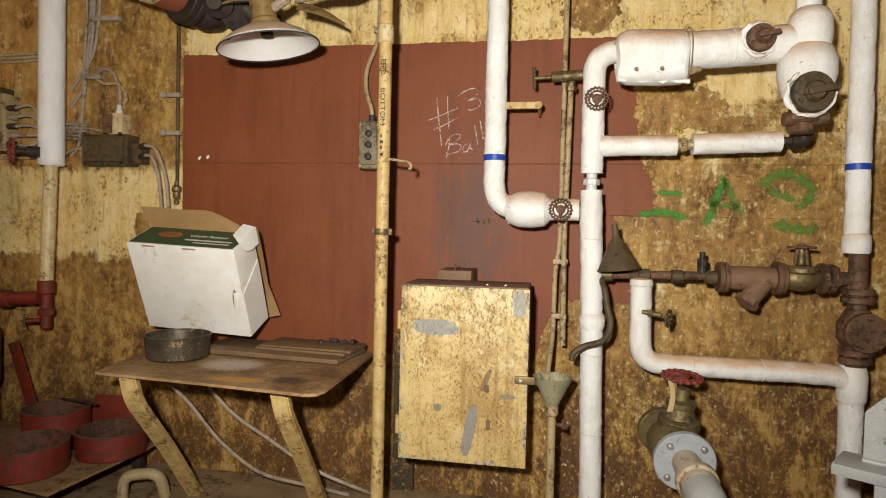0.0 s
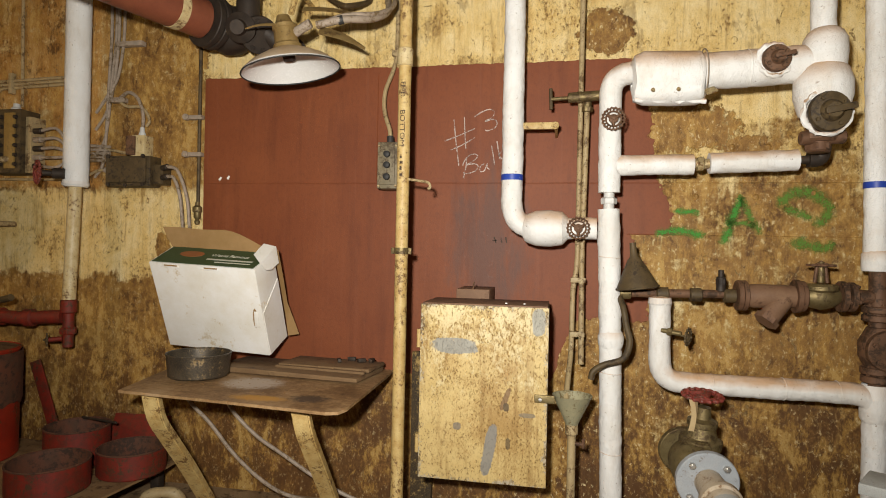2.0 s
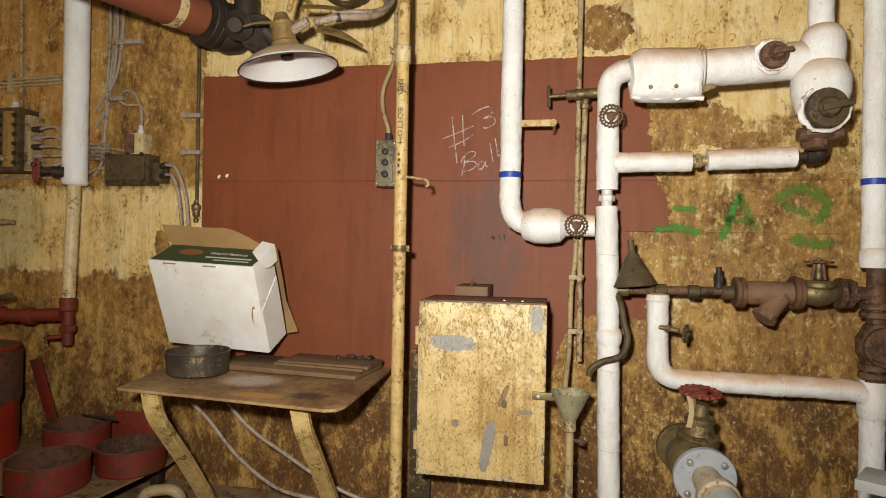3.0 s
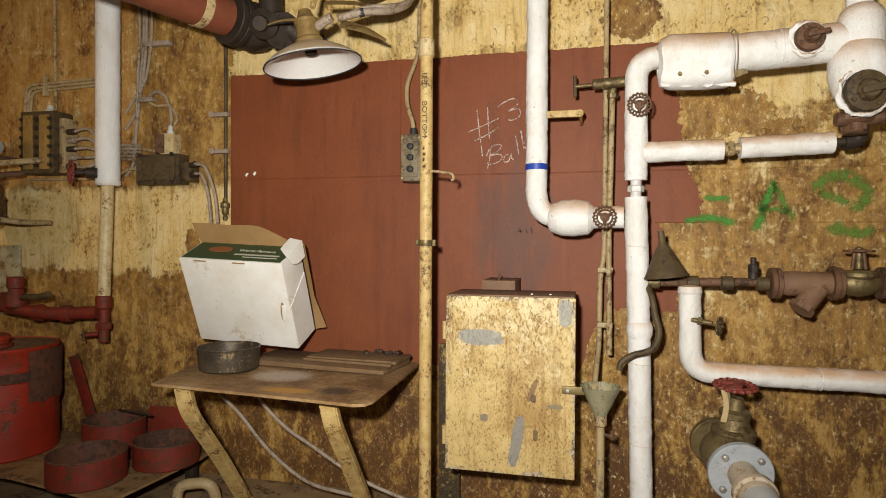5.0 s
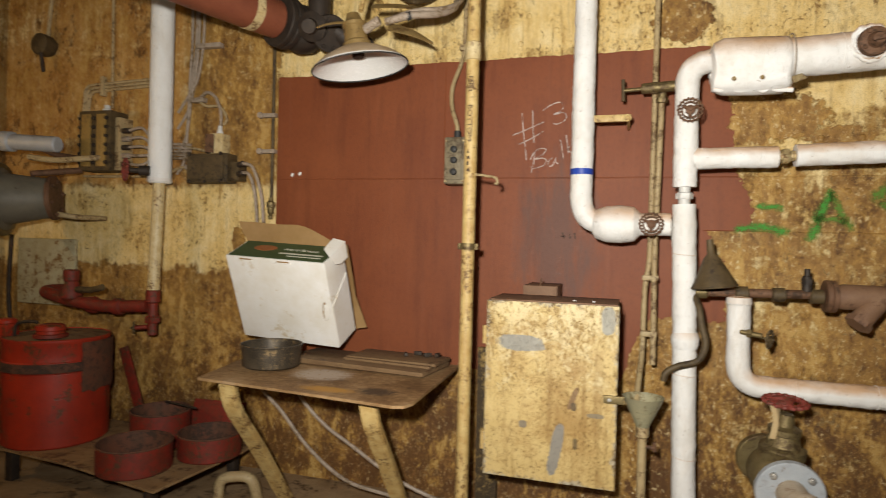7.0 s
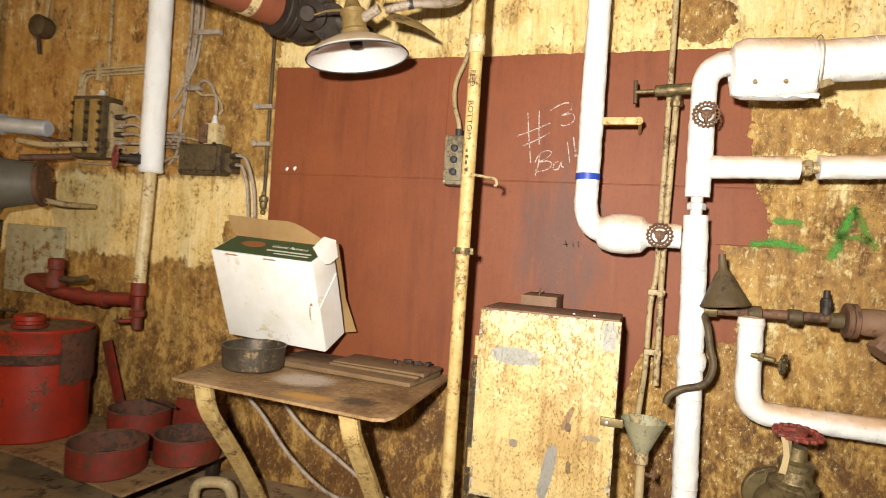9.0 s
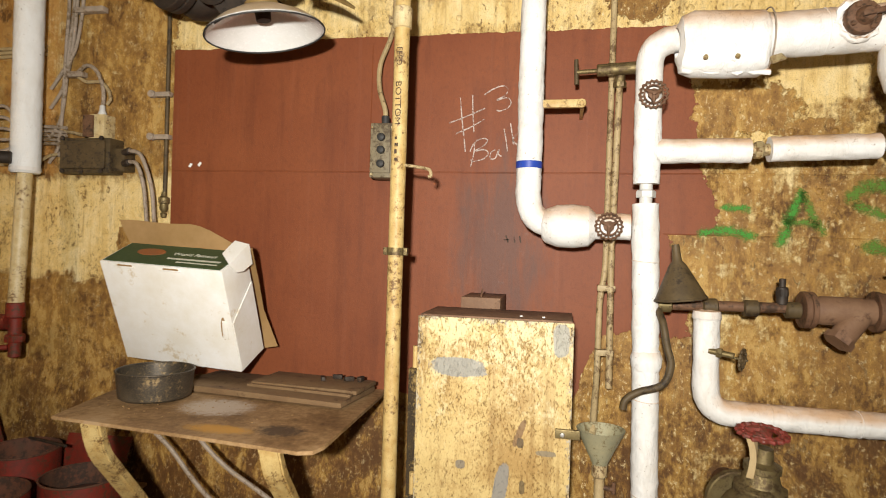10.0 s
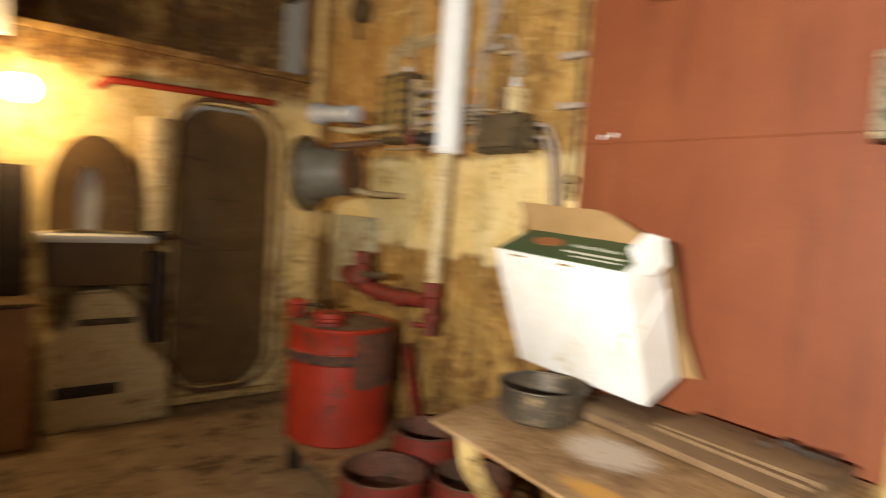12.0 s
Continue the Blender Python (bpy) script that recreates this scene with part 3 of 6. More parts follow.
def tube(points, r, bend=0.0, seg=12, wobble=0.0, steps=6, fine=0.0):
    """A round bar or pipe along a polyline. wobble: unevenness of its skin; fine: largest length of a piece."""
    pts = rounded(points, bend, steps) if bend else [Vector(p) for p in points]
    if fine:
        more = [pts[0]]
        for a, b in zip(pts, pts[1:]):
            k = max(1, int((b - a).length / fine))
            more += [a.lerp(b, (i + 1) / k) for i in range(k)]
        pts = more
    bm = bmesh.new()
    rings = []
    t0 = (pts[1] - pts[0]).normalized()
    side = t0.orthogonal().normalized()
    for i, p in enumerate(pts):
        t = (pts[min(i + 1, len(pts) - 1)] - pts[max(i - 1, 0)]).normalized()
        side = (side - t * side.dot(t)).normalized()
        other = t.cross(side)
        ring = []
        for k in range(seg):
            a = 2 * math.pi * k / seg
            d = side * math.cos(a) + other * math.sin(a)
            q = p + d * r
            if wobble:
                q += d * wobble * (0.25 * noise.noise(q * 9) + 0.45 * noise.noise(q * 26) + 0.4 * noise.noise(q * 60))
            ring.append(bm.verts.new(q))
        rings.append(ring)
    for a, b in zip(rings, rings[1:]):
        for k in range(seg):
            bm.faces.new((a[k], a[(k + 1) % seg], b[(k + 1) % seg], b[k]))
    bm.faces.new(rings[0][::-1])
    bm.faces.new(rings[-1])
    bmesh.ops.recalc_face_normals(bm, faces=bm.faces)
    return bm


def ribbon(points, width, normal=(0, -1, 0)):
    """A flat stroke along a polyline, seen from the side of its normal."""
    bm = bmesh.new()
    n = Vector(normal)
    pts = [Vector(p) for p in points]
    rows = []
    for i, p in enumerate(pts):
        t = (pts[min(i + 1, len(pts) - 1)] - pts[max(i - 1, 0)]).normalized()
        s = t.cross(n).normalized() * (width / 2) * (1 + 0.35 * noise.noise(p * 30))
        rows.append((bm.verts.new(p + s), bm.verts.new(p - s)))
    uv = bm.loops.layers.uv.new("UVMap")
    last = len(rows) - 1
    for i, ((a, b), (c, d)) in enumerate(zip(rows, rows[1:])):
        f = bm.faces.new((a, b, d, c))
        for loop, place in zip(f.loops, ((0, i / last), (1, i / last), (1, (i + 1) / last), (0, (i + 1) / last))):
            loop[uv].uv = place
    return bm


def smoothline(points, steps=6):
    """A Catmull-Rom line through the points."""
    p = [Vector(q) for q in points]
    p = [p[0] * 2 - p[1]] + p + [p[-1] * 2 - p[-2]]
    out = []
    for a, b, c, d in zip(p, p[1:], p[2:], p[3:]):
        for i in range(steps):
            s = i / steps
            out.append(0.5 * (2 * b + (c - a) * s + (2 * a - 5 * b + 4 * c - d) * s * s + (3 * b - a - 3 * c + d) * s ** 3))
    out.append(p[-2])
    return out


def ring(radius, r, seg=28, sides=10, m=None, lumps=0, lump=0.0):
    """A torus round z, with a knobbly grip where lumps are given."""
    bm = bmesh.new()
    rows = []
    for i in range(seg):
        a = 2 * math.pi * i / seg
        rr = radius + (lump * math.cos(a * lumps) if lumps else 0)
        rows.append([bm.verts.new(((rr + r * math.cos(2 * math.pi * k / sides)) * math.cos(a), (rr + r * math.cos(2 * math.pi * k / sides)) * math.sin(a), r * math.sin(2 * math.pi * k / sides))) for k in range(sides)])
    for i in range(seg):
        a, b = rows[i], rows[(i + 1) % seg]
        for k in range(sides):
            bm.faces.new((a[k], b[k], b[(k + 1) % sides], a[(k + 1) % sides]))
    bmesh.ops.recalc_face_normals(bm, faces=bm.faces)
    return turned(bm, m) if m is not None else bm


def hexnut(r, h, m=None):
    return lathe([(0, 0), (r * 0.94, 0), (r, h * 0.12), (r, h * 0.8), (r * 0.8, h), (0, h)], 6, m)


def handwheel(parent, at, axis, radius, material, spokes=3, thick=0.007, label="", stem=0.04, lumps=18):
    """A ribbed two-ringed valve wheel on its stem, as parts of a valve: at is its centre, axis points away from the valve."""
    m = along(at, Vector(at) + Vector(axis))
    outer = ring(radius, thick * 0.75, 72, 8, m, lumps, thick * 0.45)
    inner = ring(radius * 0.70, thick * 0.55, 40, 6, m)
    ribs = []
    for i in range(lumps):
        a = 2 * math.pi * (i + 0.5) / lumps
        c, s = math.cos(a), math.sin(a)
        ribs.append(turned(rod((c * radius * 0.70, s * radius * 0.70, 0), (c * radius, s * radius, 0), thick * 0.36, 5), m))
    rim = part("handwheel", join(outer, inner, *ribs), material, parent, label)
    for i in range(spokes):
        a = 2 * math.pi * i / spokes + 0.5
        s = rod((0, 0, 0.004), (math.cos(a) * radius * 0.72, math.sin(a) * radius * 0.72, 0), thick * 1.7, 6, thick * 0.9)
        part("spoke", turned(s, m), material, rim)
    part("hub", lathe([(0, -0.008), (radius * 0.42, -0.008), (radius * 0.42, 0.006), (radius * 0.16, 0.010), (radius * 0.14, 0.018), (0, 0.019)], 12, m), material, rim)
    if stem:
        part("stem", rod(Vector(at), Vector(at) - Vector(axis).normalized() * stem, thick * 0.8, 8), M_BRONZE, parent)
    return rim


def flange(parent, at, axis, radius, thick, material, bolts=4, bolt_r=0.011, turn=0.4, name="flange", label=""):
    m = along(at, Vector(at) + Vector(axis))
    e = thick * 0.12
    f = part(name, lathe([(0, 0), (radius - e, 0), (radius, e), (radius, thick - e), (radius - e, thick), (0, thick)], 32, m), material, parent, label)
    for i in range(bolts):
        a = turn + 2 * math.pi * i / bolts
        off = Matrix.Translation((math.cos(a) * radius * 0.76, math.sin(a) * radius * 0.76, thick))
        part("bolt", join(hexnut(bolt_r, bolt_r * 0.9, m @ off), lathe([(bolt_r * 0.5, 0), (bolt_r * 0.5, bolt_r * 1.4), (0, bolt_r * 1.5)], 8, m @ off)), M_STEEL if material in (M_GREY_BLUE,) else material, f)
    return f


def slab(name, bm, material, kind_label):
    ob = part(name, bm, material, smooth=False)
    return tagged(ob, kind_label, name.split("_")[0], "", "structure")

# ---------------------------------------------------------------- the shell of the compartment
WY = 3.07            # face of the main bulkhead
FZ = -0.05           # the deck
LX = -4.45           # face of the end bulkhead with the door
slab("wall_north", block(LX - 0.15, 2.35, WY, WY + 0.15, -0.15, 2.95), M_WALL, "steel bulkhead with peeling cream paint and a dull red field")
# East and south walls and deckhead are unseen, added to keep world light out.
slab("wall_east", block(2.2, 2.35, -2.35, WY - 0.002, -0.15, 2.95), M_WALL_PLAIN, "unseen rusty painted side bulkhead, added to shut out light")
slab("wall_south", block(LX - 0.15, 2.198, -2.35, -2.2, -0.15, 2.95), M_WALL_PLAIN, "unseen rusty painted bulkhead behind the walk, added to shut out light")
slab("ceiling", block(LX - 0.7, 2.35, -2.35, WY + 0.15, 2.952, 3.05), M_GREASY, "unseen dark steel deckhead, added to shut out light")
slab("floor", block(LX - 0.7, 2.35, -2.35, WY + 0.15, FZ - 0.12, FZ), M_FLOOR, "oily dark rusted steel deck")

# end bulkhead with a round-ended doorway
DY0, DY1, DZ0, DZ1 = 2.165, 2.825, 0.06, 1.945


def stadium(y0, y1, z0, z1, r, n=8):
    out = []
    for cy, cz, a0 in ((y1 - r, z1 - r, 0), (y0 + r, z1 - r, 90), (y0 + r, z0 + r, 180), (y1 - r, z0 + r, 270)):
        for i in range(n + 1):
            a = radians(a0 + 90 * i / n)
            out.append((cy + r * math.cos(a), cz + r * math.sin(a)))
    return out


def holed_wall(x0, x1, y0, y1, z0, z1, hole):
    """A slab across x with an opening of the given outline."""
    bm = bmesh.new()
    outer = stadium(y0, y1, z0, z1, 0.001)
    def loop(x, pts):
        return [bm.verts.new((x, a, b)) for a, b in pts]
    rings = [loop(x0, hole), loop(x1, hole), loop(x1, outer), loop(x0, outer)]
    for a, b in zip(rings, rings[1:] + rings[:1]):
        for i in range(len(hole)):
            j = (i + 1) % len(hole)
            bm.faces.new((a[i], a[j], b[j], b[i]))
    bmesh.ops.recalc_face_normals(bm, faces=bm.faces)
    return bm


doorway = stadium(DY0, DY1, DZ0, DZ1, 0.22)
slab("wall_west_door_bay", holed_wall(LX - 0.12, LX, 1.62, WY - 0.002, -0.15, 2.2, doorway), M_WALL_PLAIN, "rusty cream bulkhead bay with a round-ended doorway")
slab("wall_west", block(LX - 0.12, LX, -2.198, 1.618, -0.15, 2.2), M_WALL_PLAIN, "rusty cream end bulkhead")
slab("wall_west_upper", block(LX - 0.6, LX - 0.5, -2.198, WY - 0.002, 2.2, 2.95), M_WALL_PLAIN, "dark bulkhead set back above the ledge")
slab("trim_ledge", block(LX - 0.5, LX + 0.02, -2.198, WY - 0.004, 2.203, 2.25, 0.008), M_WALL_PLAIN, "dusty cream steel ledge over the doorway")
door = thing("door_1", "dark brown steel ship door with rounded ends, shut", "door", kind="structure")
bm = bmesh.new()
inner = stadium(DY0 + 0.006, DY1 - 0.006, DZ0 + 0.006, DZ1 - 0.03, 0.215)
f = bm.faces.new([bm.verts.new((LX - 0.05, a, b)) for a, b in inner])
ext = bmesh.ops.extrude_face_region(bm, geom=[f])
bmesh.ops.translate(bm, verts=[v for v in ext["geom"] if isinstance(v, bmesh.types.BMVert)], vec=(-0.05, 0, 0))
bmesh.ops.recalc_face_normals(bm, faces=bm.faces)
part("leaf", bm, M_DOOR, door)
part("frame", tube([(LX + 0.004, a, b) for a, b in stadium(DY0 - 0.03, DY1 + 0.03, DZ0 - 0.03, DZ1 + 0.03, 0.25)] + [(LX + 0.006, DY1 + 0.03, DZ1 - 0.22)], 0.016, seg=8), M_BROWNMETAL, door)
for zz in (0.5, 1.05, 1.6):
    part("dog", tube([(LX - 0.05, DY0 + 0.03, zz), (LX + 0.03, DY0 + 0.03, zz), (LX + 0.035, DY0 + 0.12, zz - 0.02)], 0.012, 0.02, 8), M_BROWNMETAL, door)
part("panel", block(LX - 0.052, LX - 0.035, DY0 + 0.14, DY1 - 0.14, 0.98, 1.32, 0.006), M_DOOR, door)
part("sill", block(LX, LX + 0.05, DY0 - 0.05, DY1 + 0.05, -0.03, 0.015, 0.008), M_YELLOW, door)

# welds and rivets of the main bulkhead carry the paint of the wall itself
seam = thing("trim_weld_seam", "raised weld seam across the painted plates", "weld seam", kind="structure")
part("bead", tube([(x, WY, 1.667 + 0.0015 * noise.noise(Vector((x * 6, 0, 0)))) for x in np.arange(-1.955, 2.19, 0.03)], 0.0035, seg=6), M_WALL, seam)
part("bead", tube([(x, WY, 1.413 + 0.0015 * noise.noise(Vector((x * 6, 9, 0)))) for x in np.arange(0.36, 2.19, 0.03)], 0.003, seg=6), M_WALL, seam)
part("bead", tube([(-0.94 + 0.001 * noise.noise(Vector((z * 6, 3, 0))), WY, z) for z in np.arange(1.68, 2.28, 0.03)], 0.0028, seg=6), M_WALL, seam)
rivets = thing("trim_rivets", "paint-clogged rivet heads on the bulkhead", "rivet", kind="structure")
dome = lathe([(0.016, 0), (0.014, 0.004), (0.009, 0.0065), (0, 0.0075)], 12)
dome_mesh = part("rivet", dome, M_WALL, rivets)
dome_mesh.matrix_basis = pose(0.66, WY + 0.001, 1.83, 90)
for rx, rz in ((0.66, 2.02), (0.66, 2.3), (0.84, 1.84), (0.84, 2.36), (1.0, 1.84), (1.2, 1.62), (1.2, 1.84), (0.44, 2.36), (-0.54, 2.36), (-0.5, 2.5), (-0.36, 2.42), (1.2, 2.1), (1.2, 2.33), (0.68, 1.6), (0.95, 1.6)):
    r = new("rivet", dome_mesh.data)
    r.parent = rivets
    r.matrix_basis = pose(rx, WY + 0.001, rz, 90)

plank = thing("wall_plank", "narrow blackened plank with flaking yellow paint", "plank")
part("board", block(-0.715, -0.60, WY - 0.035, WY - 0.001, FZ, 0.78, 0.004, 0.003), M_BLACKWOOD, plank)

# ---------------------------------------------------------------- writing on the bulkhead
def marks(name, label, category, strokes, width, material, piece):
    root = thing(name, label, category)
    for s in strokes:
        part(piece, ribbon([(x, WY - 0.0035, z) for x, _, z in smoothline([(x, 0, z) for x, z in s], 7)], width, (0, -1, 0)), material, root, smooth=False)
    return root


CHALK = [
    [(-0.523, 2.002), (-0.512, 1.90), (-0.493, 1.76)], [(-0.468, 2.014), (-0.464, 1.93), (-0.457, 1.848)], [(-0.571, 1.889), (-0.50, 1.915), (-0.41, 1.953)], [(-0.538, 1.842), (-0.48, 1.866), (-0.411, 1.904)],
    [(-0.415, 2.012), (-0.379, 2.036), (-0.34, 2.05), (-0.315, 2.042), (-0.319, 2.012), (-0.358, 1.989), (-0.314, 1.998), (-0.296, 1.978), (-0.309, 1.954), (-0.343, 1.94), (-0.36, 1.945)],
    [(-0.452, 1.80), (-0.455, 1.75), (-0.467, 1.694)], [(-0.473, 1.76), (-0.454, 1.799), (-0.424, 1.818), (-0.395, 1.813), (-0.409, 1.789), (-0.448, 1.764), (-0.409, 1.769), (-0.39, 1.754), (-0.408, 1.73), (-0.452, 1.717), (-0.469, 1.725)],
    [(-0.359, 1.769), (-0.379, 1.754), (-0.38, 1.73), (-0.358, 1.732), (-0.344, 1.769), (-0.344, 1.749), (-0.331, 1.739)], [(-0.323, 1.861), (-0.313, 1.812), (-0.305, 1.763)],
    [(-0.295, 1.885), (-0.286, 1.831), (-0.279, 1.792)], [(-0.262, 1.840), (-0.283, 1.812), (-0.258, 1.786)],
]
marks("chalk_writing", "white chalk handwriting reading #3 Bulk on red paint", "writing", CHALK, 0.0052, M_CHALK, "stroke")
GREEN = [
    ([(0.575, 1.530), (0.64, 1.527), (0.70, 1.525)], 0.05, M_GREEN_SPRAY), ([(0.49, 1.418), (0.56, 1.432), (0.63, 1.434), (0.725, 1.408)], 0.062, M_GREEN_SPRAY),
    ([(0.805, 1.37), (0.845, 1.49), (0.888, 1.61)], 0.075, M_GREEN_SPRAY), ([(0.885, 1.605), (0.915, 1.527), (0.975, 1.42)], 0.06, M_GREEN_THIN), ([(0.82, 1.47), (0.88, 1.475), (0.955, 1.47)], 0.05, M_GREEN_THIN),
    ([(1.045, 1.553), (1.085, 1.60), (1.15, 1.628), (1.225, 1.60), (1.268, 1.545), (1.245, 1.49), (1.19, 1.475)], 0.085, M_GREEN_THIN), ([(1.07, 1.55), (1.13, 1.525), (1.20, 1.50)], 0.06, M_GREEN_THIN),
    ([(1.10, 1.388), (1.17, 1.378), (1.23, 1.366), (1.30, 1.372)], 0.085, M_GREEN_THIN),
]
graffiti = thing("green_graffiti", "bright green sprayed letters on flaking ochre paint", "graffiti")
for line, wide, paint in GREEN:
    part("stroke", ribbon([(x, WY - 0.0045, z) for x, _, z in smoothline([(x, 0, z) for x, z in line], 7)], wide, (0, -1, 0)), paint, graffiti, smooth=False)
marks("stencil_number", "small dark stencilled figures on red paint", "writing", [[(-0.31, 1.372), (-0.285, 1.372)], [(-0.30, 1.39), (-0.29, 1.36)], [(-0.265, 1.39), (-0.26, 1.36)], [(-0.24, 1.39), (-0.235, 1.36)]], 0.006, M_STENCIL, "stroke")
chips = thing("bare_spots", "two small white chips in red paint", "paint chip")
for x, z in ((-1.86, 1.694), (-1.81, 1.700)):
    part("chip", ribbon([(x - 0.007, WY - 0.003, z - 0.008), (x, WY - 0.003, z), (x + 0.006, WY - 0.003, z + 0.009)], 0.013), M_ENAMEL, chips, smooth=False)

# ---------------------------------------------------------------- table, pan and carton
TZ = 0.69
table = thing("wall_table", "rusty steel plate table on bent cream legs against the bulkhead", "table")
bm = bmesh.new()
outline = [(-1.81, 2.225), (-1.3, 2.18), (-0.83, 2.125), (-0.785, 2.145), (-0.77, 2.20), (-0.79, 2.9), (-0.80, 2.98), (-1.9, 2.98), (-1.93, 2.9)]
top = [bm.verts.new((x, y, TZ + 0.006 * noise.noise(Vector((x * 3, y * 3, 1))))) for x, y in outline]
f = bm.faces.new(top)
bmesh.ops.triangulate(bm, faces=[f])
ext = bmesh.ops.extrude_face_region(bm, geom=bm.faces[:])
bmesh.ops.translate(bm, verts=[v for v in ext["geom"] if isinstance(v, bmesh.types.BMVert)], vec=(0, 0, -0.012))
bmesh.ops.recalc_face_normals(bm, faces=bm.faces)


def table_paint():
    n = Nodes("rust_and_dust_on_plate")
    x, y, z = n.split(n.geo)
    big = n.noise(n.geo, 4, 9, 0.7)
    fine = n.noise(n.geo, 45, 8, 0.75)
    c = n.ramp(n.math("ADD", n.math("MULTIPLY", big, 0.7), n.math("MULTIPLY", fine, 0.3)), [(0.34, (0.085, 0.042, 0.016)), (0.45, (0.20, 0.112, 0.045)), (0.54, (0.33, 0.205, 0.095)), (0.68, (0.45, 0.32, 0.19))])
    for cx, cy, rx, ry, col in ((-1.33, 2.50, 0.16, 0.13, (0.52, 0.44, 0.36)), (-1.18, 2.26, 0.14, 0.05, (0.52, 0.27, 0.045)), (-0.97, 2.30, 0.10, 0.07, (0.045, 0.028, 0.018))):
        dx, dy = n.math("DIVIDE", n.math("SUBTRACT", x, cx), rx), n.math("DIVIDE", n.math("SUBTRACT", y, cy), ry)
        far = n.math("ADD", n.math("MULTIPLY", dx, dx), n.math("MULTIPLY", dy, dy))
        c = n.mix(n.ramp(n.math("ADD", far, n.math("MULTIPLY", n.math("SUBTRACT", fine, 0.5), 2.5)), [(0.3, 0.85), (1.2, 0.0)]), c, col)
    n.bump(fine, 0.3, 0.004)
    return n.done(c, 0.72)


part("tabletop", bm, table_paint(), table, "rust-stained plate with dust and an ochre smear", smooth=False)


def bent_leg(x0, x1, x2):
    """A flat bar leg: from under the top, bent, and sloping back to the bulkhead."""
    pts = rounded([(x0, 2.27, TZ - 0.013), (x0 + 0.02, 2.28, TZ - 0.13), (x1, 2.50, 0.29), (x2, 2.76, FZ)], 0.08, 5)
    bm = bmesh.new()
    rows = []
    for i, p in enumerate(pts):
        t = (pts[min(i + 1, len(pts) - 1)] - pts[max(i - 1, 0)]).normalized()
        s = Vector((1, 0.12, 0)).normalized()
        n = t.cross(s).normalized()
        w, h = 0.037, 0.02
        rows.append([bm.verts.new(p + s * a * w + n * b * h) for a, b in ((-1, -1), (1, -1), (1, 1), (-1, 1))])
    for a, b in zip(rows, rows[1:]):
        for k in range(4):
            bm.faces.new((a[k], a[(k + 1) % 4], b[(k + 1) % 4], b[k]))
    bm.faces.new(rows[0][::-1]), bm.faces.new(rows[-1])
    bmesh.ops.recalc_face_normals(bm, faces=bm.faces)
    bmesh.ops.bevel(bm, geom=[e for e in bm.edges if len(e.link_faces) == 2 and e.calc_face_angle(0) > 1.0], offset=0.006, segments=2, affect="EDGES")
    return bm


part("leg", bent_leg(-1.685, -1.66, -1.665), M_YELLOW, table, "bent cream-painted bar leg")
part("leg", bent_leg(-1.0, -0.985, -0.99), M_YELLOW, table, "bent cream-painted bar leg")

boards = thing("board_stack", "dusty old wooden boards lying on the table", "board")
part("board", turned(block(-0.40, 0.40, -0.16, 0.16, 0, 0.022, 0.004, 0.003), pose(-1.25, 2.80, TZ + 0.006, 0, 0, -6)), M_WOOD, boards)
part("board", turned(block(-0.24, 0.24, -0.11, 0.11, 0, 0.02, 0.004, 0.003), pose(-1.08, 2.84, TZ + 0.03, 0, 0, -4)), M_WOOD, boards)
part("batten", turned(block(-0.24, 0.24, -0.012, 0.012, 0, 0.012, 0.003), pose(-1.10, 2.72, TZ + 0.029, 0, 0, -6)), M_WOOD, boards)
for i, (px, py) in enumerate(((-1.0, 2.90), (-0.94, 2.88), (-0.89, 2.89), (-1.05, 2.86))):
    lump = thing("rust_lump", "small dark rusty offcut lying on the boards", "offcut", "offcuts on the boards", m=pose(px, py, TZ + 0.0505, 0, 0, i * 40))
    part("lump", block(-0.02, 0.02, -0.008, 0.008, 0, 0.018, 0.003, 0.003), M_DARK, lump)

crumbs = thing("table_crumbs", "pale crumbs and paint flakes scattered on the table", "crumbs", kind="stuff")
bits = []
for i in range(90):
    px, py = random.gauss(-1.55, 0.2), random.gauss(2.46, 0.09)
    if -1.8 < px < -0.85 and 2.25 < py < 2.75:
        s = random.uniform(0.0012, 0.0035)
        bits.append(turned(block(-s, s, -s * 0.7, s * 0.7, 0, s * 0.8), pose(px, py, TZ + 0.003, 0, 0, random.uniform(0, 180))))
part("flake", join(*bits), M_CARD_BROWN, crumbs, smooth=False)
pan = thing("round_pan", "round sooty steel pan with a rolled rim", "pan", m=pose(-1.645, 2.56, TZ + 0.005))
part("body", lathe([(0, 0), (0.128, 0), (0.138, 0.008), (0.146, 0.10), (0.1465, 0.108), (0.143, 0.108), (0.135, 0.012), (0, 0.006)], 48), M_POT, pan)
part("rim", ring(0.146, 0.0042, 48, 8, Matrix.Translation((0, 0, 0.108))), M_POT, pan)

# the carton stands tipped forward, its back edge on the boards
tl, tr, bl = Vector((-1.9366, 2.5886, 1.2294)), Vector((-1.3609, 2.5669, 1.2061)), Vector((-1.9568, 2.783, 0.7932))
ex = (tr - tl).normalized()
ez = (tl - bl) - ex * (tl - bl).dot(ex)
BH, BW, BD = ez.length, (tr - tl).length, 0.187
ez.normalize()
ey = ez.cross(ex)
cm = Matrix((ex, ey, ez)).transposed().to_4x4()
cm.translation = bl
carton = thing("carton", "white cardboard carton with a green printed top and open brown flaps", "carton", m=cm)
part("body", block(0, BW, 0, BD, 0, BH, 0.003), M_CARD_WHITE, carton)
top_panel = part("top_panel", block(0.012, BW - 0.012, 0.008, BD - 0.004, BH + 0.0005, BH + 0.004), M_CARD_GREEN, carton, "dark green printed top panel", smooth=False)
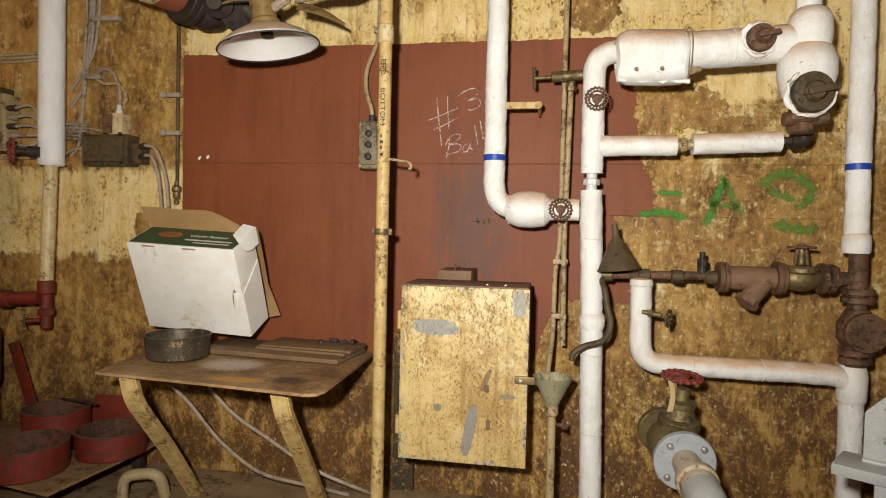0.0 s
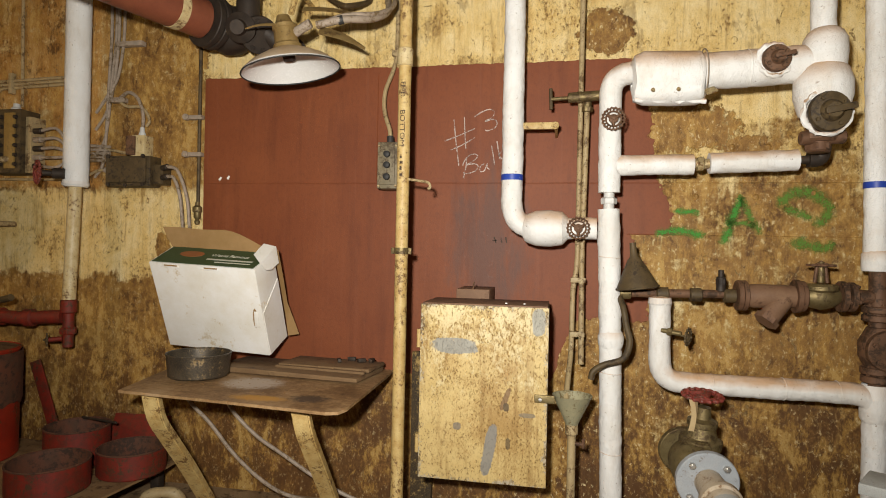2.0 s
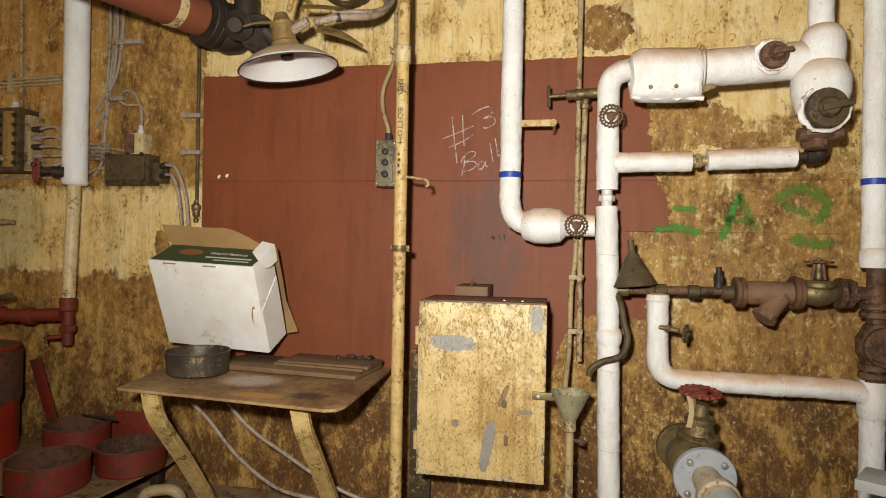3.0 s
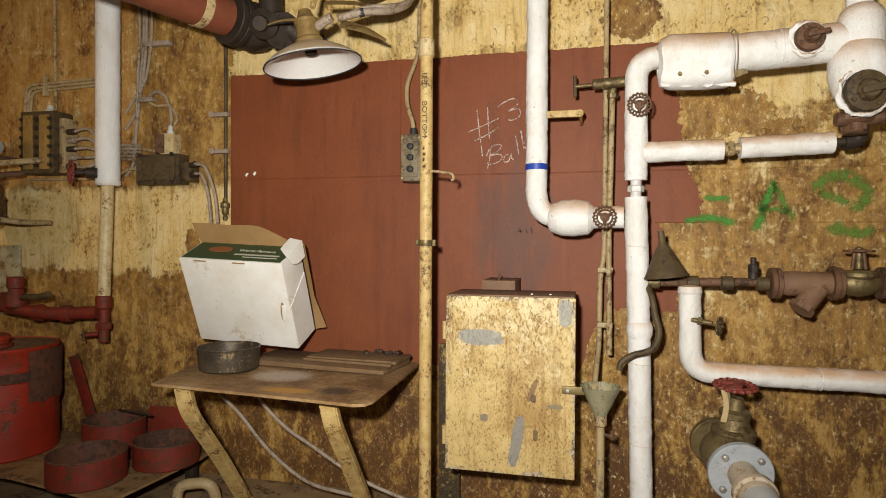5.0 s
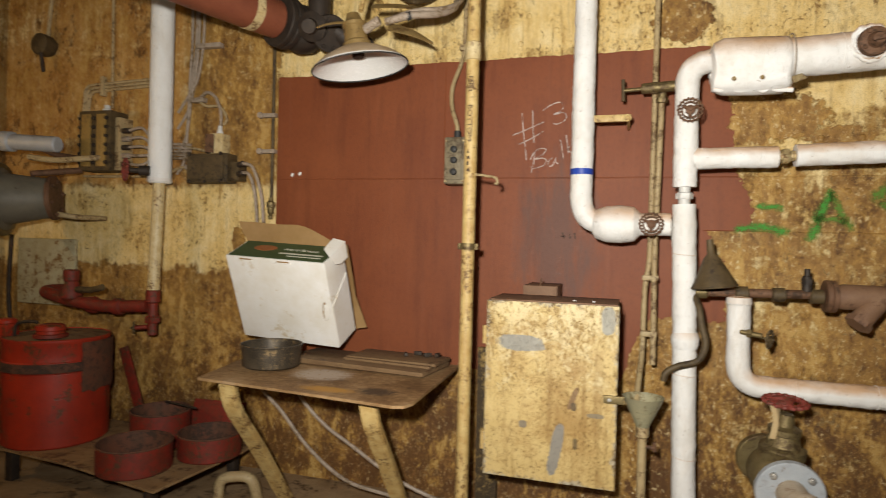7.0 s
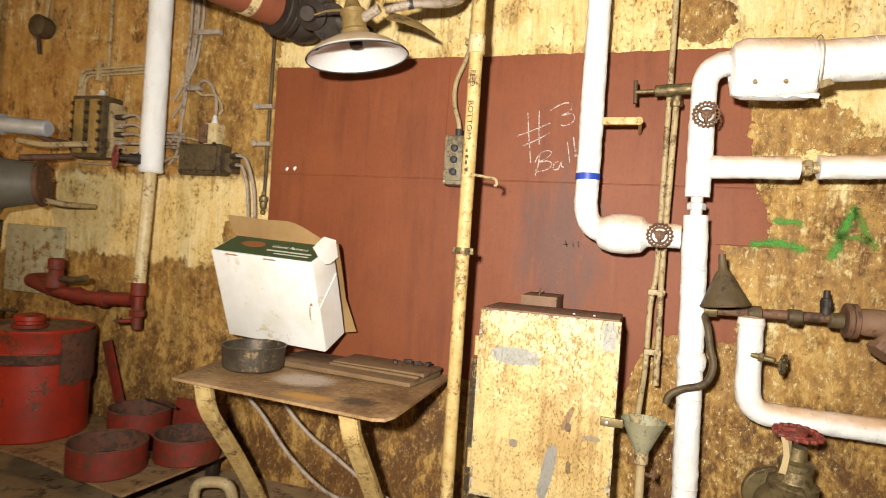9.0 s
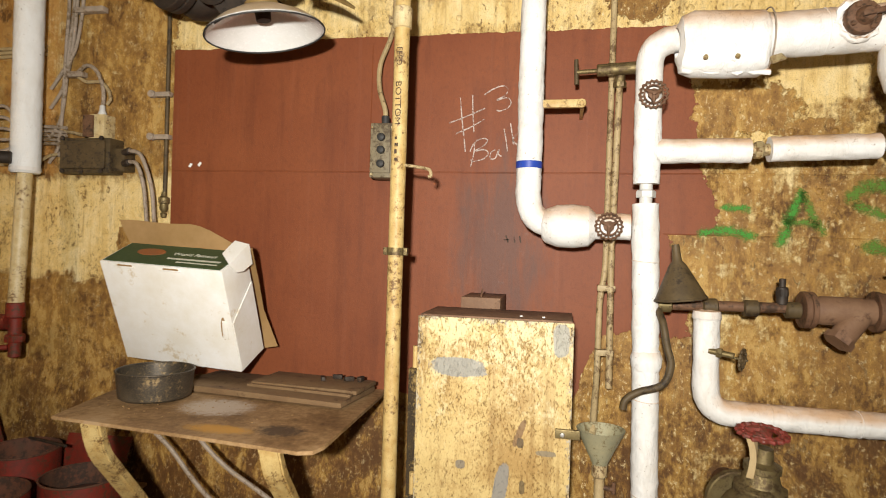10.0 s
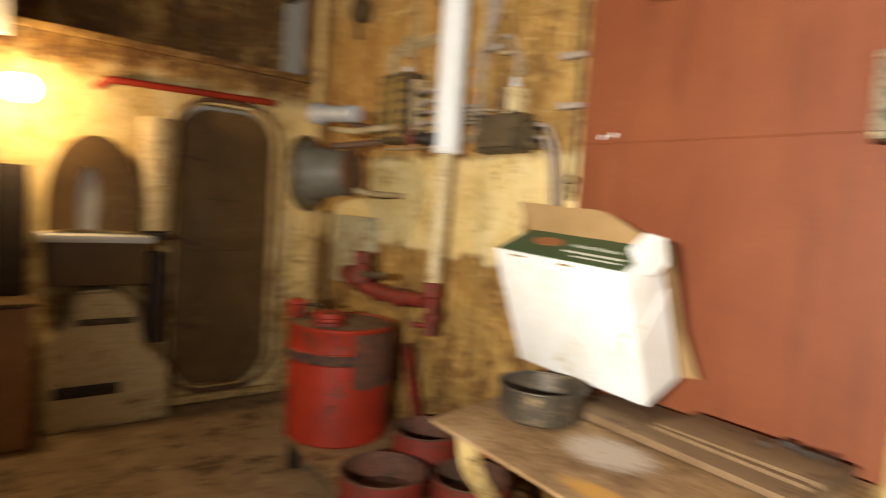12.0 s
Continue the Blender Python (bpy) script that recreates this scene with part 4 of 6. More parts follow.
part("badge", lathe([(0, 0), (0.042, 0), (0.042, 0.0015), (0, 0.0015)], 32, pose(0.17, 0.11, BH + 0.0045) @ Matrix.Diagonal((1.6, 0.75, 1, 1))), M_ORANGE, top_panel)
text = bpy.data.curves.new("slogan", "FONT")
text.body, text.size, text.extrude = "World Famous", 0.034, 0.0006
slogan = new("slogan", text)
slogan.data.materials.append(M_PRINT)
slogan.parent, slogan.matrix_basis = top_panel, pose(0.28, 0.10, BH + 0.0052)
part("print_bar", block(0.28, 0.53, 0.06, 0.072, BH + 0.0045, BH + 0.0055), M_PRINT, top_panel, smooth=False)
part("print_bar", block(0.34, 0.53, 0.035, 0.043, BH + 0.0045, BH + 0.0055), M_PRINT, top_panel, smooth=False)
for u in (0.12, 0.34):
    part("slot", block(u - 0.035, u + 0.035, -0.0025, 0.0, BH - 0.014, BH - 0.008), M_CARD_BROWN, carton, smooth=False)
part("hand_hole", turned(lathe([(0, 0), (0.012, 0), (0.012, 0.0015), (0, 0.0015)], 20), pose(BW * 0.925, -0.0005, BH * 0.44, 90, 0, 0) @ pose(0, 0, 0, 0, 0, -6) @ Matrix.Diagonal((1, 4.6, 1, 1))), M_CARD_BROWN, carton, "torn oval hand hole")
part("hand_flap", turned(block(-0.011, 0.011, -0.004, 0.0, -0.045, 0.045, 0.003), pose(BW * 0.938, -0.0015, BH * 0.43, 0, 6, 8)), M_CARD_WHITE, carton, "pushed-in flap of the hand hole")
for u in (0.115, 0.335):
    part("lock_tab", block(u - 0.05, u + 0.05, -0.004, 0.0, BH - 0.0215, BH - 0.0145, 0.001), M_CARD_WHITE, carton)


def tuck_panel():
    """The lower leaf of the carton's end, folded over the upper one along a slanting crease."""
    bm = bmesh.new()
    edge = [(0.004, 0.004), (BD - 0.006, 0.004), (BD - 0.006, BH * 0.72), (0.004, BH * 0.50)]
    f = bm.faces.new([bm.verts.new((BW + 0.0005, a, b)) for a, b in edge])
    ext = bmesh.ops.extrude_face_region(bm, geom=[f])
    bmesh.ops.translate(bm, verts=[v for v in ext["geom"] if isinstance(v, bmesh.types.BMVert)], vec=(0.004, 0, 0))
    bmesh.ops.recalc_face_normals(bm, faces=bm.faces)
    return bm


part("tuck_panel", tuck_panel(), M_CARD_WHITE, carton, "folded lower leaf of the carton end", smooth=False)


def card(rows, thick):
    """A bent sheet of card through rows of points."""
    bm = bmesh.new()
    grid = [[bm.verts.new(p) for p in r] for r in rows]
    for a, b in zip(grid, grid[1:]):
        for i in range(len(a) - 1):
            bm.faces.new((a[i], a[i + 1], b[i + 1], b[i]))
    bmesh.ops.recalc_face_normals(bm, faces=bm.faces)
    bmesh.ops.solidify(bm, geom=bm.faces[:], thickness=thick)
    return bm


n_u = 14
lid_rows = []
for j, (dy, dz) in enumerate(((BD, BH), (BD + 0.012, BH + 0.05), (BD + 0.035, BH + 0.095))):
    lid_rows.append([(-0.03 * j + (BW - 0.01 + 0.03 * j) * i / n_u, dy + 0.006 * math.sin(i * 0.9), dz - (0.0 if i < n_u - 6 else 0.0075 * (i - n_u + 6) ** 1.5 * j / 2)) for i in range(n_u + 1)])
part("lid_flap", card(lid_rows, 0.004), M_CARD_BROWN, carton, "raised brown corrugated lid flap")
side_rows = [[(BW + 0.004 + (0.004 + 0.022 * max(0, i - 5) / 3) * k, BD + 0.004 + 0.012 * k + 0.008 * math.sin(3.1 * i / 8), BH * (1.0 - 1.02 * i / 8) + 0.01) for k in range(3)] for i in range(9)]
part("side_flap", card(side_rows, 0.004), M_CARD_BROWN, carton, "brown flap hanging down the edge")
part("corner_tab", card([[(BW - 0.055, 0.10, BH + 0.030), (BW - 0.05, BD * 0.75, BH + 0.042), (BW - 0.045, BD, BH + 0.052)], [(BW + 0.008, 0.045, BH + 0.012), (BW + 0.014, BD * 0.55, BH + 0.026), (BW + 0.02, BD, BH + 0.040)], [(BW + 0.020, 0.07, BH - 0.035), (BW + 0.028, BD * 0.55, BH - 0.045), (BW + 0.032, BD * 0.9, BH - 0.040)]], 0.003), M_CARD_WHITE, carton, "white corner tab folded out")

# ---------------------------------------------------------------- lamp
shade_lamp = thing("pendant_lamp", "white enamel dish lamp with a brass neck hanging unlit", "lamp", m=pose(-1.17, 2.49, 2.11, 3, -9, 0) @ Matrix.Diagonal((0.9, 0.9, 1, 1)))
part("shade", lathe([(0.243, 0.0), (0.247, 0.003), (0.243, 0.008), (0.19, 0.045), (0.12, 0.078), (0.065, 0.098), (0.045, 0.108), (0.045, 0.102), (0.062, 0.092), (0.118, 0.07), (0.187, 0.037), (0.237, 0.004)], 64), M_ENAMEL, shade_lamp)
part("shade_top", lathe([(0.241, 0.0115), (0.19, 0.0475), (0.12, 0.0805), (0.066, 0.1005)], 64), M_ENAMEL_TOP, shade_lamp, "dusty outside of the dish")
part("rim", ring(0.245, 0.0032, 64, 8, Matrix.Translation((0, 0, 0.002))), M_BLACK, shade_lamp, "black enamel rim")
part("neck", lathe([(0.072, 0.098), (0.07, 0.115), (0.06, 0.125), (0.056, 0.185), (0.062, 0.19), (0.062, 0.205), (0.045, 0.215), (0.03, 0.25), (0, 0.25)], 28), M_LAMP_BRASS, shade_lamp, "tarnished brass neck")
part("socket", lathe([(0, 0.05), (0.03, 0.05), (0.035, 0.10), (0, 0.10)], 16), M_DARK, shade_lamp)
part("chip", lathe([(0, 0), (0.02, 0), (0.012, 0.006), (0, 0.006)], 9, pose(-0.10, -0.185, 0.015, 31, -14, 0) @ Matrix.Diagonal((1.3, 0.9, 1, 1))), M_DARK, shade_lamp, "chipped enamel spot")
part("gland", rod((0.05, 0, 0.165), (0.14, -0.005, 0.19), 0.022, 14), M_CABLE, shade_lamp)
hang = thing("lamp_bracket", "bent cream steel strap bracket carrying the lamp", "bracket")
part("strap", tube([(-1.176, 2.49, 2.372), (-1.17, 2.52, 2.46), (-1.3, 2.9, 2.62), (-1.32, WY, 2.63)], 0.014, 0.06, 8), M_YELLOW, hang)
for a, b, w, face in (((-1.13, 2.53, 2.405), (-0.84, 2.58, 2.365), 0.075, (0.1, -0.55, 0.83)), ((-1.05, 2.52, 2.30), (-0.86, 2.60, 2.235), 0.085, (0.25, -0.6, 0.75)), ((-1.24, 2.53, 2.335), (-1.45, 2.58, 2.345), 0.022, (0, -0.8, 0.6))):
    rows = []
    d, up = Vector(b) - Vector(a), Vector(face).normalized()
    across = d.cross(up).normalized()
    for k in range(9):
        u = k / 8
        half = w * 0.5 * (1 - 0.75 * u ** 2.2)
        mid = Vector(a) + d * u + up * 0.014 * math.sin(u * 3.1)
        rows.append([tuple(mid + across * half * q + up * 0.006 * (1 - q * q)) for q in (-1, -0.5, 0, 0.5, 1)])
    part("vane", card(rows, 0.0025), M_LAMP_BRASS, hang, "curved tarnished metal vane")
lamp_cable = thing("lamp_cable", "grey armoured cable with black tape leading to the lamp", "cable")
part("sheath", tube(smoothline([(-1.05, 2.485, 2.31), (-0.93, 2.5, 2.335), (-0.83, 2.6, 2.37), (-0.80, 2.75, 2.46), (-0.86, 2.95, 2.60), (-0.9, 3.06, 2.72)]), 0.017, seg=10), M_CABLE, lamp_cable)
part("sheath", tube(smoothline([(-1.05, 2.50, 2.32), (-0.92, 2.52, 2.36), (-0.81, 2.62, 2.40), (-0.78, 2.78, 2.5), (-0.84, 3.0, 2.66), (-0.86, 3.06, 2.74)]), 0.012, seg=10), M_CABLE, lamp_cable)
part("tape", rod((-0.955, 2.495, 2.329), (-0.93, 2.50, 2.335), 0.0195, 12), M_BLACK, lamp_cable)
part("sheath", tube(smoothline([(-1.18, 2.9, 2.62), (-1.10, 2.85, 2.56), (-1.02, 2.8, 2.52), (-0.98, 3.0, 2.62), (-0.99, 3.06, 2.7)]), 0.013, seg=8), M_GREASY, lamp_cable)

# ---------------------------------------------------------------- steel cabinet
cab = thing("steel_cabinet", "flaking cream steel switch cabinet hung on the bulkhead", "cabinet")
CX0, CX1, CZ0, CZ1, CY = -0.555, -0.002, 0.325, 1.082, 2.52
part("body", block(CX0 + 0.004, CX1 - 0.004, CY + 0.022, CY + 0.30, CZ0 + 0.006, CZ1 - 0.004, 0.004), M_GREASY, cab, "dark rusty sides of the casing")
cdoor = part("door", block(CX0, CX1, CY, CY + 0.02, CZ0, CZ1, 0.004), M_CABINET, cab, "chipped cream door with grey patches")
part("top_plate", block(CX0 + 0.006, CX1 - 0.006, CY + 0.01, CY + 0.305, CZ1 - 0.003, CZ1 + 0.006, 0.002), M_STRAINER, cab)
for hz in (0.93, 0.47):
    part("hinge", rod((CX0 - 0.008, CY + 0.012, hz - 0.04), (CX0 - 0.008, CY + 0.012, hz + 0.04), 0.010, 10), M_YELLOW, cab)
latch = part("latch", block(CX1 - 0.055, CX1 + 0.03, CY - 0.012, CY + 0.002, 0.685, 0.718, 0.004), M_BRONZE, cab, "small latch tab")
part("bolt", lathe([(0, 0), (0.009, 0), (0.007, 0.006), (0, 0.007)], 10, pose(CX1 - 0.03, CY - 0.012, 0.70, 90)), M_STEEL, latch)
for bx in (-0.37, -0.16):
    part("mounting_lug", block(bx - 0.08, bx + 0.08, CY + 0.30, WY, CZ1 - 0.1, CZ1 + 0.05 if bx < -0.3 else CZ1 - 0.02, 0.003), M_STRAINER, cab)
    part("mounting_lug", block(bx - 0.08, bx + 0.08, CY + 0.30, WY, CZ0 + 0.02, CZ0 + 0.10, 0.003), M_GREASY, cab)
part("nail", rod((-0.37, CY + 0.31, CZ1 + 0.05), (-0.365, CY + 0.31, CZ1 + 0.085), 0.004, 6), M_BROWNMETAL, cab)
for bx in (-0.19, -0.11):
    part("screw", lathe([(0, 0), (0.006, 0), (0.004, 0.004), (0, 0.004)], 8, pose(bx, CY + 0.08, CZ1 + 0.006)), M_ENAMEL, cab)

# ---------------------------------------------------------------- yellow standpipe and switch
stand = thing("yellow_standpipe", "flaking cream vertical pipe with a clamp and stencilled letters", "pipe")
part("pipe", tube([(-0.655, 2.55, FZ), (-0.655, 2.55, 2.95)], 0.0285, seg=18, wobble=0.0012, fine=0.05), M_YELLOW, stand)
part("coupling", lathe([(0.0285, 0), (0.0345, 0.003), (0.0345, 0.075), (0.0285, 0.08)], 18, pose(-0.655, 2.55, 2.13)), M_YELLOW_CLEAN, stand)
clampp = part("clamp", lathe([(0.029, 0), (0.034, 0), (0.034, 0.028), (0.029, 0.028)], 18, pose(-0.655, 2.55, 1.296)), M_BRONZE, stand, "bronze pipe clamp")
for s in (-1, 1):
    part("ear", block(-0.655 + s * 0.032 - 0.014, -0.655 + s * 0.032 + 0.014, 2.54, 2.56, 1.296, 1.324, 0.003), M_BRONZE, clampp)
part("hook", tube(smoothline([(-0.63, 2.545, 1.628), (-0.56, 2.545, 1.618), (-0.535, 2.545, 1.61), (-0.53, 2.545, 1.59), (-0.54, 2.545, 1.585)]), 0.006, seg=8), M_CABLE_DIM, stand, "small bent hook")
for word, zz, wide in (("FEED", 2.056, 0.085), ("BOTTOM", 1.932, 0.160)):
    letters = bpy.data.curves.new("stencil_word", "FONT")
    letters.body, letters.size, letters.extrude, letters.align_y = word, 0.031, 0.0002, "CENTER"
    sign = new("stencil_word", letters)
    letters.materials.append(M_STENCIL)
    sign.parent, sign.matrix_basis = stand, pose(-0.656, 2.5195, zz, 90, 90, 0) @ Matrix.Diagonal((wide / (0.0215 * len(word)), 1, 1, 1))
for i in range(4):
    zz = 1.725 - i * 0.026
    part("stencil_bar", block(-0.664, -0.655 + 0.004 * (i % 2), 2.5205, 2.522, zz - 0.006, zz + 0.004 + 0.003 * (i % 3)), M_STENCIL, stand, smooth=False)
switch = thing("switch_box", "grey-green wall switch box with two round knobs", "switch")
part("body", block(-0.895, -0.785, 2.93, WY, 1.625, 1.865, 0.008), M_SWITCH, switch)
part("cover", block(-0.88, -0.80, 2.92, 2.93, 1.645, 1.85, 0.004), M_SWITCH, switch)
for kz in (1.80, 1.745, 1.685):
    part("knob", lathe([(0, 0), (0.018, 0), (0.016, 0.018), (0.008, 0.022), (0, 0.022)], 14, pose(-0.84, 2.921, kz, 90)), M_BLACK, switch)
for sx, sz in ((-0.885, 1.845), (-0.795, 1.845), (-0.885, 1.64), (-0.795, 1.64)):
    part("screw", lathe([(0, 0), (0.007, 0), (0.005, 0.005), (0, 0.005)], 8, pose(sx, 2.93, sz, 90)), M_BRASS, switch)
swire = thing("switch_cable", "old painted cable running down to the switch box", "cable")
part("sheath", tube(smoothline([(-0.835, 2.96, 1.865), (-0.84, 2.96, 1.93), (-0.875, 2.98, 2.03), (-0.88, 3.0, 2.14), (-0.845, 3.03, 2.27), (-0.835, 3.05, 2.40), (-0.83, 3.055, 2.95)]), 0.011, seg=8), M_CABLE_DIM, swire)
part("gland", rod((-0.835, 2.96, 1.86), (-0.836, 2.96, 1.90), 0.018, 12), M_BLACK, swire)
part("clip", block(-0.86, -0.80, 3.035, WY, 2.34, 2.37, 0.004), M_CABLE_DIM, swire)

# ---------------------------------------------------------------- white lagged pipework
def lag(points, r, bend=0.1, seg=32, w=0.006):
    return tube(points, r, bend, seg, w, 8, 0.015)


PX, PY = -0.193, 2.82
p2 = thing("lagged_drop_pipe", "white lagged pipe dropping and turning into a bulging joint", "pipe")
part("lagging", lag([(PX, PY, 2.95), (PX, PY, 1.427), (0.20, PY - 0.01, 1.430)], 0.050, 0.13), M_LAG, p2)
part("joint_wrap", lathe([(0.05, 0), (0.066, 0.012), (0.083, 0.06), (0.086, 0.12), (0.078, 0.18), (0.052, 0.205)], 28, along((-0.135, PY - 0.003, 1.427), (0.2, PY - 0.01, 1.43))), M_LAG, p2, "bulging wrapped joint")
part("tape_band", lathe([(0.0512, 0), (0.0524, 0.001), (0.0524, 0.027), (0.0512, 0.028)], 28, pose(PX, PY, 1.652)), M_BLUE, p2, "blue tape band")
part("strap", block(PX + 0.03, 0.012, PY - 0.01, PY + 0.012, 1.893, 1.925, 0.004), M_YELLOW, p2, "cream steel strap")
part("strap_eye", ring(0.013, 0.005, 20, 8, pose(0.004, PY - 0.012, 1.908, 90)), M_YELLOW, p2)
part("strap_leg", block(0.0, 0.014, PY + 0.012, WY, 1.897, 1.921, 0.003), M_YELLOW, p2)
handwheel(p2, (0.115, PY - 0.095, 1.428), (0, -1, 0), 0.047, M_BROWNMETAL, 3, 0.006, "small dark rusty wheel", 0.05)

QX, QY = 0.250, 2.78
p3 = thing("lagged_riser", "white lagged riser with a bare threaded union", "pipe")
part("lagging", lag([(0.288, QY, FZ), (0.268, QY, 0.9), (QX, QY, 1.517)], 0.049, 0.0), M_LAG, p3)
part("lagging", lathe([(0.049, 0), (0.056, 0.02), (0.058, 0.05), (0.049, 0.075)], 24, pose(0.27, QY, 0.89)), M_LAG, p3)
for wz, wx in ((0.78, 0.2705), (0.42, 0.2785), (1.30, 0.2563)):
    part("wrap_edge", ring(0.0495, 0.002, 36, 6, pose(wx, QY, wz, 3, 4, 0)), M_LAG, p3)
part("union", join(lathe([(0, 0), (0.024, 0), (0.024, 0.085), (0, 0.085)], 18, pose(QX, QY, 1.512)), hexnut(0.036, 0.03, pose(QX, QY, 1.54))), M_WHITE_THING, p3, "white-smeared union nut")
part("upper_lagging", lag([(QX, QY, 1.592), (QX - 0.003, QY - 0.01, 2.118), (0.40, 2.67, 2.11)], 0.049, 0.11), M_LAG, p3)
part("arm_lagging", lag([(QX + 0.03, QY, 1.715), (0.607, QY, 1.718)], 0.045, 0), M_LAG, p3)
part("arm_union", join(rod((0.60, QY, 1.72), (0.70, QY, 1.722), 0.022, 14), hexnut(0.034, 0.028, along((0.624, QY, 1.72), (0.7, QY, 1.72)))), M_BRASS, p3, "bare brass union nut")
part("arm_lagging", lag([(0.673, QY, 1.722), (1.028, QY, 1.734)], 0.0455, 0), M_LAG, p3)
part("arm_end", join(rod((1.02, QY, 1.734), (1.08, QY, 1.736), 0.018, 12), tube([(1.07, QY, 1.736), (1.12, QY, 1.738), (1.12, QY - 0.02, 1.80)], 0.034, 0.03, 14)), M_DARK, p3, "dark iron elbow")
handwheel(p3, (QX + 0.006, QY - 0.085, 1.910), (0, -1, 0), 0.047, M_BROWNMETAL, 3, 0.0065, "small rusty spoked wheel", 0.05)

BY = 2.65
p4 = thing("lagged_main", "fat white lagged main with rough wrapped joints", "pipe")
bulge = [(0.055, 0), (0.092, 0.012), (0.108, 0.05), (0.107, 0.27), (0.098, 0.285), (0.082, 0.29)]
bm = lathe(bulge, 32, along((0.322, BY, 2.074), (0.62, BY, 2.074)))
bmesh.ops.subdivide_edges(bm, edges=bm.edges[:], cuts=1)
for v in bm.verts:
    v.co += Vector((0, 0, -0.012 if v.co.z < 2.0 else 0)) + Vector((noise.noise(v.co * 12), noise.noise(v.co * 12 + Vector((5, 0, 0))), noise.noise(v.co * 12 + Vector((0, 5, 0))))) * 0.009
part("joint_wrap", bm, M_LAG, p4, "thick wrapped valve jacket")
part("jacket_hem", tube([(0.335 + 0.026 * i, BY - 0.03 + 0.006 * noise.noise(Vector((i, 2, 0))), 1.973 - 0.0012 * i + 0.010 * noise.noise(Vector((i * 0.8, 0, 4)))) for i in range(12)], 0.011, 0, 10, 0.006), M_LAG, p4, "ragged hem of the jacket")
for hx in (0.40, 0.50):
    part("lacing_stud", lathe([(0, 0), (0.009, 0), (0.006, 0.008), (0, 0.009)], 10, pose(hx, BY - 0.098, 1.995, 70)), M_BRASS, p4)
part("jacket_strap", ring(0.1085, 0.0025, 40, 6, along((0.612, BY, 2.074), (0.7, BY, 2.074))), M_CABLE, p4)
part("lagging", lag([(0.60, BY, 2.090), (1.06, BY, 2.110)], 0.076, 0, w=0.007), M_LAG, p4)
part("torn_wrap", turned(block(-0.022, 0.022, -0.02, 0.02, -0.018, 0.018, 0.006, 0.008), pose(0.632, BY - 0.055, 1.995, 0, -25, 10)), M_BRASS, p4, "dirty brass fitting poking out of torn lagging")
part("lagging", lag([(1.070, BY, 2.95), (1.070, BY, 2.10)], 0.047, 0, w=0.005), M_LAG, p4)
part("joint_wrap", lathe([(0.058, -0.12), (0.076, -0.09), (0.083, -0.02), (0.081, 0.04), (0.066, 0.07), (0.046, 0.085)], 28, pose(1.071, BY - 0.02, 2.155)), M_LAG, p4)
part("joint_wrap", lathe([(0.05, -0.13), (0.088, -0.10), (0.108, -0.03), (0.108, 0.03), (0.092, 0.08), (0.06, 0.11)], 28, pose(1.066, BY - 0.02, 1.995)), M_LAG, p4)


def covered_valve(parent, at, radius, material):
    """A blackened valve bonnet with a lever, facing the walk."""
    m = along(at, Vector(at) + Vector((0.05, -1, -0.05)))
    body = part("bonnet", lathe([(0, 0.06), (radius * 0.35, 0.06), (radius * 0.5, 0.045), (radius * 0.55, 0.03), (radius * 0.95, 0.025), (radius, 0.015), (radius, 0), (radius * 0.8, -0.03), (0, -0.03)], 24, m), material, parent, "blackened valve bonnet")
    part("lever", turned(block(-radius * 0.5, radius * 0.95, -radius * 0.16, radius * 0.16, 0.055, 0.075, 0.006), m @ pose(0, 0, 0, 0, 0, 12)), material, body)
    for i in range(4):
        a = i * math.pi / 2 + 0.6
        part("bolt", hexnut(0.009, 0.012, m @ pose(radius * 0.75 * math.cos(a), radius * 0.75 * math.sin(a), 0.024)), material, body)


covered_valve(p4, (0.869, BY - 0.082, 2.110), 0.054, M_BROWNMETAL)
covered_valve(p4, (1.049, BY - 0.120, 1.885), 0.078, M_GREASY)
for at, rr in (((0.869, BY - 0.066, 2.110), 0.062), ((1.052, BY - 0.098, 1.888), 0.086)):
    ragged_edge = ring(rr, 0.010, 48, 8, along(at, Vector(at) + Vector((0.05, -1, -0.05))))
    for v in ragged_edge.verts:
        v.co += (v.co - Vector(at)).normalized() * 0.012 * noise.noise(v.co * 45) + Vector((0, 0.006 * noise.noise(v.co * 60), 0))
    part("torn_lagging", ragged_edge, M_LAG, p4, "ragged edge of torn lagging")
part("drain_valve", join(rod((1.06, BY, 1.87), (1.06, BY, 1.745), 0.046, 18), rod((0.985, BY - 0.02, 1.80), (1.15, BY - 0.02, 1.805), 0.028, 14), rod((1.06, BY, 1.785), (1.06, BY, 1.825), 0.072, 8), hexnut(0.05, 0.03, pose(1.06, BY, 1.755))), M_BROWNMETAL, p4, "brown corroded drain valve")
part("wrap_edge", ring(0.0765, 0.0022, 40, 6, along((0.787, BY, 2.098), (1.8, BY, 2.14))), M_LAG, p4)
RX, RY = 1.335, 2.78
p5 = thing("lagged_side_pipe", "white lagged vertical pipe with blue band over bare flanges", "pipe")
part("lagging", lag([(RX - 0.01, RY, 2.95), (RX + 0.003, RY, 1.30)], 0.046, 0), M_LAG, p5)
part("end_collar", lathe([(0, 0), (0.05, 0), (0.054, 0.01), (0.054, 0.07), (0.046, 0.085)], 26, pose(RX + 0.004, RY, 1.265)), M_LAG, p5)
part("tape_band", lathe([(0.0475, 0), (0.0487, 0.001), (0.0487, 0.026), (0.0475, 0.027)], 26, pose(RX, RY, 1.612)), M_BLUE, p5, "blue tape band")
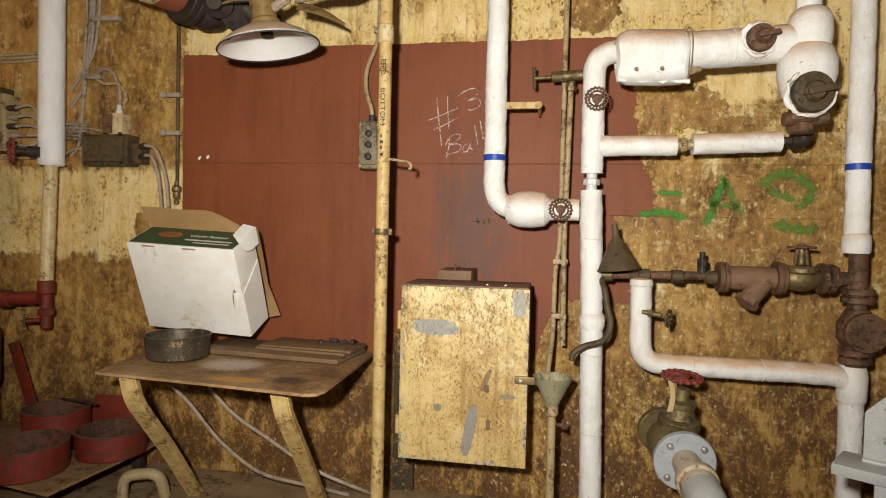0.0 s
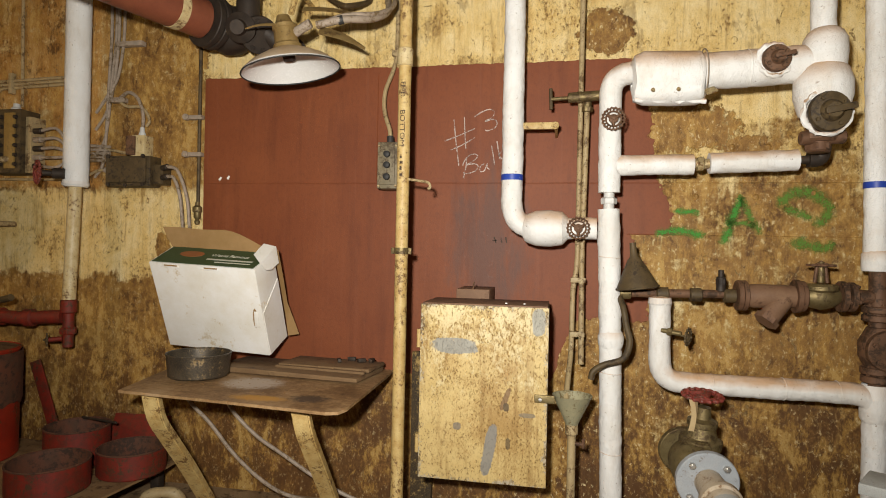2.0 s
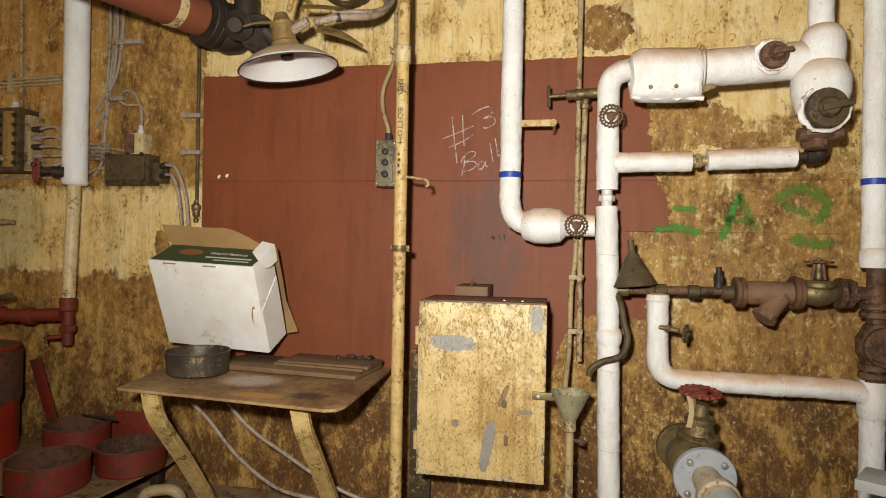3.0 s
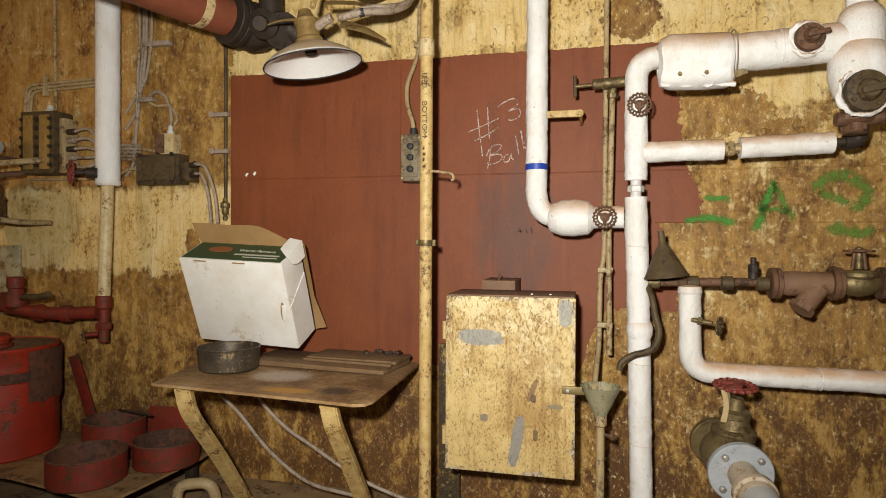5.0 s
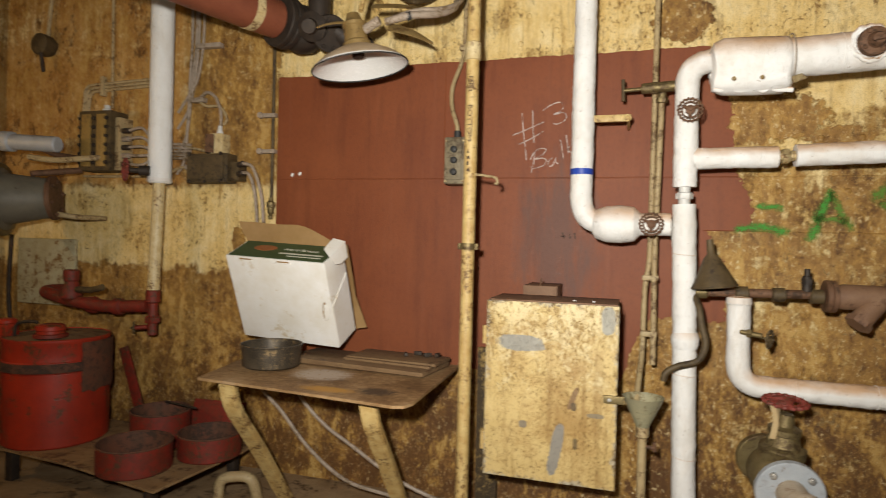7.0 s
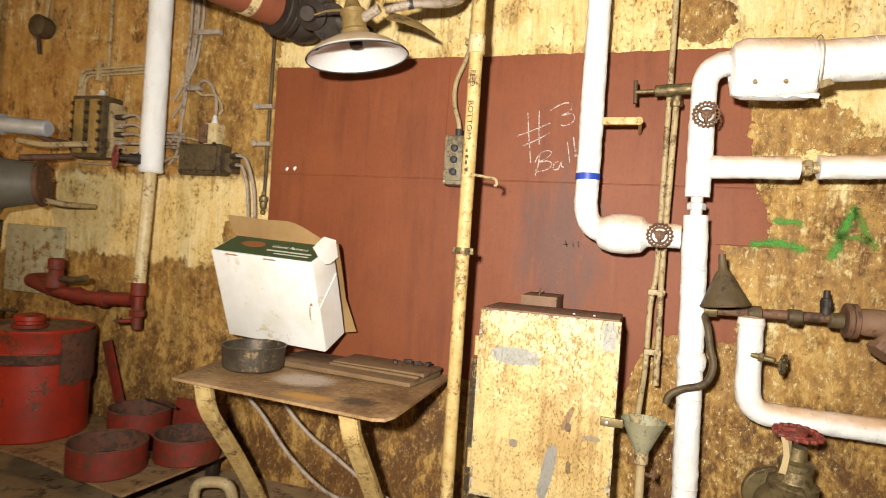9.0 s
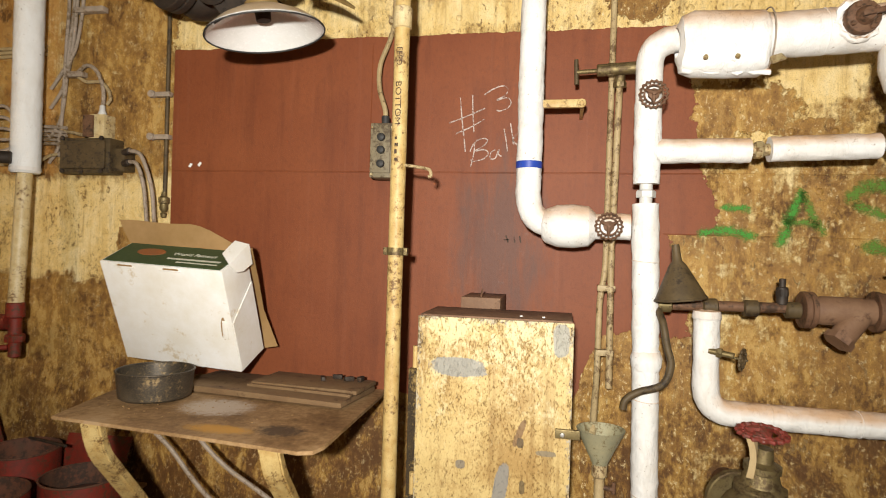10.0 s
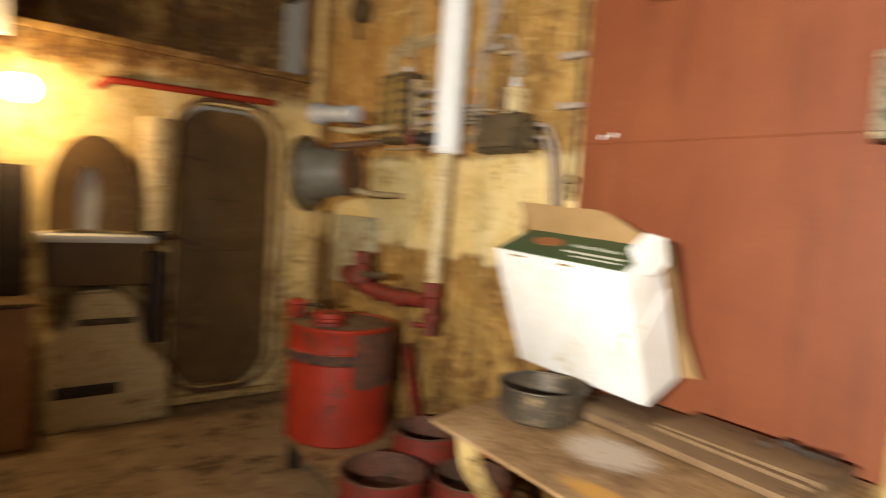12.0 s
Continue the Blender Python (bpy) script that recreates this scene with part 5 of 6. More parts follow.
part("bare_pipe", rod((RX + 0.015, RY, 1.275), (RX + 0.02, RY, 0.76), 0.036, 18), M_BROWNMETAL, p5, "bare rusty pipe")
for fz, fr in ((1.055, 0.062), (1.09, 0.062), (0.835, 0.064), (0.80, 0.062)):
    flange(p5, (RX + 0.018, RY, fz), (0, 0, 1), fr, 0.028, M_BROWNMETAL, 6, 0.009)
flange(p5, (RX + 0.025, RY - 0.05, 0.94), (0, -1, 0), 0.082, 0.035, M_BROWNMETAL, 5, 0.012, 0.2, "bonnet", "round bolted valve bonnet")
part("valve_body", lathe([(0.0, -0.1), (0.045, -0.09), (0.075, -0.03), (0.075, 0.03), (0.045, 0.09), (0, 0.1)], 20, pose(RX + 0.02, RY, 0.94)), M_BROWNMETAL, p5)

p6 = thing("lagged_low_pipe", "white lagged pipe running low along the bulkhead and down", "pipe")
part("lagging", lag([(0.479, RY, 1.105), (0.483, RY, 0.752), (1.345, RY, 0.748), (1.348, RY, FZ)], 0.0465, 0.10, w=0.0065), M_LAG, p6)
part("joint_wrap", lathe([(0.046, 0), (0.056, 0.02), (0.058, 0.12), (0.05, 0.16)], 24, pose(1.345, RY, 0.63)), M_LAG, p6)
part("end_cap", lathe([(0.046, 0), (0.052, 0.01), (0.048, 0.035), (0.02, 0.045), (0, 0.045)], 22, pose(0.479, RY, 1.09)), M_LAG, p6)
part("cock", join(rod((0.48, RY - 0.04, 0.985), (0.56, RY - 0.07, 0.975), 0.011, 10), hexnut(0.018, 0.02, along((0.505, RY - 0.05, 0.982), (0.56, RY - 0.07, 0.975)))), M_BRONZE, p6)
for wx in (0.70, 0.99, 1.20):
    part("wrap_edge", ring(0.0468, 0.0022, 36, 6, along((wx, RY, 0.7495), (wx + 1, RY + 0.06, 0.749))), M_LAG, p6)
handwheel(p6, (0.585, RY - 0.078, 0.965), (1, -0.6, -0.1), 0.035, M_GREASY, 3, 0.006, "small greasy wheel", 0.04, 12)

# thin service pipes beside the riser
thin = thing("thin_service_pipes", "two thin scabby pipes with a small globe valve", "pipe")
part("pipe", tube([(0.122, 2.90, 2.95), (0.118, 2.90, 1.25), (0.100, 2.90, 1.15), (0.098, 2.90, 0.85), (0.075, 2.66, 0.67)], 0.0125, 0.05, 10, 0.0012, 6, 0.04), M_CABLE_DIM, thin)
part("pipe", tube([(0.150, 2.885, 2.03), (0.138, 2.885, 1.3), (0.145, 2.885, 0.79)], 0.0135, 0.05, 10, 0.0012, 6, 0.04), M_CABLE_DIM, thin)
for cz in (1.187, 0.93):
    part("clip", block(0.088, 0.158, 2.872, 2.915, cz - 0.012, cz + 0.012, 0.004), M_CABLE_DIM, thin)
part("valve_body", join(rod((0.06, 2.86, 2.047), (0.215, 2.84, 2.05), 0.024, 14), rod((0.15, 2.87, 2.06), (0.15, 2.885, 1.985), 0.02, 14), hexnut(0.028, 0.03, along((0.10, 2.86, 2.048), (0.2, 2.85, 2.05))), hexnut(0.026, 0.026, pose(0.15, 2.885, 1.985))), M_BRONZE, thin, "small bronze globe valve")
part("spindle", rod((-0.02, 2.865, 2.044), (0.07, 2.86, 2.047), 0.009, 10), M_BRONZE, thin)
part("tee_handle", rod((-0.018, 2.865, 1.995), (-0.022, 2.865, 2.095), 0.009, 10), M_GREASY, thin)

# open tundish funnel and its drain
tun = thing("tundish_funnel", "green-tinged metal funnel on a scabby drain pipe", "funnel")
part("funnel", lathe([(0.082, 0.135), (0.085, 0.135), (0.028, 0.015), (0.024, 0), (0.021, 0), (0.025, 0.015)], 28, pose(0.101, 2.60, 0.572)), M_VERDIGRIS, tun)
part("drain", tube([(0.101, 2.60, 0.59), (0.103, 2.60, FZ)], 0.018, 0, 12, 0.0015, 6, 0.04), M_CABLE_DIM, tun)
part("collar", lathe([(0.02, 0), (0.027, 0.006), (0.027, 0.05), (0.02, 0.055)], 14, pose(0.101, 2.60, 0.535)), M_CABLE_DIM, tun)
part("cock", join(rod((0.11, 2.60, 0.50), (0.15, 2.59, 0.50), 0.009, 8), rod((0.15, 2.59, 0.485), (0.15, 2.59, 0.525), 0.007, 8)), M_BROWNMETAL, tun)

# ---------------------------------------------------------------- strainer line, cone and hose
line = thing("strainer_line", "brown corroded pipe line with flanges, strainer and bronze valve", "pipe")
LY = 2.78
part("pipe", tube([(0.285, LY, 1.140), (0.80, LY, 1.150)], 0.019, 0, 14, 0.002, 6, 0.03), M_BROWNMETAL, line)
for u in (0.30, 0.46, 0.60, 0.74):
    part("socket", lathe([(0.02, 0), (0.03, 0.006), (0.03, 0.05), (0.02, 0.056)], 14, along((u, LY, 1.142), (u + 0.1, LY, 1.144))), M_BRONZE if u < 0.4 else M_GREASY, line)
part("stub", join(rod((0.732, LY, 1.16), (0.732, LY, 1.225), 0.02, 12), hexnut(0.022, 0.03, pose(0.732, LY, 1.19)), rod((0.732, LY, 1.22), (0.732, LY, 1.255), 0.012, 10)), M_DARK, line)
flange(line, (0.795, LY, 1.146), (1, 0, 0), 0.066, 0.02, M_BROWNMETAL, 4, 0.012)
flange(line, (0.835, LY, 1.146), (-1, 0, 0), 0.066, 0.018, M_BROWNMETAL, 4, 0.012)
part("strainer", join(lathe([(0.045, 0), (0.052, 0.03), (0.05, 0.14), (0.046, 0.2)], 22, along((0.833, LY, 1.146), (1.04, LY, 1.148))), rod((0.985, LY - 0.01, 1.14), (0.905, LY - 0.04, 1.045), 0.042, 18), lathe([(0, 0), (0.05, 0), (0.05, 0.025), (0, 0.025)], 6, along((0.915, LY - 0.037, 1.057), (0.895, LY - 0.044, 1.033)))), M_STRAINER, line, "brown Y-shaped strainer body")
flange(line, (1.025, LY, 1.150), (1, 0, 0), 0.072, 0.02, M_BROWNMETAL, 4, 0.012)
flange(line, (1.065, LY, 1.150), (-1, 0, 0), 0.066, 0.018, M_BROWNMETAL, 4, 0.012)
part("valve_body", join(lathe([(0.03, 0), (0.05, 0.03), (0.058, 0.07), (0.05, 0.11), (0.03, 0.14)], 20, along((1.06, LY, 1.152), (1.2, LY, 1.154))), rod((1.13, LY, 1.17), (1.13, LY, 1.205), 0.068, 20), rod((1.13, LY, 1.21), (1.13, LY, 1.30), 0.014, 10)), M_BRONZE, line, "green-tinged bronze valve body")
part("yoke", join(rod((1.105, LY, 1.21), (1.115, LY, 1.29), 0.008, 8), rod((1.155, LY, 1.21), (1.145, LY, 1.29), 0.008, 8)), M_BROWNMETAL, line)
handwheel(line, (1.13, LY, 1.285), (0, 0, 1), 0.05, M_BROWNMETAL, 3, 0.007, "", 0.02, 12)
flange(line, (1.20, LY, 1.154), (1, 0, 0), 0.066, 0.022, M_BROWNMETAL, 4, 0.012)
flange(line, (1.235, LY, 1.154), (1, 0, 0), 0.062, 0.022, M_BROWNMETAL, 4, 0.012)
part("pipe", rod((1.25, LY, 1.155), (1.33, LY, 1.156), 0.03, 14), M_BROWNMETAL, line)

cone = thing("cone_funnel", "dark tin funnel standing upside down on the pipe", "funnel", m=pose(0.372, 2.70, 1.168, 0, -7, 0))
part("cone", lathe([(0.088, 0), (0.09, 0.004), (0.03, 0.125), (0.017, 0.14), (0.013, 0.20), (0.011, 0.20), (0.014, 0.139), (0.027, 0.12), (0.084, 0.004)], 32), M_GREASY, cone)
part("rim", ring(0.089, 0.004, 40, 8, Matrix.Translation((0, 0, 0.003))), M_GREASY, cone)
hose = thing("drain_hose", "grey-brown rubber hose curling down to the riser", "hose")
part("hose", tube(smoothline([(0.30, 2.77, 1.13), (0.315, 2.71, 1.08), (0.328, 2.69, 1.0), (0.343, 2.685, 0.93), (0.315, 2.68, 0.86), (0.235, 2.675, 0.83), (0.19, 2.67, 0.80), (0.180, 2.67, 0.765)], 8), 0.0135, seg=12), M_GREASY, hose)

# ---------------------------------------------------------------- globe valve with the red wheel
gv = thing("globe_valve", "bronze globe valve with a chipped red wheel and grey flanges", "valve")
part("body", lathe([(0.05, 0), (0.085, 0.03), (0.10, 0.1), (0.09, 0.17), (0.06, 0.2)], 26, along((0.567, 2.62, 0.492), (0.605, 2.44, 0.46))), M_BRONZE, gv)
part("bonnet", lathe([(0, 0), (0.085, 0.0), (0.085, 0.03), (0.065, 0.04), (0.052, 0.08), (0.06, 0.085), (0.06, 0.105), (0.034, 0.115), (0.028, 0.16), (0, 0.16)], 10, pose(0.612, 2.56, 0.545, 4, 3, 0)), M_BRONZE, gv)
handwheel(gv, (0.624, 2.59, 0.742), (0.02, -0.12, 1), 0.073, M_WHEEL_RED, 3, 0.011, "chipped knobbly red wheel", 0.06, 16)
front = flange(gv, (0.605, 2.42, 0.458), (0.04, -1, -0.10), 0.116, 0.03, M_GREY_BLUE, 4, 0.014, 0.75, "front_flange", "blue-grey flange with bright bolts")
back = flange(gv, (0.562, 2.63, 0.495), (-0.12, 1, 0.1), 0.098, 0.03, M_BRONZE, 4, 0.012, 0.3, "back_flange", "grimy bronze flange")
part("back_pipe", tube([(0.56, 2.65, 0.497), (0.60, 2.88, 0.44), (0.63, WY, 0.41)], 0.05, 0.06, 20), M_BROWNMETAL, gv)
part("front_pipe", join(rod((0.608, 2.41, 0.457), (0.612, 2.25, 0.452), 0.052, 22, 0.056), lathe([(0.056, 0), (0.070, 0.008), (0.074, 0.02), (0.074, 0.05), (0.066, 0.06), (0.066, 0.10)], 24, along((0.612, 2.26, 0.452), (0.615, 2.16, 0.440)))), M_OUTLET, gv, "soiled pale grey outlet pipe")
part("front_leg", tube([(0.615, 2.165, 0.441), (0.62, 2.06, 0.425), (0.622, 2.05, FZ)], 0.066, 0.09, 22), M_GREY, gv)
tag = thing("paper_tag", "curled brown paper tag hanging from the wheel", "tag")
part("sheet", card([[(0.560 + 0.01 * math.sin(j * 0.9), 2.535 - 0.006 * j, 0.735 - 0.03 * j), (0.578 + 0.008 * math.sin(j * 0.9), 2.525 - 0.006 * j, 0.735 - 0.03 * j), (0.594, 2.535, 0.735 - 0.03 * j)] for j in range(5)], 0.001), M_PAPER, tag)

# ---------------------------------------------------------------- grey machine mounting at the side
mount = thing("machine_mount", "grey painted steel machine foot with a welded gusset", "machine mount", m=pose(0.925, 1.95, 0, 0, 0, -34) @ pose(-0.975, -1.93, 0))
part("plate", block(0.975, 1.7, 1.93, 2.09, 0.615, 0.65, 0.006), M_GREY, mount)
bm = bmesh.new()
f = bm.faces.new([bm.verts.new(p) for p in ((1.04, 2.02, 0.65), (1.62, 2.02, 0.65), (1.62, 2.02, 0.98), (1.2, 2.02, 0.98), (1.04, 2.02, 0.80))])
ext = bmesh.ops.extrude_face_region(bm, geom=[f])
bmesh.ops.translate(bm, verts=[v for v in ext["geom"] if isinstance(v, bmesh.types.BMVert)], vec=(0, 0.02, 0))
bmesh.ops.recalc_face_normals(bm, faces=bm.faces)
bmesh.ops.bevel(bm, geom=bm.edges[:], offset=0.004, segments=2, affect="EDGES")
part("gusset", bm, M_GREY, mount)
part("weld", tube([(1.04, 2.018, 0.653), (1.62, 2.018, 0.653)], 0.009, 0, 8, 0.002, 6, 0.02), M_GREY, mount)
part("pedestal", block(1.08, 1.68, 1.95, 2.07, FZ, 0.615, 0.008), M_GREY, mount)

# ---------------------------------------------------------------- left part of the bulkhead
wp = thing("lagged_left_pipe", "white lagged pipe ending over a thin scabby cream pipe", "pipe")
part("lagging", lag([(-2.678, 2.93, 2.95), (-2.680, 2.93, 1.65)], 0.066, 0, 26, 0.003), M_LAG, wp)
part("end_lip", lathe([(0, 0), (0.06, 0.0), (0.07, 0.012), (0.068, 0.03)], 26, pose(-2.68, 2.93, 1.632)), M_LAG, wp)
part("thin_pipe", tube([(-2.682, 2.93, 1.64), (-2.682, 2.90, 0.97)], 0.035, 0, 18, 0.0015, 6, 0.04), M_YELLOW_CLEAN, wp, "flaking cream pipe")
part("cock", join(rod((-2.69, 2.865, 1.70), (-2.745, 2.835, 1.70), 0.030, 14), rod((-2.745, 2.835, 1.70), (-2.80, 2.80, 1.70), 0.016, 12)), M_DARK, wp)
handwheel(wp, (-2.80, 2.79, 1.70), (-0.6, -1, 0), 0.060, M_WHEEL_RED, 3, 0.008, "small chipped red wheel", 0.03)
part("red_union", join(lathe([(0.036, 0), (0.043, 0.004), (0.043, 0.07), (0.036, 0.075)], 18, pose(-2.682, 2.90, 0.92)), rod((-2.682, 2.90, 0.92), (-2.682, 2.90, 0.80), 0.030, 16), hexnut(0.045, 0.04, pose(-2.682, 2.90, 0.80)), rod((-2.682, 2.90, 0.80), (-2.682, 2.90, 0.725), 0.028, 14)), M_RED_DUSTY, wp, "red painted union")
part("drain_cock", rod((-2.70, 2.88, 0.775), (-2.76, 2.85, 0.77), 0.014, 10), M_RED_DUSTY, wp)
handwheel(wp, (-2.768, 2.845, 0.77), (-0.7, -0.7, 0), 0.032, M_GREASY, 3, 0.006, "", 0.01, 10)
rp = thing("red_branch_pipe", "dusty dark red branch pipe with a stop valve", "pipe")
part("pipe", tube([(-2.70, 2.88, 0.90), (-2.95, 2.84, 0.885), (-3.2, 2.80, 0.91), (-3.5, 2.86, 0.95), (-3.5, WY, 0.95)], 0.038, 0.06, 14, 0.004, 6, 0.03), M_RED_DUSTY, rp)
for u in (-2.86, -3.06):
    part("socket", lathe([(0.038, 0), (0.05, 0.008), (0.05, 0.05), (0.038, 0.058)], 14, along((u, 2.855, 0.89), (u - 0.1, 2.84, 0.885))), M_RED_DUSTY, rp)
part("valve_body", join(lathe([(0.03, 0), (0.058, 0.03), (0.06, 0.07), (0.045, 0.10), (0.03, 0.16), (0, 0.16)], 16, pose(-3.20, 2.80, 0.90)), rod((-3.2, 2.8, 1.03), (-3.2, 2.8, 1.10), 0.045, 14)), M_RED_DUSTY, rp)
part("lever", tube([(-3.12, 2.77, 0.985), (-2.98, 2.75, 0.99), (-2.90, 2.74, 1.01)], 0.019, 0.03, 10, 0.003), M_GREASY, rp, "greasy lever")

jb = thing("junction_box", "grimy dark brown junction box with cable glands", "junction box")
part("body", block(-2.525, -2.235, 2.97, WY, 1.64, 1.815, 0.012), M_GREASY, jb)
part("lid", block(-2.505, -2.255, 2.955, 2.97, 1.66, 1.80, 0.008), M_GREASY, jb)
for bx, bz in ((-2.49, 1.65), (-2.27, 1.65), (-2.49, 1.81), (-2.27, 1.81), (-2.38, 1.645)):
    part("bolt", hexnut(0.012, 0.012, pose(bx, 2.958, bz, 90)), M_DARK, jb)
part("side_plate", block(-2.235, -2.17, 2.99, WY, 1.655, 1.765, 0.005), M_GREASY, jb)
for gz in (1.745, 1.69):
    part("gland", rod((-2.18, 3.0, gz), (-2.135, 2.985, gz + 0.008), 0.017, 12), M_DARK, jb)
part("side_gland", rod((-2.525, 3.02, 1.74), (-2.57, 3.02, 1.74), 0.016, 10), M_CABLE, jb)
relay = thing("relay_block", "small cream terminal block above the junction box", "terminal block")
part("body", block(-2.375, -2.29, 2.99, WY, 1.815, 1.935, 0.005), M_YELLOW_CLEAN, relay)
part("cover", block(-2.40, -2.345, 2.975, 2.992, 1.82, 1.93, 0.004), M_BROWNMETAL, relay)
part("gland", lathe([(0.018, 0), (0.02, 0.012), (0.014, 0.025), (0.012, 0.05), (0, 0.05)], 12, pose(-2.335, 3.03, 1.935)), M_WHITE_THING, relay)

tb = thing("terminal_box", "grimy ochre terminal box with two rows of terminals", "terminal box")
part("body", block(-3.31, -3.06, 2.93, WY, 1.715, 2.09, 0.008), M_GREASY, tb)
for ux in (-3.245, -3.125):
    part("strip", block(ux - 0.035, ux + 0.035, 2.918, 2.93, 1.74, 2.065, 0.003), M_OCHRE, tb, "ochre terminal strip")
for ux in (-3.29, -3.185, -3.085):
    for i in range(6):
        part("terminal", lathe([(0, 0), (0.013, 0), (0.010, 0.014), (0, 0.016)], 10, pose(ux, 2.925, 1.765 + i * 0.055, 90)), M_DARK, tb)
part("side_casing", block(-3.06, -3.02, 2.965, WY, 1.72, 2.05, 0.006), M_CABLE_DIM, tb)
for i in range(5):
    part("gland", rod((-3.03, 2.99, 1.76 + i * 0.052), (-2.965, 2.985, 1.76 + i * 0.052), 0.017, 12), M_CABLE if i % 2 else M_DARK, tb)
part("top_gland", lathe([(0.03, 0), (0.03, 0.02), (0.02, 0.03), (0.018, 0.05), (0, 0.05)], 12, pose(-3.18, 3.02, 2.09)), M_WHITE_THING, tb)

cables = thing("terminal_cables", "grey painted cables fanning out of the terminal box", "cable")
for i in range(5):
    z0 = 1.76 + i * 0.052
    part("cable", tube(smoothline([(-2.975, 2.985, z0), (-2.87, 2.99, z0 - 0.005 + 0.004 * i), (-2.80, 3.02, 1.80 + 0.022 * i), (-2.70, 3.045, 1.80 + 0.022 * i), (-2.56, 3.05, 1.80 + 0.02 * i)]), 0.009, seg=8), M_CABLE, cables)
part("cable", tube(smoothline([(-2.57, 3.02, 1.74), (-2.62, 3.02, 1.735), (-2.75, 3.04, 1.70), (-3.0, 3.05, 1.69), (-3.4, 3.055, 1.695)]), 0.008, seg=8), M_CABLE_DIM, cables)
run = thing("cable_run", "three painted cables clipped along the bulkhead", "cable")
for i in range(3):
    o = 0.021 * i
    part("cable", tube([(-2.70, 3.055, 2.305 - o), (-3.40 + o, 3.055, 2.285 - o), (-3.415 + o, 3.055, 2.1), (-3.43 + o, 3.055, 1.96), (-3.33, 3.03, 1.92 - o)], 0.0095, 0.05, 8), M_CABLE_DIM, run)
for cx in (-2.82, -3.25):
    part("clip", block(cx - 0.012, cx + 0.012, 3.035, WY, 2.21, 2.335, 0.004), M_CABLE_DIM, run)
part("clip", block(-3.44, -3.35, 3.035, WY, 2.07, 2.095, 0.004), M_CABLE_DIM, run)
part("lone_cable", tube([(-3.19, 3.058, 2.95), (-3.18, 3.058, 2.13)], 0.009, 0, 8), M_CABLE_DIM, run)

drop = thing("cable_drop", "bundle of grey cables dropping beside the white pipe", "cable")
for i, (dx, dy, end) in enumerate(((0.0, 0.0, 1.82), (0.025, 0.008, 1.95), (0.048, 0.0, 2.1), (0.075, 0.01, 2.2))):
    part("cable", tube(smoothline([(-2.56 + dx, 3.04 + dy, 2.95), (-2.555 + dx, 3.04 + dy, 2.55), (-2.57 + dx * 0.8, 3.045, 2.3), (-2.60 + dx * 0.4, 3.05, end), (-2.66, 3.05, end - 0.12)]), 0.0085, seg=8), M_CABLE, drop)
part("cable", tube(smoothline([(-2.50, 3.045, 2.16), (-2.43, 3.03, 2.19), (-2.36, 3.02, 2.15), (-2.325, 3.02, 2.06), (-2.333, 3.03, 1.985)]), 0.0095, seg=8), M_CABLE, drop)
part("cable", tube(smoothline([(-2.50, 3.05, 2.14), (-2.44, 3.04, 2.11), (-2.34, 3.03, 2.10), (-2.29, 3.03, 2.03), (-2.31, 3.03, 1.99)]), 0.0085, seg=8), M_CABLE_DIM, drop)
part("cable", tube(smoothline([(-2.60, 3.05, 1.87), (-2.52, 3.05, 1.855), (-2.45, 3.05, 1.845), (-2.40, 3.04, 1.87)]), 0.008, seg=8), M_CABLE_DIM, drop)
for cx, cz, w in ((-2.44, 2.475, 0.09), (-2.51, 2.15, 0.05)):
    part("clip", block(cx - w, cx + w, 3.028, WY, cz - 0.014, cz + 0.014, 0.005), M_CABLE, drop)
tails = thing("box_cables", "two grey cables looping from the junction box behind the carton", "cable")
for o, low in ((0.0, [(-1.90, 2.86, 0.60), (-1.827, 2.75, 0.53), (-1.696, 2.75, 0.409), (-1.567, 2.75, 0.27), (-1.425, 2.75, 0.158), (-1.287, 2.75, 0.091), (-1.12, 2.78, 0.05), (-0.9, 2.9, FZ + 0.012)]),
               (0.042, [(-1.72, 2.86, 0.60), (-1.587, 2.76, 0.49), (-1.445, 2.75, 0.37), (-1.291, 2.75, 0.282), (-1.155, 2.75, 0.204), (-0.991, 2.76, 0.119), (-0.80, 2.8, 0.04), (-0.7, 2.9, FZ + 0.012)])):
    part("cable", tube(smoothline([(-2.14, 2.985, 1.70 + o * 1.3), (-2.09 + o * 0.5, 2.98, 1.685 + o), (-2.055 + o, 2.985, 1.58), (-2.045 + o, 3.0, 1.42), (-2.04 + o, 3.03, 1.2), (-2.0 + o, 3.045, 0.8)] + low, 8), 0.0095, seg=8), M_CABLE, tails)

edge = thing("edge_conduit", "thin dark conduit down the edge of the red field", "conduit")
part("conduit", tube([(-1.985, 3.05, 2.75), (-1.985, 3.05, 1.50)], 0.010, 0, 10, 0.0012, 6, 0.05), M_GREASY, edge)
part("end_fitting", lathe([(0, 0), (0.012, 0.004), (0.016, 0.02), (0.010, 0.03), (0.02, 0.045), (0.02, 0.07), (0.026, 0.075), (0.026, 0.10), (0.014, 0.11), (0.012, 0.13)], 12, pose(-1.985, 3.045, 1.43)), M_BRONZE, edge)
for cz in (2.04, 1.83):
    part("clip", join(block(-2.075, -1.965, 3.035, WY, cz - 0.012, cz + 0.012, 0.005), rod((-2.06, 3.05, cz), (-2.06, 3.02, cz), 0.018, 10)), M_CABLE, edge, "paint-clogged saddle clip")
gl = thing("cable_gland", "round dark cable gland on the bulkhead", "gland")
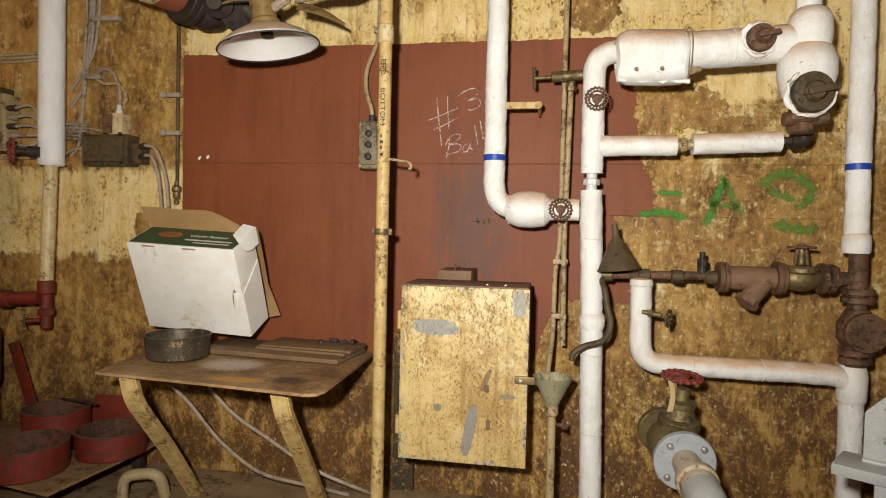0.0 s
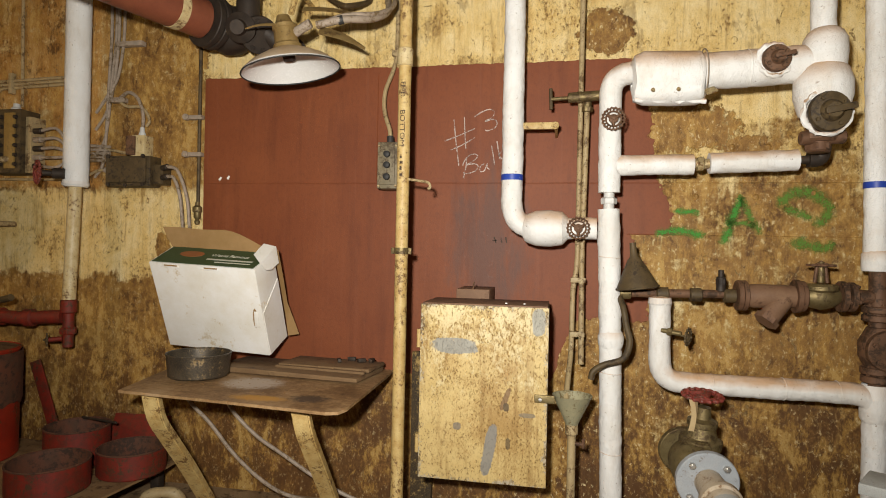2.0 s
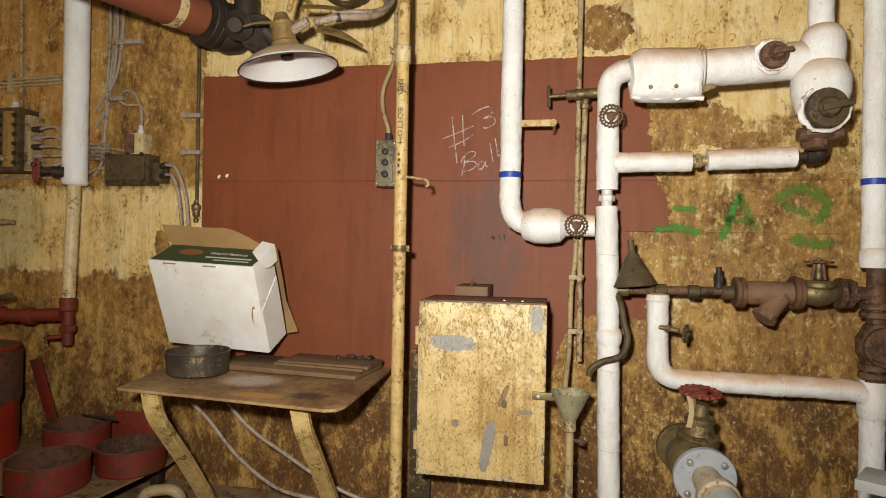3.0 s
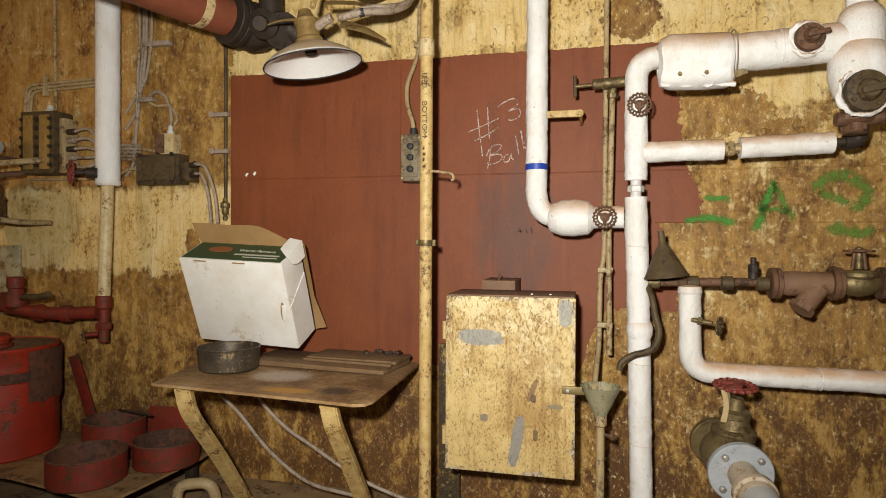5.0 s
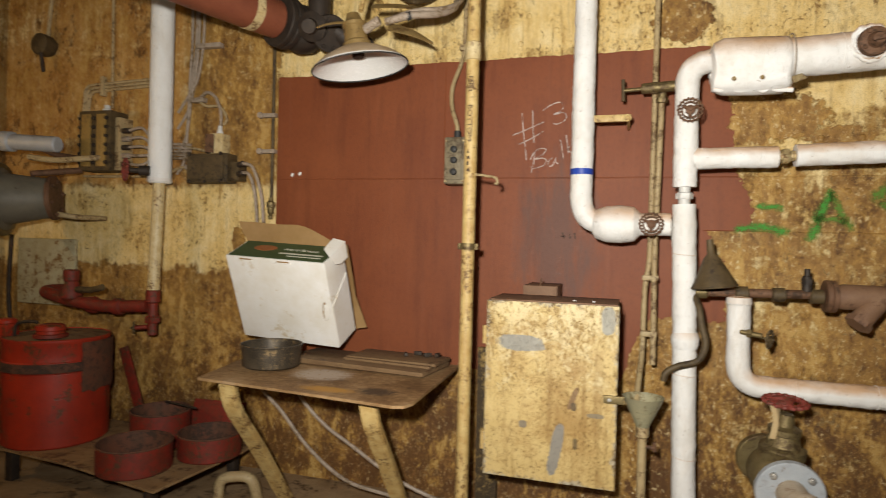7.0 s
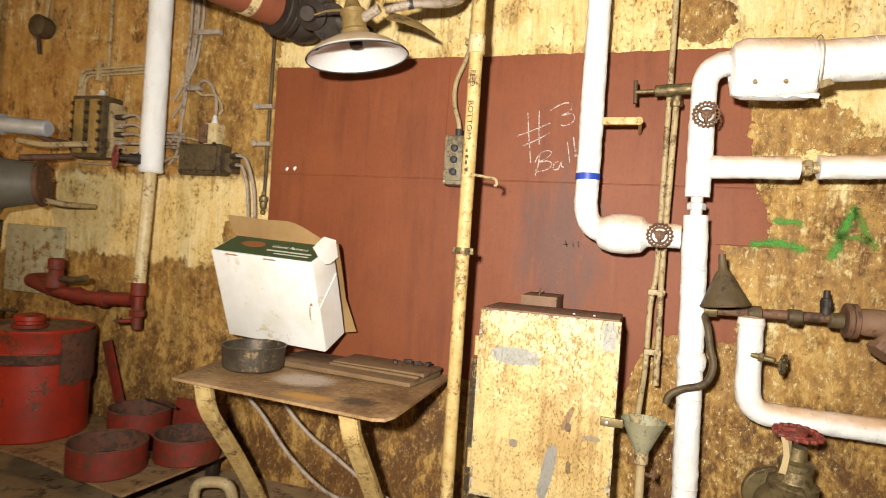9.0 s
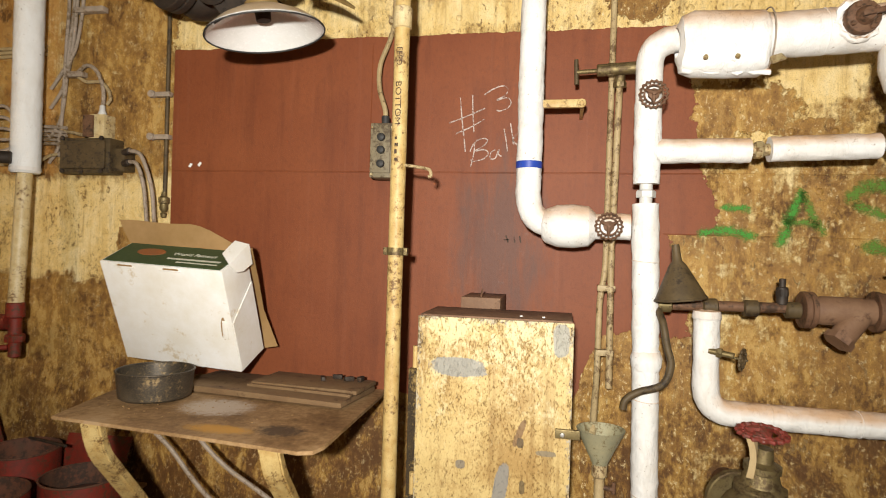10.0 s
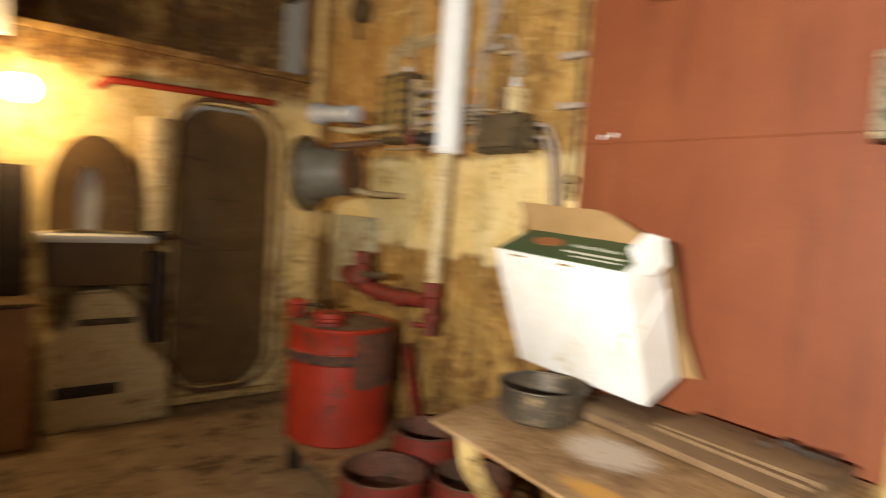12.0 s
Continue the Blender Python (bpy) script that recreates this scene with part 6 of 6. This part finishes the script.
part("body", lathe([(0, 0), (0.06, 0), (0.07, 0.02), (0.07, 0.09), (0.05, 0.1), (0, 0.1)], 20, along((-3.72, WY, 2.56), (-3.72, 2.9, 2.56))), M_GREASY, gl)
part("tail", tube([(-3.70, 2.98, 2.5), (-3.70, 3.0, 2.38)], 0.012, 0, 8), M_DARK, gl)
part("cable", tube([(-3.70, 3.03, 2.62), (-3.69, 3.05, 2.95)], 0.013, 0, 8), M_CABLE_DIM, gl)

# ---------------------------------------------------------------- overhead main with its black valve
main = thing("overhead_main", "maroon painted overhead pipe bolted to a blackened valve", "pipe")
a, b = Vector((-1.76, 2.72, 2.46)), Vector((-3.55, -2.19, 2.56))
part("pipe", rod(a, b, 0.098, 28), M_MAROON, main)
d = (b - a).normalized()
part("tape_band", lathe([(0.0985, 0), (0.101, 0.001), (0.101, 0.045), (0.0985, 0.046)], 28, along(a + d * 0.14, b)), M_YELLOW_CLEAN, main, "yellow tape band")
flange(main, a, -d, 0.135, 0.035, M_DARK, 8, 0.014)
flange(main, a - d * 0.04, -d, 0.135, 0.035, M_DARK, 8, 0.014)
part("valve_body", join(lathe([(0.08, 0), (0.12, 0.04), (0.13, 0.10), (0.11, 0.17), (0.08, 0.2), (0, 0.2)], 22, along(a - d * 0.07, a - d)), rod((-1.56, 2.80, 2.47), (-1.56, 2.80, 2.72), 0.06, 16), lathe([(0.05, 0), (0.07, 0.02), (0.075, 0.06), (0.04, 0.085), (0.035, 0.12), (0, 0.12)], 18, along((-1.56, 2.76, 2.42), (-1.50, 2.5, 2.34)))), M_DARK, main, "blackened valve body")
flange(main, (-1.50, 2.80, 2.40), (0.6, -0.5, -0.4), 0.095, 0.025, M_DARK, 8, 0.012)
flange(main, (-1.56, 2.80, 2.62), (0, 0, 1), 0.095, 0.03, M_DARK, 8, 0.012)
flange(main, (-1.36, 2.88, 2.33), (0.5, -0.6, -0.3), 0.08, 0.03, M_DARK, 6, 0.011)
part("branch", tube([(-1.50, 2.83, 2.44), (-1.40, 2.90, 2.36), (-1.38, WY, 2.36)], 0.055, 0.05, 16), M_DARK, main)

# ---------------------------------------------------------------- red tank, tray and pans
TRAY = 0.14
tray = thing("drip_tray", "rusty low steel tray standing on the deck", "tray")
bm = bmesh.new()
low = [bm.verts.new(p) for p in ((-3.24, 2.395, TRAY), (-2.70, 2.345, TRAY), (-2.04, 2.225, TRAY), (-1.985, 2.82, TRAY), (-2.0, 3.0, TRAY), (-3.45, 3.03, TRAY))]
f = bm.faces.new(low)
ext = bmesh.ops.extrude_face_region(bm, geom=[f])
bmesh.ops.translate(bm, verts=[v for v in ext["geom"] if isinstance(v, bmesh.types.BMVert)], vec=(0, 0, -0.012))
bmesh.ops.recalc_face_normals(bm, faces=bm.faces)
part("plate", bm, M_TABLE, tray, smooth=False)
for lx, ly in ((-3.2, 2.45), (-2.15, 2.33), (-2.1, 2.9), (-3.3, 2.95)):
    part("foot", block(lx - 0.025, lx + 0.025, ly - 0.025, ly + 0.025, FZ, TRAY - 0.012, 0.004), M_DARK, tray)

tank = thing("red_tank", "dusty red steel drum with a screw cap and a dirt-crusted side", "drum", m=pose(-3.13, 2.655, TRAY))
part("body", lathe([(0, 0), (0.262, 0), (0.27, 0.01), (0.27, 0.41), (0.276, 0.415), (0.278, 0.445), (0.276, 0.47), (0.27, 0.475), (0.27, 0.57), (0.275, 0.578), (0.275, 0.592), (0.266, 0.596), (0.262, 0.588), (0.10, 0.61), (0, 0.61)], 56), M_RED, tank)
part("hoop", lathe([(0.2775, 0.417), (0.282, 0.42), (0.282, 0.465), (0.2775, 0.468)], 56), M_RED_RUSTY, tank, "rusty brown hoop")
part("soot_top", lathe([(0.263, 0.590), (0.16, 0.6035), (0.102, 0.612), (0.06, 0.613)], 56), M_WOOD, tank, "dirt-covered top")
bm = bmesh.new()
crust = []
for i in range(25):
    a = radians(-16 + 84 * i / 24)
    column = []
    for j in range(13):
        low = 0.30 + 0.03 * noise.noise(Vector((i * 0.35, 4, 0)))
        zz = low + (0.575 - low) * j / 12
        aa = a + (0.03 * noise.noise(Vector((j * 0.6, i * 0.1, 2))) if i in (0, 24) else 0)
        rr = 0.2845 + 0.0012 * noise.noise(Vector((i * 0.5, j * 0.5, 0)))
        column.append(bm.verts.new((rr * math.cos(aa), rr * math.sin(aa), zz)))
    crust.append(column)
for a, b in zip(crust, crust[1:]):
    for j in range(12):
        bm.faces.new((a[j], b[j], b[j + 1], a[j + 1]))
bmesh.ops.recalc_face_normals(bm, faces=bm.faces)
bmesh.ops.solidify(bm, geom=bm.faces[:], thickness=0.004)
part("crust", bm, M_RED_RUSTY, tank, "dark brown crust of dirt on the paint")
cap = part("cap", lathe([(0, 0.0), (0.068, 0.0), (0.068, 0.04), (0.074, 0.045), (0.074, 0.066), (0.06, 0.075), (0, 0.075)], 24, pose(0.10, -0.13, 0.598)), M_RED, tank, "red screw cap")
part("cap_collar", lathe([(0.074, 0), (0.085, 0.005), (0.085, 0.022), (0.074, 0.027)], 24, pose(0.10, -0.13, 0.598)), M_RED_DUSTY, cap)
part("spout", join(block(-0.235, -0.145, -0.20, -0.12, 0.59, 0.665, 0.008), rod((-0.19, -0.16, 0.66), (-0.19, -0.16, 0.69), 0.05, 14)), M_RED, tank, "short square filler neck")
part("handle", tube(smoothline([(-0.12, -0.17, 0.60), (-0.10, -0.17, 0.665), (-0.02, -0.16, 0.685), (0.03, -0.15, 0.68)]), 0.009, seg=8), M_DARK, tank, "dark bent wire handle")

bar = thing("leaning_strip", "dark red steel strip leaning between drum and pans", "strip")
part("strip", turned(block(-0.035, 0.035, -0.006, 0.006, 0, 0.50, 0.003), pose(-2.78, 2.955, TRAY + 0.013, 0, -20, 0)), M_RED_DUSTY, bar)


def red_pan(at, radius, height, tilt):
    pan = thing("red_drip_pan", "round dusty red steel drip pan, rusty inside", "pan", "red pans on the tray", m=pose(*at, *tilt))
    body = part("wall", lathe([(radius * 0.97, 0), (radius, 0.006), (radius, height), (radius - 0.006, height), (radius - 0.008, 0.008)], 44), M_RED_DUSTY, pan)
    part("bottom", lathe([(0, 0), (radius * 0.97, 0), (radius * 0.97, 0.03), (radius * 0.5, 0.036), (0, 0.03)], 44), M_RED_RUSTY, pan, "rusty dirt-covered bottom")
    part("inside", lathe([(radius - 0.0095, 0.02), (radius - 0.0085, height - 0.004), (radius - 0.0075, height - 0.002)], 44), M_RED_RUSTY, pan, "rusty inner face")
    part("rim", ring(radius - 0.002, 0.005, 44, 8, Matrix.Translation((0, 0, height))), M_RED_RUSTY, pan)
    return pan


red_pan((-2.335, 2.42, TRAY + 0.001), 0.178, 0.135, (0, 0, 0))
red_pan((-2.12, 2.72, TRAY + 0.001), 0.165, 0.125, (0, 0, 50))
red_pan((-2.50, 2.78, TRAY + 0.001), 0.160, 0.19, (0, 0, 20))
lid = thing("red_plate", "dusty dark red steel plate leaning on the bulkhead", "plate")
part("plate", turned(block(-0.17, 0.17, -0.005, 0.005, 0, 0.22, 0.003), pose(-2.27, 2.93, TRAY + 0.002, -22, 0, 4)), M_RED_DUSTY, lid)
scrap = thing("thin_rod", "thin dark rod lying across the pans", "rod")
part("rod", rod((-2.56, 2.88, TRAY + 0.205), (-2.28, 2.80, TRAY + 0.215), 0.007, 8), M_DARK, scrap)
elbow = thing("floor_elbow", "scabby cream pipe elbow rising from the deck", "pipe")
part("elbow", tube([(-1.98, 2.62, FZ), (-1.98, 2.62, 0.07), (-1.82, 2.68, 0.08), (-1.80, 2.70, FZ)], 0.028, 0.07, 14, 0.002), M_CABLE_DIM, elbow)

# ---------------------------------------------------------------- grey lantern by the corner
horn = thing("grey_lantern", "dark grey bell-shaped searchlight on a wall arm", "searchlight")
part("shell", lathe([(0.0, 0), (0.10, 0.0), (0.12, 0.02), (0.155, 0.24), (0.205, 0.26), (0.21, 0.275), (0.205, 0.285), (0.15, 0.285), (0, 0.28)], 40, along((-3.34, 2.78, 1.53), (-3.75, 2.52, 1.50))), M_GREY_DARK, horn)
part("bezel", ring(0.2, 0.02, 48, 10, along((-3.565, 2.637, 1.513), (-3.75, 2.52, 1.50))), M_BRONZE, horn, "rusty bezel ring")
part("arm", tube([(-3.36, 2.79, 1.44), (-3.23, 2.84, 1.42), (-3.23, WY, 1.42)], 0.017, 0.03, 10), M_CABLE_DIM, horn)
flange(horn, (-3.345, 2.777, 1.53), (0.41, 0.26, 0.03), 0.135, 0.028, M_BROWNMETAL, 6, 0.012, 0.3, "back_ring", "rusty bolted back ring")
part("brace", rod((-3.42, 2.70, 1.67), (-3.30, 2.95, 1.72), 0.02, 10), M_BROWNMETAL, horn)
tubelamp = thing("tube_fitting", "short blue-grey tube fitting above the searchlight", "tube")
part("tube", rod((-3.60, 2.72, 1.870), (-3.30, 2.78, 1.855), 0.048, 20), M_BLUE_GREY, tubelamp)
part("end_cap", rod((-3.67, 2.71, 1.874), (-3.59, 2.725, 1.870), 0.062, 20), M_BLUE_GREY, tubelamp)
part("bracket", tube([(-3.40, 2.76, 1.83), (-3.38, 2.85, 1.80), (-3.38, WY, 1.80)], 0.02, 0.03, 8), M_BROWNMETAL, tubelamp)
part("pipe", tube(smoothline([(-3.5, 2.75, 1.78), (-3.35, 2.80, 1.765), (-3.2, 2.86, 1.78), (-3.12, 2.95, 1.80)]), 0.018, seg=8), M_CABLE_DIM, tubelamp)
# A pale green stretch of the wall itself, added as a thin slab.
pale = thing("pale_wall_area", "pale greenish area of the bulkhead, built as a thin slab", "cover plate")
part("plate", block(-3.95, -3.45, WY - 0.03, WY - 0.001, 0.84, 1.28, 0.012), M_PALE_GREEN, pale)
downp = thing("corner_pipe", "rusty cream pipe in the corner by the door", "pipe")
part("pipe", tube([(-4.15, 2.98, FZ), (-4.15, 2.98, 2.95)], 0.035, 0, 14, 0.002, 6, 0.06), M_YELLOW, downp)
part("cable", tube(smoothline([(-3.98, 3.02, 1.3), (-4.0, 3.02, 0.9), (-3.96, 3.02, 0.5), (-4.02, 3.02, FZ)]), 0.014, seg=8), M_DARK, downp)

# ---------------------------------------------------------------- end bulkhead fittings
seat = thing("oval_seat", "dark oval seat lid leaning upright on a shelf", "seat")
bm = bmesh.new()
outer = [(1.69 + 0.24 * math.cos(t), 1.10 + 0.55 * math.sin(t) ** 0.62) for t in np.linspace(0, math.pi, 25)]
inner = [(1.655 + 0.088 * math.cos(t) * (0.55 + 0.45 * math.sin(t)), 1.11 + 0.36 * math.sin(t)) for t in np.linspace(0, math.pi, 25)]
vo = [bm.verts.new((LX + 0.10, y, z)) for y, z in outer]
vi = [bm.verts.new((LX + 0.10, y, z)) for y, z in inner]
for i in range(24):
    bm.faces.new((vo[i], vo[i + 1], vi[i + 1], vi[i]))
bmesh.ops.recalc_face_normals(bm, faces=bm.faces)
bmesh.ops.solidify(bm, geom=bm.faces[:], thickness=0.03)
part("ring", bm, M_DOOR, seat)
part("pale_lid", lathe([(0, 0), (0.07, 0), (0.09, 0.36), (0, 0.37)], 18, pose(LX + 0.055, 1.655, 1.105) @ Matrix.Diagonal((0.35, 1, 1, 1))), M_WHITE_THING, seat, "pale lid seen through the ring")
shelf = thing("wall_shelf", "white-edged shelf on a dark cupboard", "cupboard")
part("top", block(LX + 0.001, LX + 0.30, 1.42, 1.97, 1.045, 1.085, 0.006), M_WHITE_THING, shelf)
part("body", block(LX + 0.001, LX + 0.26, 1.45, 1.95, 0.80, 1.045, 0.01), M_DOOR, shelf)
wedge = thing("tapered_duct", "tapered off-white duct beside the door", "duct")
part("duct", lathe([(0.075, 0), (0.11, 0.66), (0.09, 0.69), (0, 0.69)], 18, pose(LX + 0.08, 2.03, 1.11) @ Matrix.Diagonal((0.6, 1, 1, 1))), M_YELLOW_CLEAN, wedge)
part("band", block(LX + 0.001, LX + 0.15, 1.98, 2.09, 1.06, 1.10, 0.005), M_DARK, wedge)
redbar = thing("red_sprinkler_pipe", "thin red pipe along the top of the bulkhead", "pipe")
part("pipe", tube([(LX, 1.70, 1.94), (LX + 0.07, 1.74, 1.985), (LX + 0.07, 2.76, 2.01), (LX, 2.80, 2.01)], 0.022, 0.03, 12), M_RED, redbar)
base = thing("pale_machine_base", "chipped cream machine base under the shelf", "machine base")
bm = bmesh.new()
f = bm.faces.new([bm.verts.new((LX + 0.002, a, b)) for a, b in ((1.44, FZ), (2.12, FZ), (2.10, 0.30), (1.96, 0.42), (1.92, 0.66), (1.80, 0.77), (1.60, 0.76), (1.58, 0.58), (1.46, 0.50))])
ext = bmesh.ops.extrude_face_region(bm, geom=[f])
bmesh.ops.translate(bm, verts=[v for v in ext["geom"] if isinstance(v, bmesh.types.BMVert)], vec=(0.20, 0, 0))
bmesh.ops.recalc_face_normals(bm, faces=bm.faces)
bmesh.ops.bevel(bm, geom=bm.edges[:], offset=0.02, segments=3, affect="EDGES")
part("block", bm, M_YELLOW_CLEAN, base)
part("slot", block(LX + 0.195, LX + 0.215, 1.49, 1.83, 0.15, 0.215, 0.006), M_DARK, base)
part("bracket", block(LX + 0.002, LX + 0.16, 1.99, 2.07, 0.42, 0.98, 0.012), M_DARK, base, "dark steel bracket")
part("rib", block(LX + 0.19, LX + 0.225, 1.60, 1.90, 0.565, 0.60, 0.008), M_GREASY, base)

crate = thing("brown_locker", "tan painted steel locker against the end bulkhead", "locker")
part("body", block(LX + 0.001, LX + 0.36, 0.75, 1.38, FZ, 0.71, 0.02), M_TAN, crate)
part("top", block(LX + 0.001, LX + 0.38, 0.73, 1.40, 0.712, 0.735, 0.008), M_DOOR, crate)
dark_post = thing("dark_post", "dark steel post beside the shelf", "post")
part("post", block(LX + 0.001, LX + 0.12, 1.22, 1.37, 0.737, 1.45, 0.01), M_DARK, dark_post)
# The arm is added: it sets the bulb off the wall to even its light.
bulb = thing("bulkhead_bulb", "glowing frosted bulb held off the bulkhead by an added arm", "lamp", m=pose(LX + 0.20, 1.307, 1.834))
part("base", lathe([(0, 0), (0.025, 0), (0.035, 0.03), (0.03, 0.06), (0, 0.06)], 20, pose(0.001, 0, 0, 0, 90, 0)), M_WHITE_THING, bulb)
part("stem", rod((-0.20, 0, 0.02), (0.01, 0, 0), 0.016, 12), M_BROWNMETAL, bulb, "added rusty arm that keeps the bulb off the bulkhead")
part("globe", lathe([(0, 0.062), (0.05, 0.065), (0.075, 0.10), (0.07, 0.135), (0.04, 0.155), (0, 0.16)], 24, pose(0, 0, 0, 0, 90, 0)), M_BULB, bulb, "lit frosted globe").visible_shadow = False
post = thing("upper_pipe_stub", "white pipe stub dropping by the ledge", "pipe")
part("pipe", tube([(LX + 0.12, 1.22, 2.95), (LX + 0.12, 1.22, 2.12)], 0.05, 0, 16, 0.002, 6, 0.05), M_LAG, post)
